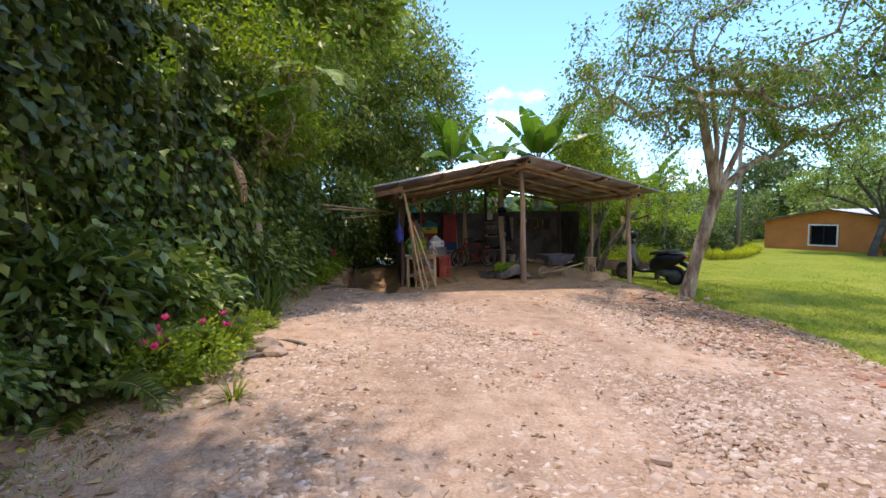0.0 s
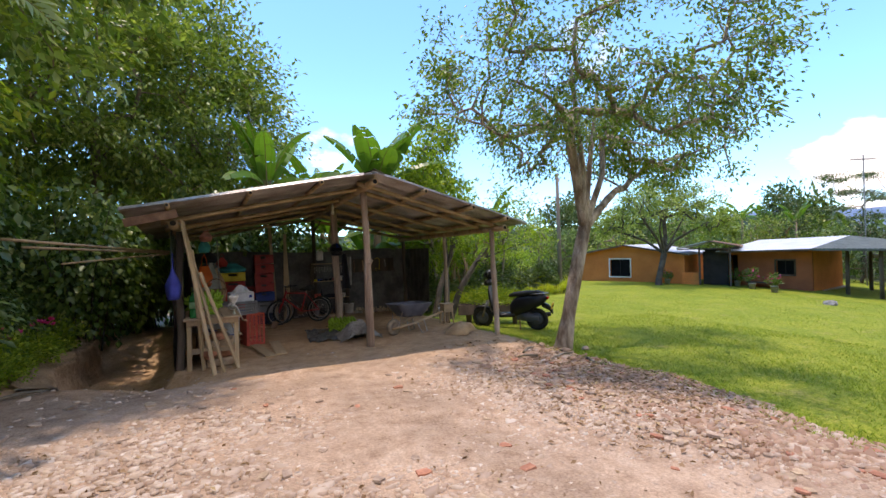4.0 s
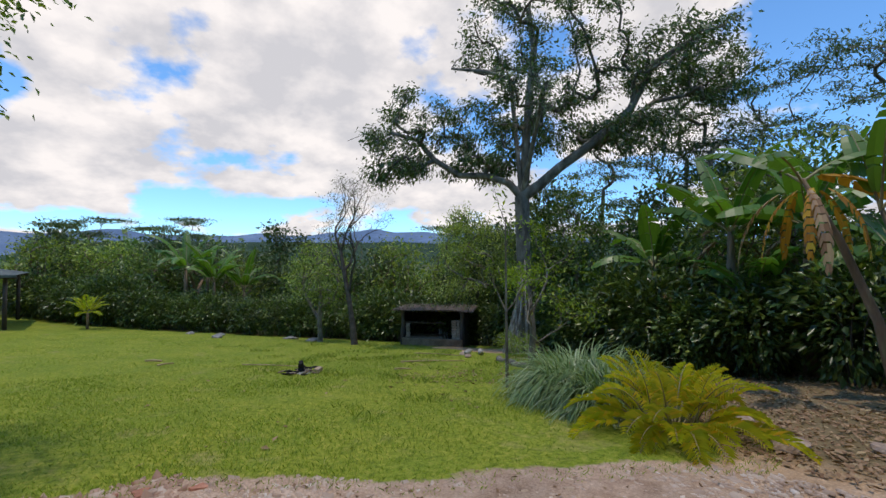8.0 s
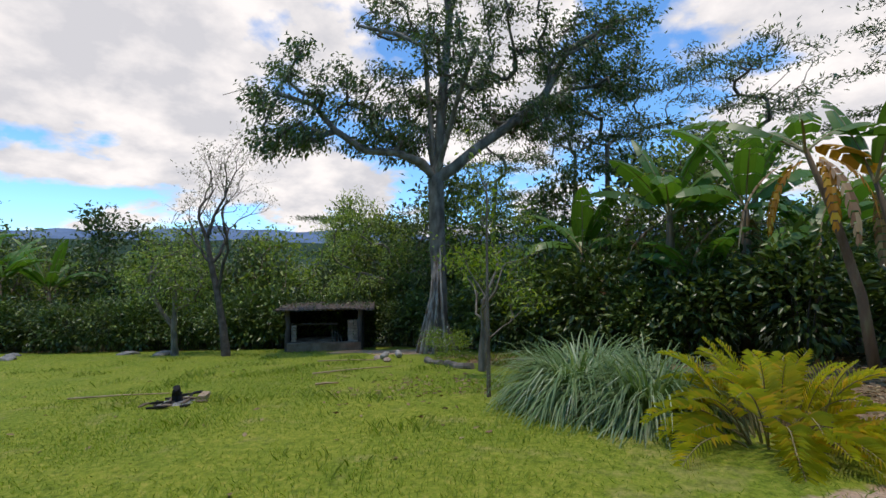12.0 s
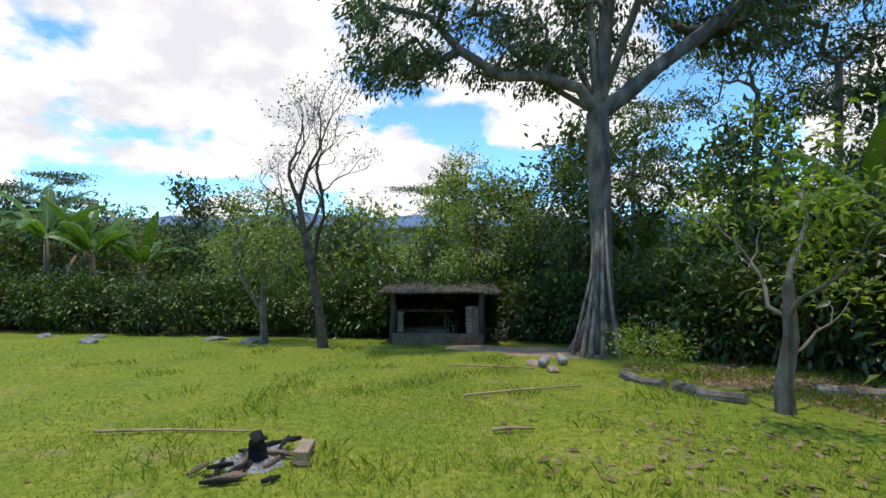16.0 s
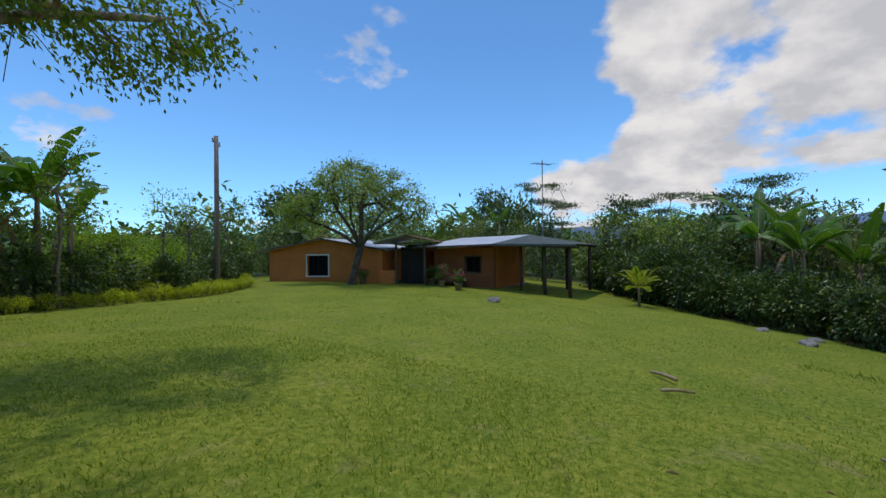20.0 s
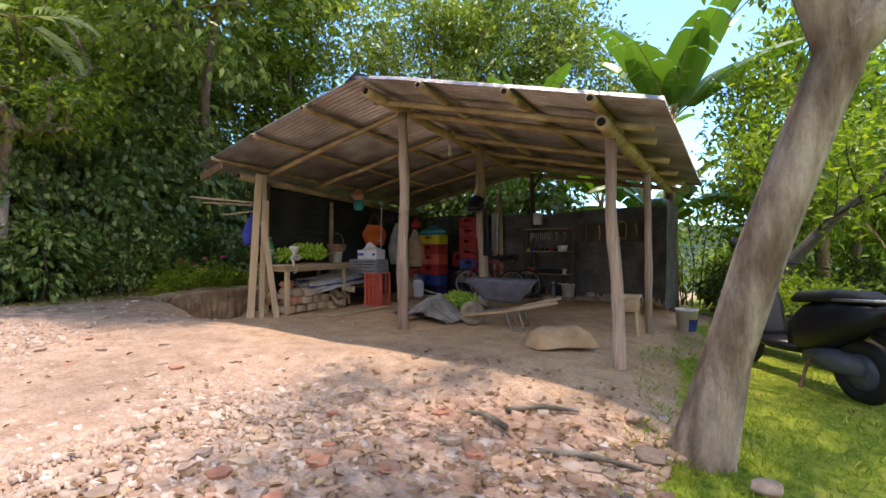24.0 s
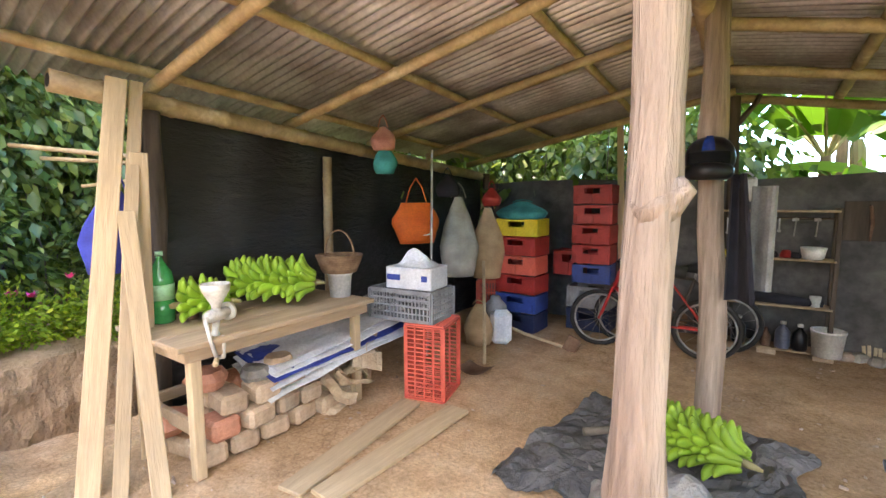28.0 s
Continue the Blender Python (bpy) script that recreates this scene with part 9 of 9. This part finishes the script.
def make_barrow():
    t = thing("wheelbarrow", (2.70, 10.32, 0.0), "slate grey plastic wheelbarrow with a dusty tyre and wooden handles", "wheelbarrow", rz=14)
    t.matrix_world = pose(2.72, 10.33, 0.0, 0, 0, 14) @ Matrix.Scale(0.88, 4)
    bot = [(0.10, -0.17, 0.40), (0.58, -0.20, 0.375), (0.58, 0.20, 0.375), (0.10, 0.17, 0.40)]
    top = [(-0.14, -0.28, 0.67), (0.80, -0.32, 0.645), (0.80, 0.32, 0.645), (-0.14, 0.28, 0.67)]

    def ring(f, inset=0.0):
        out, n = [], 8
        for k in range(4):
            for i in range(n):
                u = i / n
                b = Vector(bot[k]).lerp(Vector(bot[(k + 1) % 4]), u)
                q = Vector(top[k]).lerp(Vector(top[(k + 1) % 4]), u)
                c = Vector((0.36, 0, 0))
                p = b.lerp(q, f)
                d = Vector((p.x - c.x, p.y, 0))
                near = min(u, 1 - u) * 2
                p = p - d * (0.07 * (1 - near) ** 3) - d.normalized() * inset
                out.append(p)
        return out

    rows = [ring(0.0), ring(0.2), ring(0.6), ring(0.95), [p + Vector((0, 0, 0.0)) for p in ring(1.06)], [p + Vector((0, 0, 0.015)) for p in ring(1.06)], ring(0.98, 0.012), ring(0.6, 0.014), ring(0.2, 0.014), [p + Vector((0, 0, 0.015)) for p in ring(0.0, 0.014)]]
    n = len(rows[0])
    g = Geo()
    vs = [p for r in rows for p in r]
    fs = [(i * n + k, i * n + (k + 1) % n, (i + 1) * n + (k + 1) % n, (i + 1) * n + k) for i in range(len(rows) - 1) for k in range(n)]
    fs += [tuple(range(n))[::-1], tuple((len(rows) - 1) * n + k for k in range(n))]
    g.add(vs, fs)
    part("tray", g, "slate_plastic", t, smooth=True)
    for s in (-1, 1):
        part("handle", Geo().tube([(-0.20, s * 0.09, 0.17), (0.35, s * 0.18, 0.24), (1.12, s * 0.27, 0.42)], [0.024, 0.026, 0.022], 8), "plank_y", t, "dusty wooden handle", True)
        part("leg", Geo().tube([(0.60, s * 0.21, 0.28), (0.68, s * 0.23, 0.02), (0.52, s * 0.23, 0.01), (0.42, s * 0.19, 0.25)], 0.013, 6), "steel", t, smooth=True)
        part("strut", Geo().tube([(-0.05, s * 0.10, 0.2), (0.02, s * 0.2, 0.58)], 0.010, 6), "steel", t)
    part("axle", Geo().tube([(-0.1, -0.12, 0.19), (-0.1, 0.12, 0.19)], 0.012, 8), "rusty_steel", t)
    ring2 = [(-0.1 + 0.125 * math.cos(a), 0, 0.19 + 0.125 * math.sin(a)) for a in [2 * math.pi * i / 22 for i in range(23)]]
    w = part("tyre", Geo().tube(ring2, 0.058, 12, cap=False), "dusty_rubber", t, "dust-caked rubber tyre", True)
    part("rim", Geo().lathe([(0.0, -0.03), (0.07, -0.03), (0.085, -0.045), (0.085, 0.045), (0.07, 0.03), (0, 0.03)], seg=18, m=pose(-0.1, 0, 0.19, 90, 0, 0)), "dusty_rubber", w, smooth=True)


make_barrow()
# jute sack on the floor
g = Geo().grid(lambda u, v: (-0.22 + 0.44 * u + 0.02 * math.sin(9 * v), -0.34 + 0.68 * v + 0.015 * math.sin(8 * u), 0.02 + 0.18 * ((1 - abs(2 * u - 1) ** 3) * (1 - abs(2 * v - 1) ** 4)) ** 0.55 + 0.03 * noise.noise((u * 4, v * 5, 1)) * math.sin(math.pi * u)), 26, 30)
ob = solid("jute_sack", g, "sacking", (3.88, 9.90, ground_z(3.8, 9.9)), -49, "half-filled jute sack lying on the earth floor", "sack", smooth=True)
t = thing("stool", (4.33, 11.22, ground_z(4.3, 11.2)), "small rough wooden stool beside the post", "stool")
part("seat", Geo().box((0.28, 0.24, 0.035), (0, 0, 0.45), b=0.006), "plank_y", t)
part("box", Geo().box((0.24, 0.20, 0.16), (0, 0, 0.35), b=0.006), "plank_y", t)
for x in (-0.1, 0.1):
    for y in (-0.08, 0.08):
        part("leg", Geo().tube([(x, y, 0.28), (x * 1.3, y * 1.3, -0.02)], 0.018, 6), "plank", t)
t = thing("white_bucket", on_ground(4.88, 12.36), "white plastic bucket with blue print standing on the grass", "bucket")
part("pail", Geo().lathe([(0.11, 0), (0.14, 0.30), (0.147, 0.30), (0.147, 0.33), (0.13, 0.33), (0.1, 0.02), (0, 0.02)], seg=20), "white_plastic", t, smooth=True)
part("print_patch", Geo().grid(lambda u, v: ((0.1155 + 0.03 * (0.1 + 0.55 * v)) * math.cos(-1.3 + 1.3 * u), (0.1155 + 0.03 * (0.1 + 0.55 * v)) * math.sin(-1.3 + 1.3 * u), 0.03 + 0.165 * v), 8, 4), "helmet_blue", t, "blue printed patch", True)


# ---- scooter and trough outside ----
def make_scooter():
    a = math.degrees(math.atan2(1.02, -0.74))
    t = thing("motor_scooter", on_ground(6.33, 10.42), "black motor scooter with a yellow number plate parked on the grass", "scooter", rz=a)
    t.matrix_world = Matrix.LocRotScale(on_ground(6.33, 10.42), Euler((0, 0, radians(a))), (1.1, 1.1, 1.1))

    def wheel2(x):
        ring = [(x + 0.19 * math.cos(q), 0, 0.235 + 0.19 * math.sin(q)) for q in [2 * math.pi * i / 24 for i in range(25)]]
        w = part("tyre", Geo().tube(ring, 0.052, 10, cap=False), "rubber", t, smooth=True)
        part("rim", Geo().lathe([(0.0, -0.03), (0.05, -0.035), (0.14, -0.03), (0.14, 0.03), (0.05, 0.035), (0, 0.03)], seg=18, m=pose(x, 0, 0.235, 90, 0, 0)), "slate_plastic", w, smooth=True)

    wheel2(0.0)
    wheel2(1.24)

    def hull(name, secs, m, label=""):
        """Rounded body through sections of (x, z, half width, half height)."""
        vs, fs, seg = [], [], 14
        for x, z, w, h in secs:
            for k in range(seg):
                q = 2 * math.pi * k / seg
                c, s = math.cos(q), math.sin(q)
                vs.append((x, w * math.copysign(abs(c) ** 0.7, c), z + h * math.copysign(abs(s) ** 0.7, s)))
        for i in range(len(secs) - 1):
            for k in range(seg):
                k2 = (k + 1) % seg
                fs.append((i * seg + k, i * seg + k2, (i + 1) * seg + k2, (i + 1) * seg + k))
        fs += [tuple(range(seg))[::-1], tuple((len(secs) - 1) * seg + k for k in range(seg))]
        return part(name, Geo().add(vs, fs), m, t, label, True)

    hull("tail_body", [(-0.22, 0.70, 0.05, 0.05), (-0.12, 0.66, 0.14, 0.11), (0.15, 0.58, 0.18, 0.19), (0.42, 0.50, 0.17, 0.22), (0.55, 0.44, 0.14, 0.16)], "gloss_black")
    hull("seat", [(-0.16, 0.79, 0.08, 0.03), (-0.02, 0.81, 0.13, 0.05), (0.25, 0.79, 0.14, 0.055), (0.50, 0.76, 0.12, 0.05), (0.60, 0.73, 0.06, 0.03)], "rubber", "black padded seat")
    hull("floorboard", [(0.45, 0.33, 0.15, 0.06), (0.75, 0.30, 0.16, 0.05), (0.98, 0.33, 0.14, 0.06)], "gloss_black")
    hull("leg_shield", [(0.88, 0.34, 0.15, 0.08), (0.97, 0.55, 0.20, 0.14), (1.04, 0.80, 0.17, 0.14), (1.06, 0.95, 0.10, 0.06)], "gloss_black")
    hull("front_mudguard", [(1.06, 0.42, 0.05, 0.03), (1.18, 0.47, 0.08, 0.04), (1.34, 0.45, 0.07, 0.04), (1.44, 0.38, 0.04, 0.03)], "gloss_black")
    hull("rear_mudguard", [(-0.34, 0.40, 0.05, 0.05), (-0.26, 0.50, 0.07, 0.06), (-0.12, 0.56, 0.08, 0.06)], "gloss_black")
    hull("headset", [(1.00, 1.02, 0.08, 0.06), (1.06, 1.03, 0.15, 0.08), (1.15, 1.00, 0.10, 0.06)], "gloss_black")
    hull("engine", [(-0.05, 0.27, 0.10, 0.07), (0.15, 0.28, 0.14, 0.10), (0.42, 0.30, 0.12, 0.10)], "slate_plastic")
    part("exhaust", Geo().tube([(0.35, -0.14, 0.25), (0.1, -0.19, 0.25), (-0.25, -0.20, 0.33)], [0.03, 0.055, 0.05], 10), "rubber", t, smooth=True)
    part("handlebar", Geo().tube([(0.98, -0.36, 1.03), (1.05, -0.15, 1.05), (1.05, 0.15, 1.05), (0.98, 0.36, 1.03)], 0.016, 8), "rubber", t, smooth=True)
    for s in (-1, 1):
        part("fork", Geo().tube([(1.22, s * 0.07, 0.24), (1.10, s * 0.07, 0.62)], 0.02, 8), "steel", t, smooth=True)
        part("mirror_stalk", Geo().tube([(1.02, s * 0.22, 1.06), (1.0, s * 0.28, 1.2)], 0.007, 5), "rubber", t)
        part("mirror", Geo().lathe([(0.0, -0.012), (0.05, -0.012), (0.055, 0.0), (0.05, 0.012), (0, 0.012)], seg=14, m=pose(1.0, s * 0.29, 1.24, 0, 90, 0)), "gloss_black", t, smooth=True)
    part("number_plate", Geo().box((0.012, 0.20, 0.13), (-0.335, 0, 0.53), (0, -14, 0), 0.002), "plate_yellow", t, "yellow number plate")
    for k in range(5):
        part("plate_mark", Geo().box((0.004, 0.022, 0.055), (-0.3435, -0.066 + 0.033 * k, 0.53), (0, -14, 0), 0.001), "rubber", t)
    part("tail_lamp", Geo().box((0.05, 0.17, 0.06), (-0.24, 0, 0.70), (0, 0, 0), 0.02), "tail_red", t, "red tail lamp")
    part("grab_rail", Geo().tube([(0.1, -0.15, 0.78), (-0.15, -0.15, 0.80), (-0.25, 0, 0.80), (-0.15, 0.15, 0.80), (0.1, 0.15, 0.78)], 0.013, 8), "steel", t, smooth=True)
    part("stand", Geo().tube([(0.35, 0.12, 0.25), (0.30, 0.26, -0.02)], 0.014, 6), "rusty_steel", t)
    h = thing("spare_helmet", tuple(t.matrix_world @ Vector((1.04, 0.0, 1.20))), "black helmet resting on the scooter handlebar", "helmet", rz=a)
    part("shell", dome(0.13, -0.85), "gloss_black", h, smooth=True)
    part("visor", Geo().grid(lambda u, v: (0.144 * math.cos(-0.9 + 1.8 * u) * math.cos(-0.3 + 0.6 * v), 0.144 * math.sin(-0.9 + 1.8 * u) * math.cos(-0.3 + 0.6 * v), 0.144 * math.sin(-0.45 + 0.65 * v)), 12, 6), "gloss_black", h, "black visor", True)


make_scooter()
t = thing("planting_trough", on_ground(6.1, 11.95), "weathered wooden trough on legs holding feathery plants", "planter", rz=-38)
part("board", Geo().box((1.7, 0.03, 0.26), (0, -0.2, 0.36), (-14, 0, 0), 0.008), "dark_post", t)
part("board", Geo().box((1.7, 0.03, 0.26), (0, 0.2, 0.36), (14, 0, 0), 0.008), "dark_post", t)
part("end_board", Geo().box((0.03, 0.42, 0.26), (-0.85, 0, 0.36), b=0.008), "dark_post", t)
part("end_board", Geo().box((0.03, 0.42, 0.26), (0.85, 0, 0.36), b=0.008), "dark_post", t)
part("soil", Geo().box((1.62, 0.36, 0.2), (0, 0, 0.33), b=0.01), "soil_bank", t)
for x in (-0.6, 0.6):
    part("leg", Geo().box((0.12, 0.3, 0.26), (x, 0, 0.12), b=0.01), "dark_post", t)
v, f = shrub_crown(601, 0.5, 0.45, 50, 30, 0.06, base=0.45)
part("foliage", tri_mesh("plants", v * np.array([1.5, 0.6, 1]), f), "leaf_light", t, "feathery grey-green plants")

# ---- on the lawn ----
t = thing("campfire", on_ground(9.95, 1.08), "burnt-out campfire of charred logs, ash and a brick", "campfire")
rs = random.Random(91)
part("ash", Geo().grid(lambda u, v: (-0.36 + 0.72 * u, -0.32 + 0.64 * v, -0.03 + 0.055 * (math.sin(math.pi * u) * math.sin(math.pi * v)) ** 1.2 + 0.025 * noise.noise((u * 9, v * 9, 3))), 22, 22), "ash", t)
for i in range(20):
    a, r = rs.uniform(0, 6.28), rs.uniform(0.02, 0.42)
    L = rs.uniform(0.10, 0.30)
    p = Vector((r * math.cos(a), r * math.sin(a), 0.02 + rs.uniform(0, 0.05)))
    b = rs.uniform(0, 6.28)
    d = Vector((math.cos(b), math.sin(b), rs.uniform(-0.12, 0.12))) * L
    part("charred_log", Geo().tube([p - d / 2, p, p + d / 2], [0.014, 0.024, 0.012], 8, wob=0.25, seed=i), ("charcoal", "bark", "charcoal")[i % 3], t)
part("stump", Geo().tube([(0.05, -0.05, -0.05), (0.04, -0.04, 0.12), (0.0, -0.02, 0.21), (-0.02, 0, 0.24)], [0.07, 0.06, 0.052, 0.045], 9, wob=0.3, seed=5), "charcoal", t)
part("brick", Geo().box((0.24, 0.12, 0.09), (-0.12, -0.36, 0.045), (4, 0, -40), 0.008), "adobe", t, "tan fired brick")
for i, (a, b, r) in enumerate((((11.84, 1.96), (10.75, 0.85), 0.014), ((12.75, 3.69), (12.95, 3.35), 0.022), ((10.3, -1.6), (9.55, -3.1), 0.016), ((12.2, -3.1), (10.9, -3.9), 0.016), ((13.5, 3.6), (13.75, 3.95), 0.03), ((9.1, -0.8), (8.85, -1.1), 0.02))):
    m = ((a[0] + b[0]) / 2 + 0.03, (a[1] + b[1]) / 2)
    g = Geo().tube([(*a, ground_z(*a) + r + 0.02), (*m, ground_z(*m) + r + 0.03), (*b, ground_z(*b) + r + 0.02)], [r, r * 0.9, r * 0.7], 7, wob=0.06, seed=i)
    tagged(part("fallen_pole", g, "bamboo", smooth=True), "dry pale pole lying on the lawn", "stick", "poles on the grass")
for i, (x, y) in enumerate(((10.95, -4.15), (10.78, -4.62))):
    solid("white_jug", Geo().lathe([(0.07, 0), (0.08, 0.02), (0.08, 0.17), (0.04, 0.22), (0.03, 0.26)], seg=14, m=pose(0, 0, 0.07, 70, 0, 30 * i)), "concrete", on_ground(x, y), 30 * i, "old white plastic jug lying in the grass", "jug", "white jugs", smooth=True)


def boulder(at, s, m, label, name="boulder", sq=(1, 1, 0.6), seed=0, group=""):
    bm = bmesh.new()
    bmesh.ops.create_icosphere(bm, subdivisions=2, radius=1)
    for v in bm.verts:
        k = 1 + 0.28 * noise.noise(v.co * 1.3 + Vector((seed, 0, 0))) + 0.1 * noise.noise(v.co * 4 + Vector((0, seed, 0)))
        v.co = Vector((v.co.x * sq[0], v.co.y * sq[1], v.co.z * sq[2])) * s * k
    me = bpy.data.meshes.new(name)
    bm.to_mesh(me)
    bm.free()
    ob = part(name, me, m)
    ob.matrix_world = pose(*at, 0, 0, seed * 40)
    return tagged(ob, label, "stone", group)


for i, (x, y, s) in enumerate(((21.6, 1.4, 0.30), (22.9, 1.1, 0.22), (20.4, -1.4, 0.28), (19.2, -2.0, 0.3), (23.6, 2.3, 0.25), (21.6, 10.4, 0.36))):
    boulder(on_ground(x, y, 0.02), s, "grey_stone", "flat grey stone lying on the lawn", "flat_stone", (1.2, 0.7, 0.4), i, "lawn stones")
for i, (x, y, s) in enumerate(((1.78, -1.37, 0.17), (2.5, -2.1, 0.12), (1.2, -1.9, 0.12), (0.6, -1.6, 0.1), (-0.2, -1.2, 0.14), (3.3, -2.7, 0.1), (-2.6, 4.5, 0.17), (-2.45, 4.3, 0.11), (-2.75, 4.25, 0.1), (11.2, -4.3, 0.14), (10.6, -4.0, 0.11), (5.0, 8.15, 0.08), (5.55, 8.2, 0.07), (4.85, 8.6, 0.06))):
    boulder(on_ground(x, y, 0.03), s, "stone", "brown field stone half sunk in the earth", "field_stone", (1.2, 0.9, 0.6), i + 20, "field stones")
for i, (a, b) in enumerate((((9.5, -4.25), (8.75, -3.85)), ((8.6, -3.85), (7.75, -3.6)), ((7.3, -4.7), (6.5, -5.0)), ((6.4, -4.9), (5.8, -4.8)))):
    g = Geo().tube([(*a, ground_z(*a) + 0.05), ((a[0] + b[0]) / 2, (a[1] + b[1]) / 2 + 0.05, ground_z(*a) + 0.07), (*b, ground_z(*b) + 0.05)], [0.09, 0.08, 0.07], 9, wob=0.12, seed=i)
    tagged(part("border_log", g, "grey_bark"), "rotting log edging the planted bed", "log", "border logs")
# plants and pots before the house
for i, (x, y, h) in enumerate(((24.9, 14.9, 0.75), (24.3, 13.6, 0.55), (23.4, 18.7, 0.4), (25.6, 16.0, 0.5))):
    t = thing("potted_plant", on_ground(x, y), "potted plant with red flowers before the house", "potted plant", "house pots")
    part("pot", Geo().lathe([(0.13, 0), (0.17, 0.28), (0.18, 0.28), (0.18, 0.31), (0.15, 0.31), (0.12, 0.05), (0, 0.05)], seg=14), "concrete", t, smooth=True)
    v, f = shrub_crown(620 + i, 0.32, h, 24, 16, 0.12, base=0.3)
    part("leaves", tri_mesh("leaves", v, f), "leaf_shade", t)
    v, f = shrub_crown(640 + i, 0.3, h, 16, 2, 0.10, base=0.4)
    part("flowers", tri_mesh("flowers", v, f), "flower_pink", t)
# branch litter at the woods' edge
for i, (x, y, a, L) in enumerate(((-2.6, 4.2, 0.3, 0.6), (-2.4, 4.7, 2.6, 0.5), (-2.8, 5.4, 1.2, 0.5), (-2.35, 8.6, 0.4, 0.5), (4.3, 8.3, 0.5, 0.5), (4.7, 7.9, 0.2, 0.6), (4.0, 8.0, 2.9, 0.4), (4.9, 7.5, 1.1, 0.4))):
    c, s = math.cos(a) * L / 2, math.sin(a) * L / 2
    z = ground_z(x, y)
    g = Geo().tube([(x - c, y - s, z + 0.02), (x, y + 0.03, z + 0.04), (x + c, y + s, z + 0.02)], [0.022, 0.02, 0.01], 6, wob=0.1, seed=i)
    tagged(part("fallen_branch", g, "grey_bark", smooth=True), "broken dry branch lying on the earth", "branch", "fallen branches")
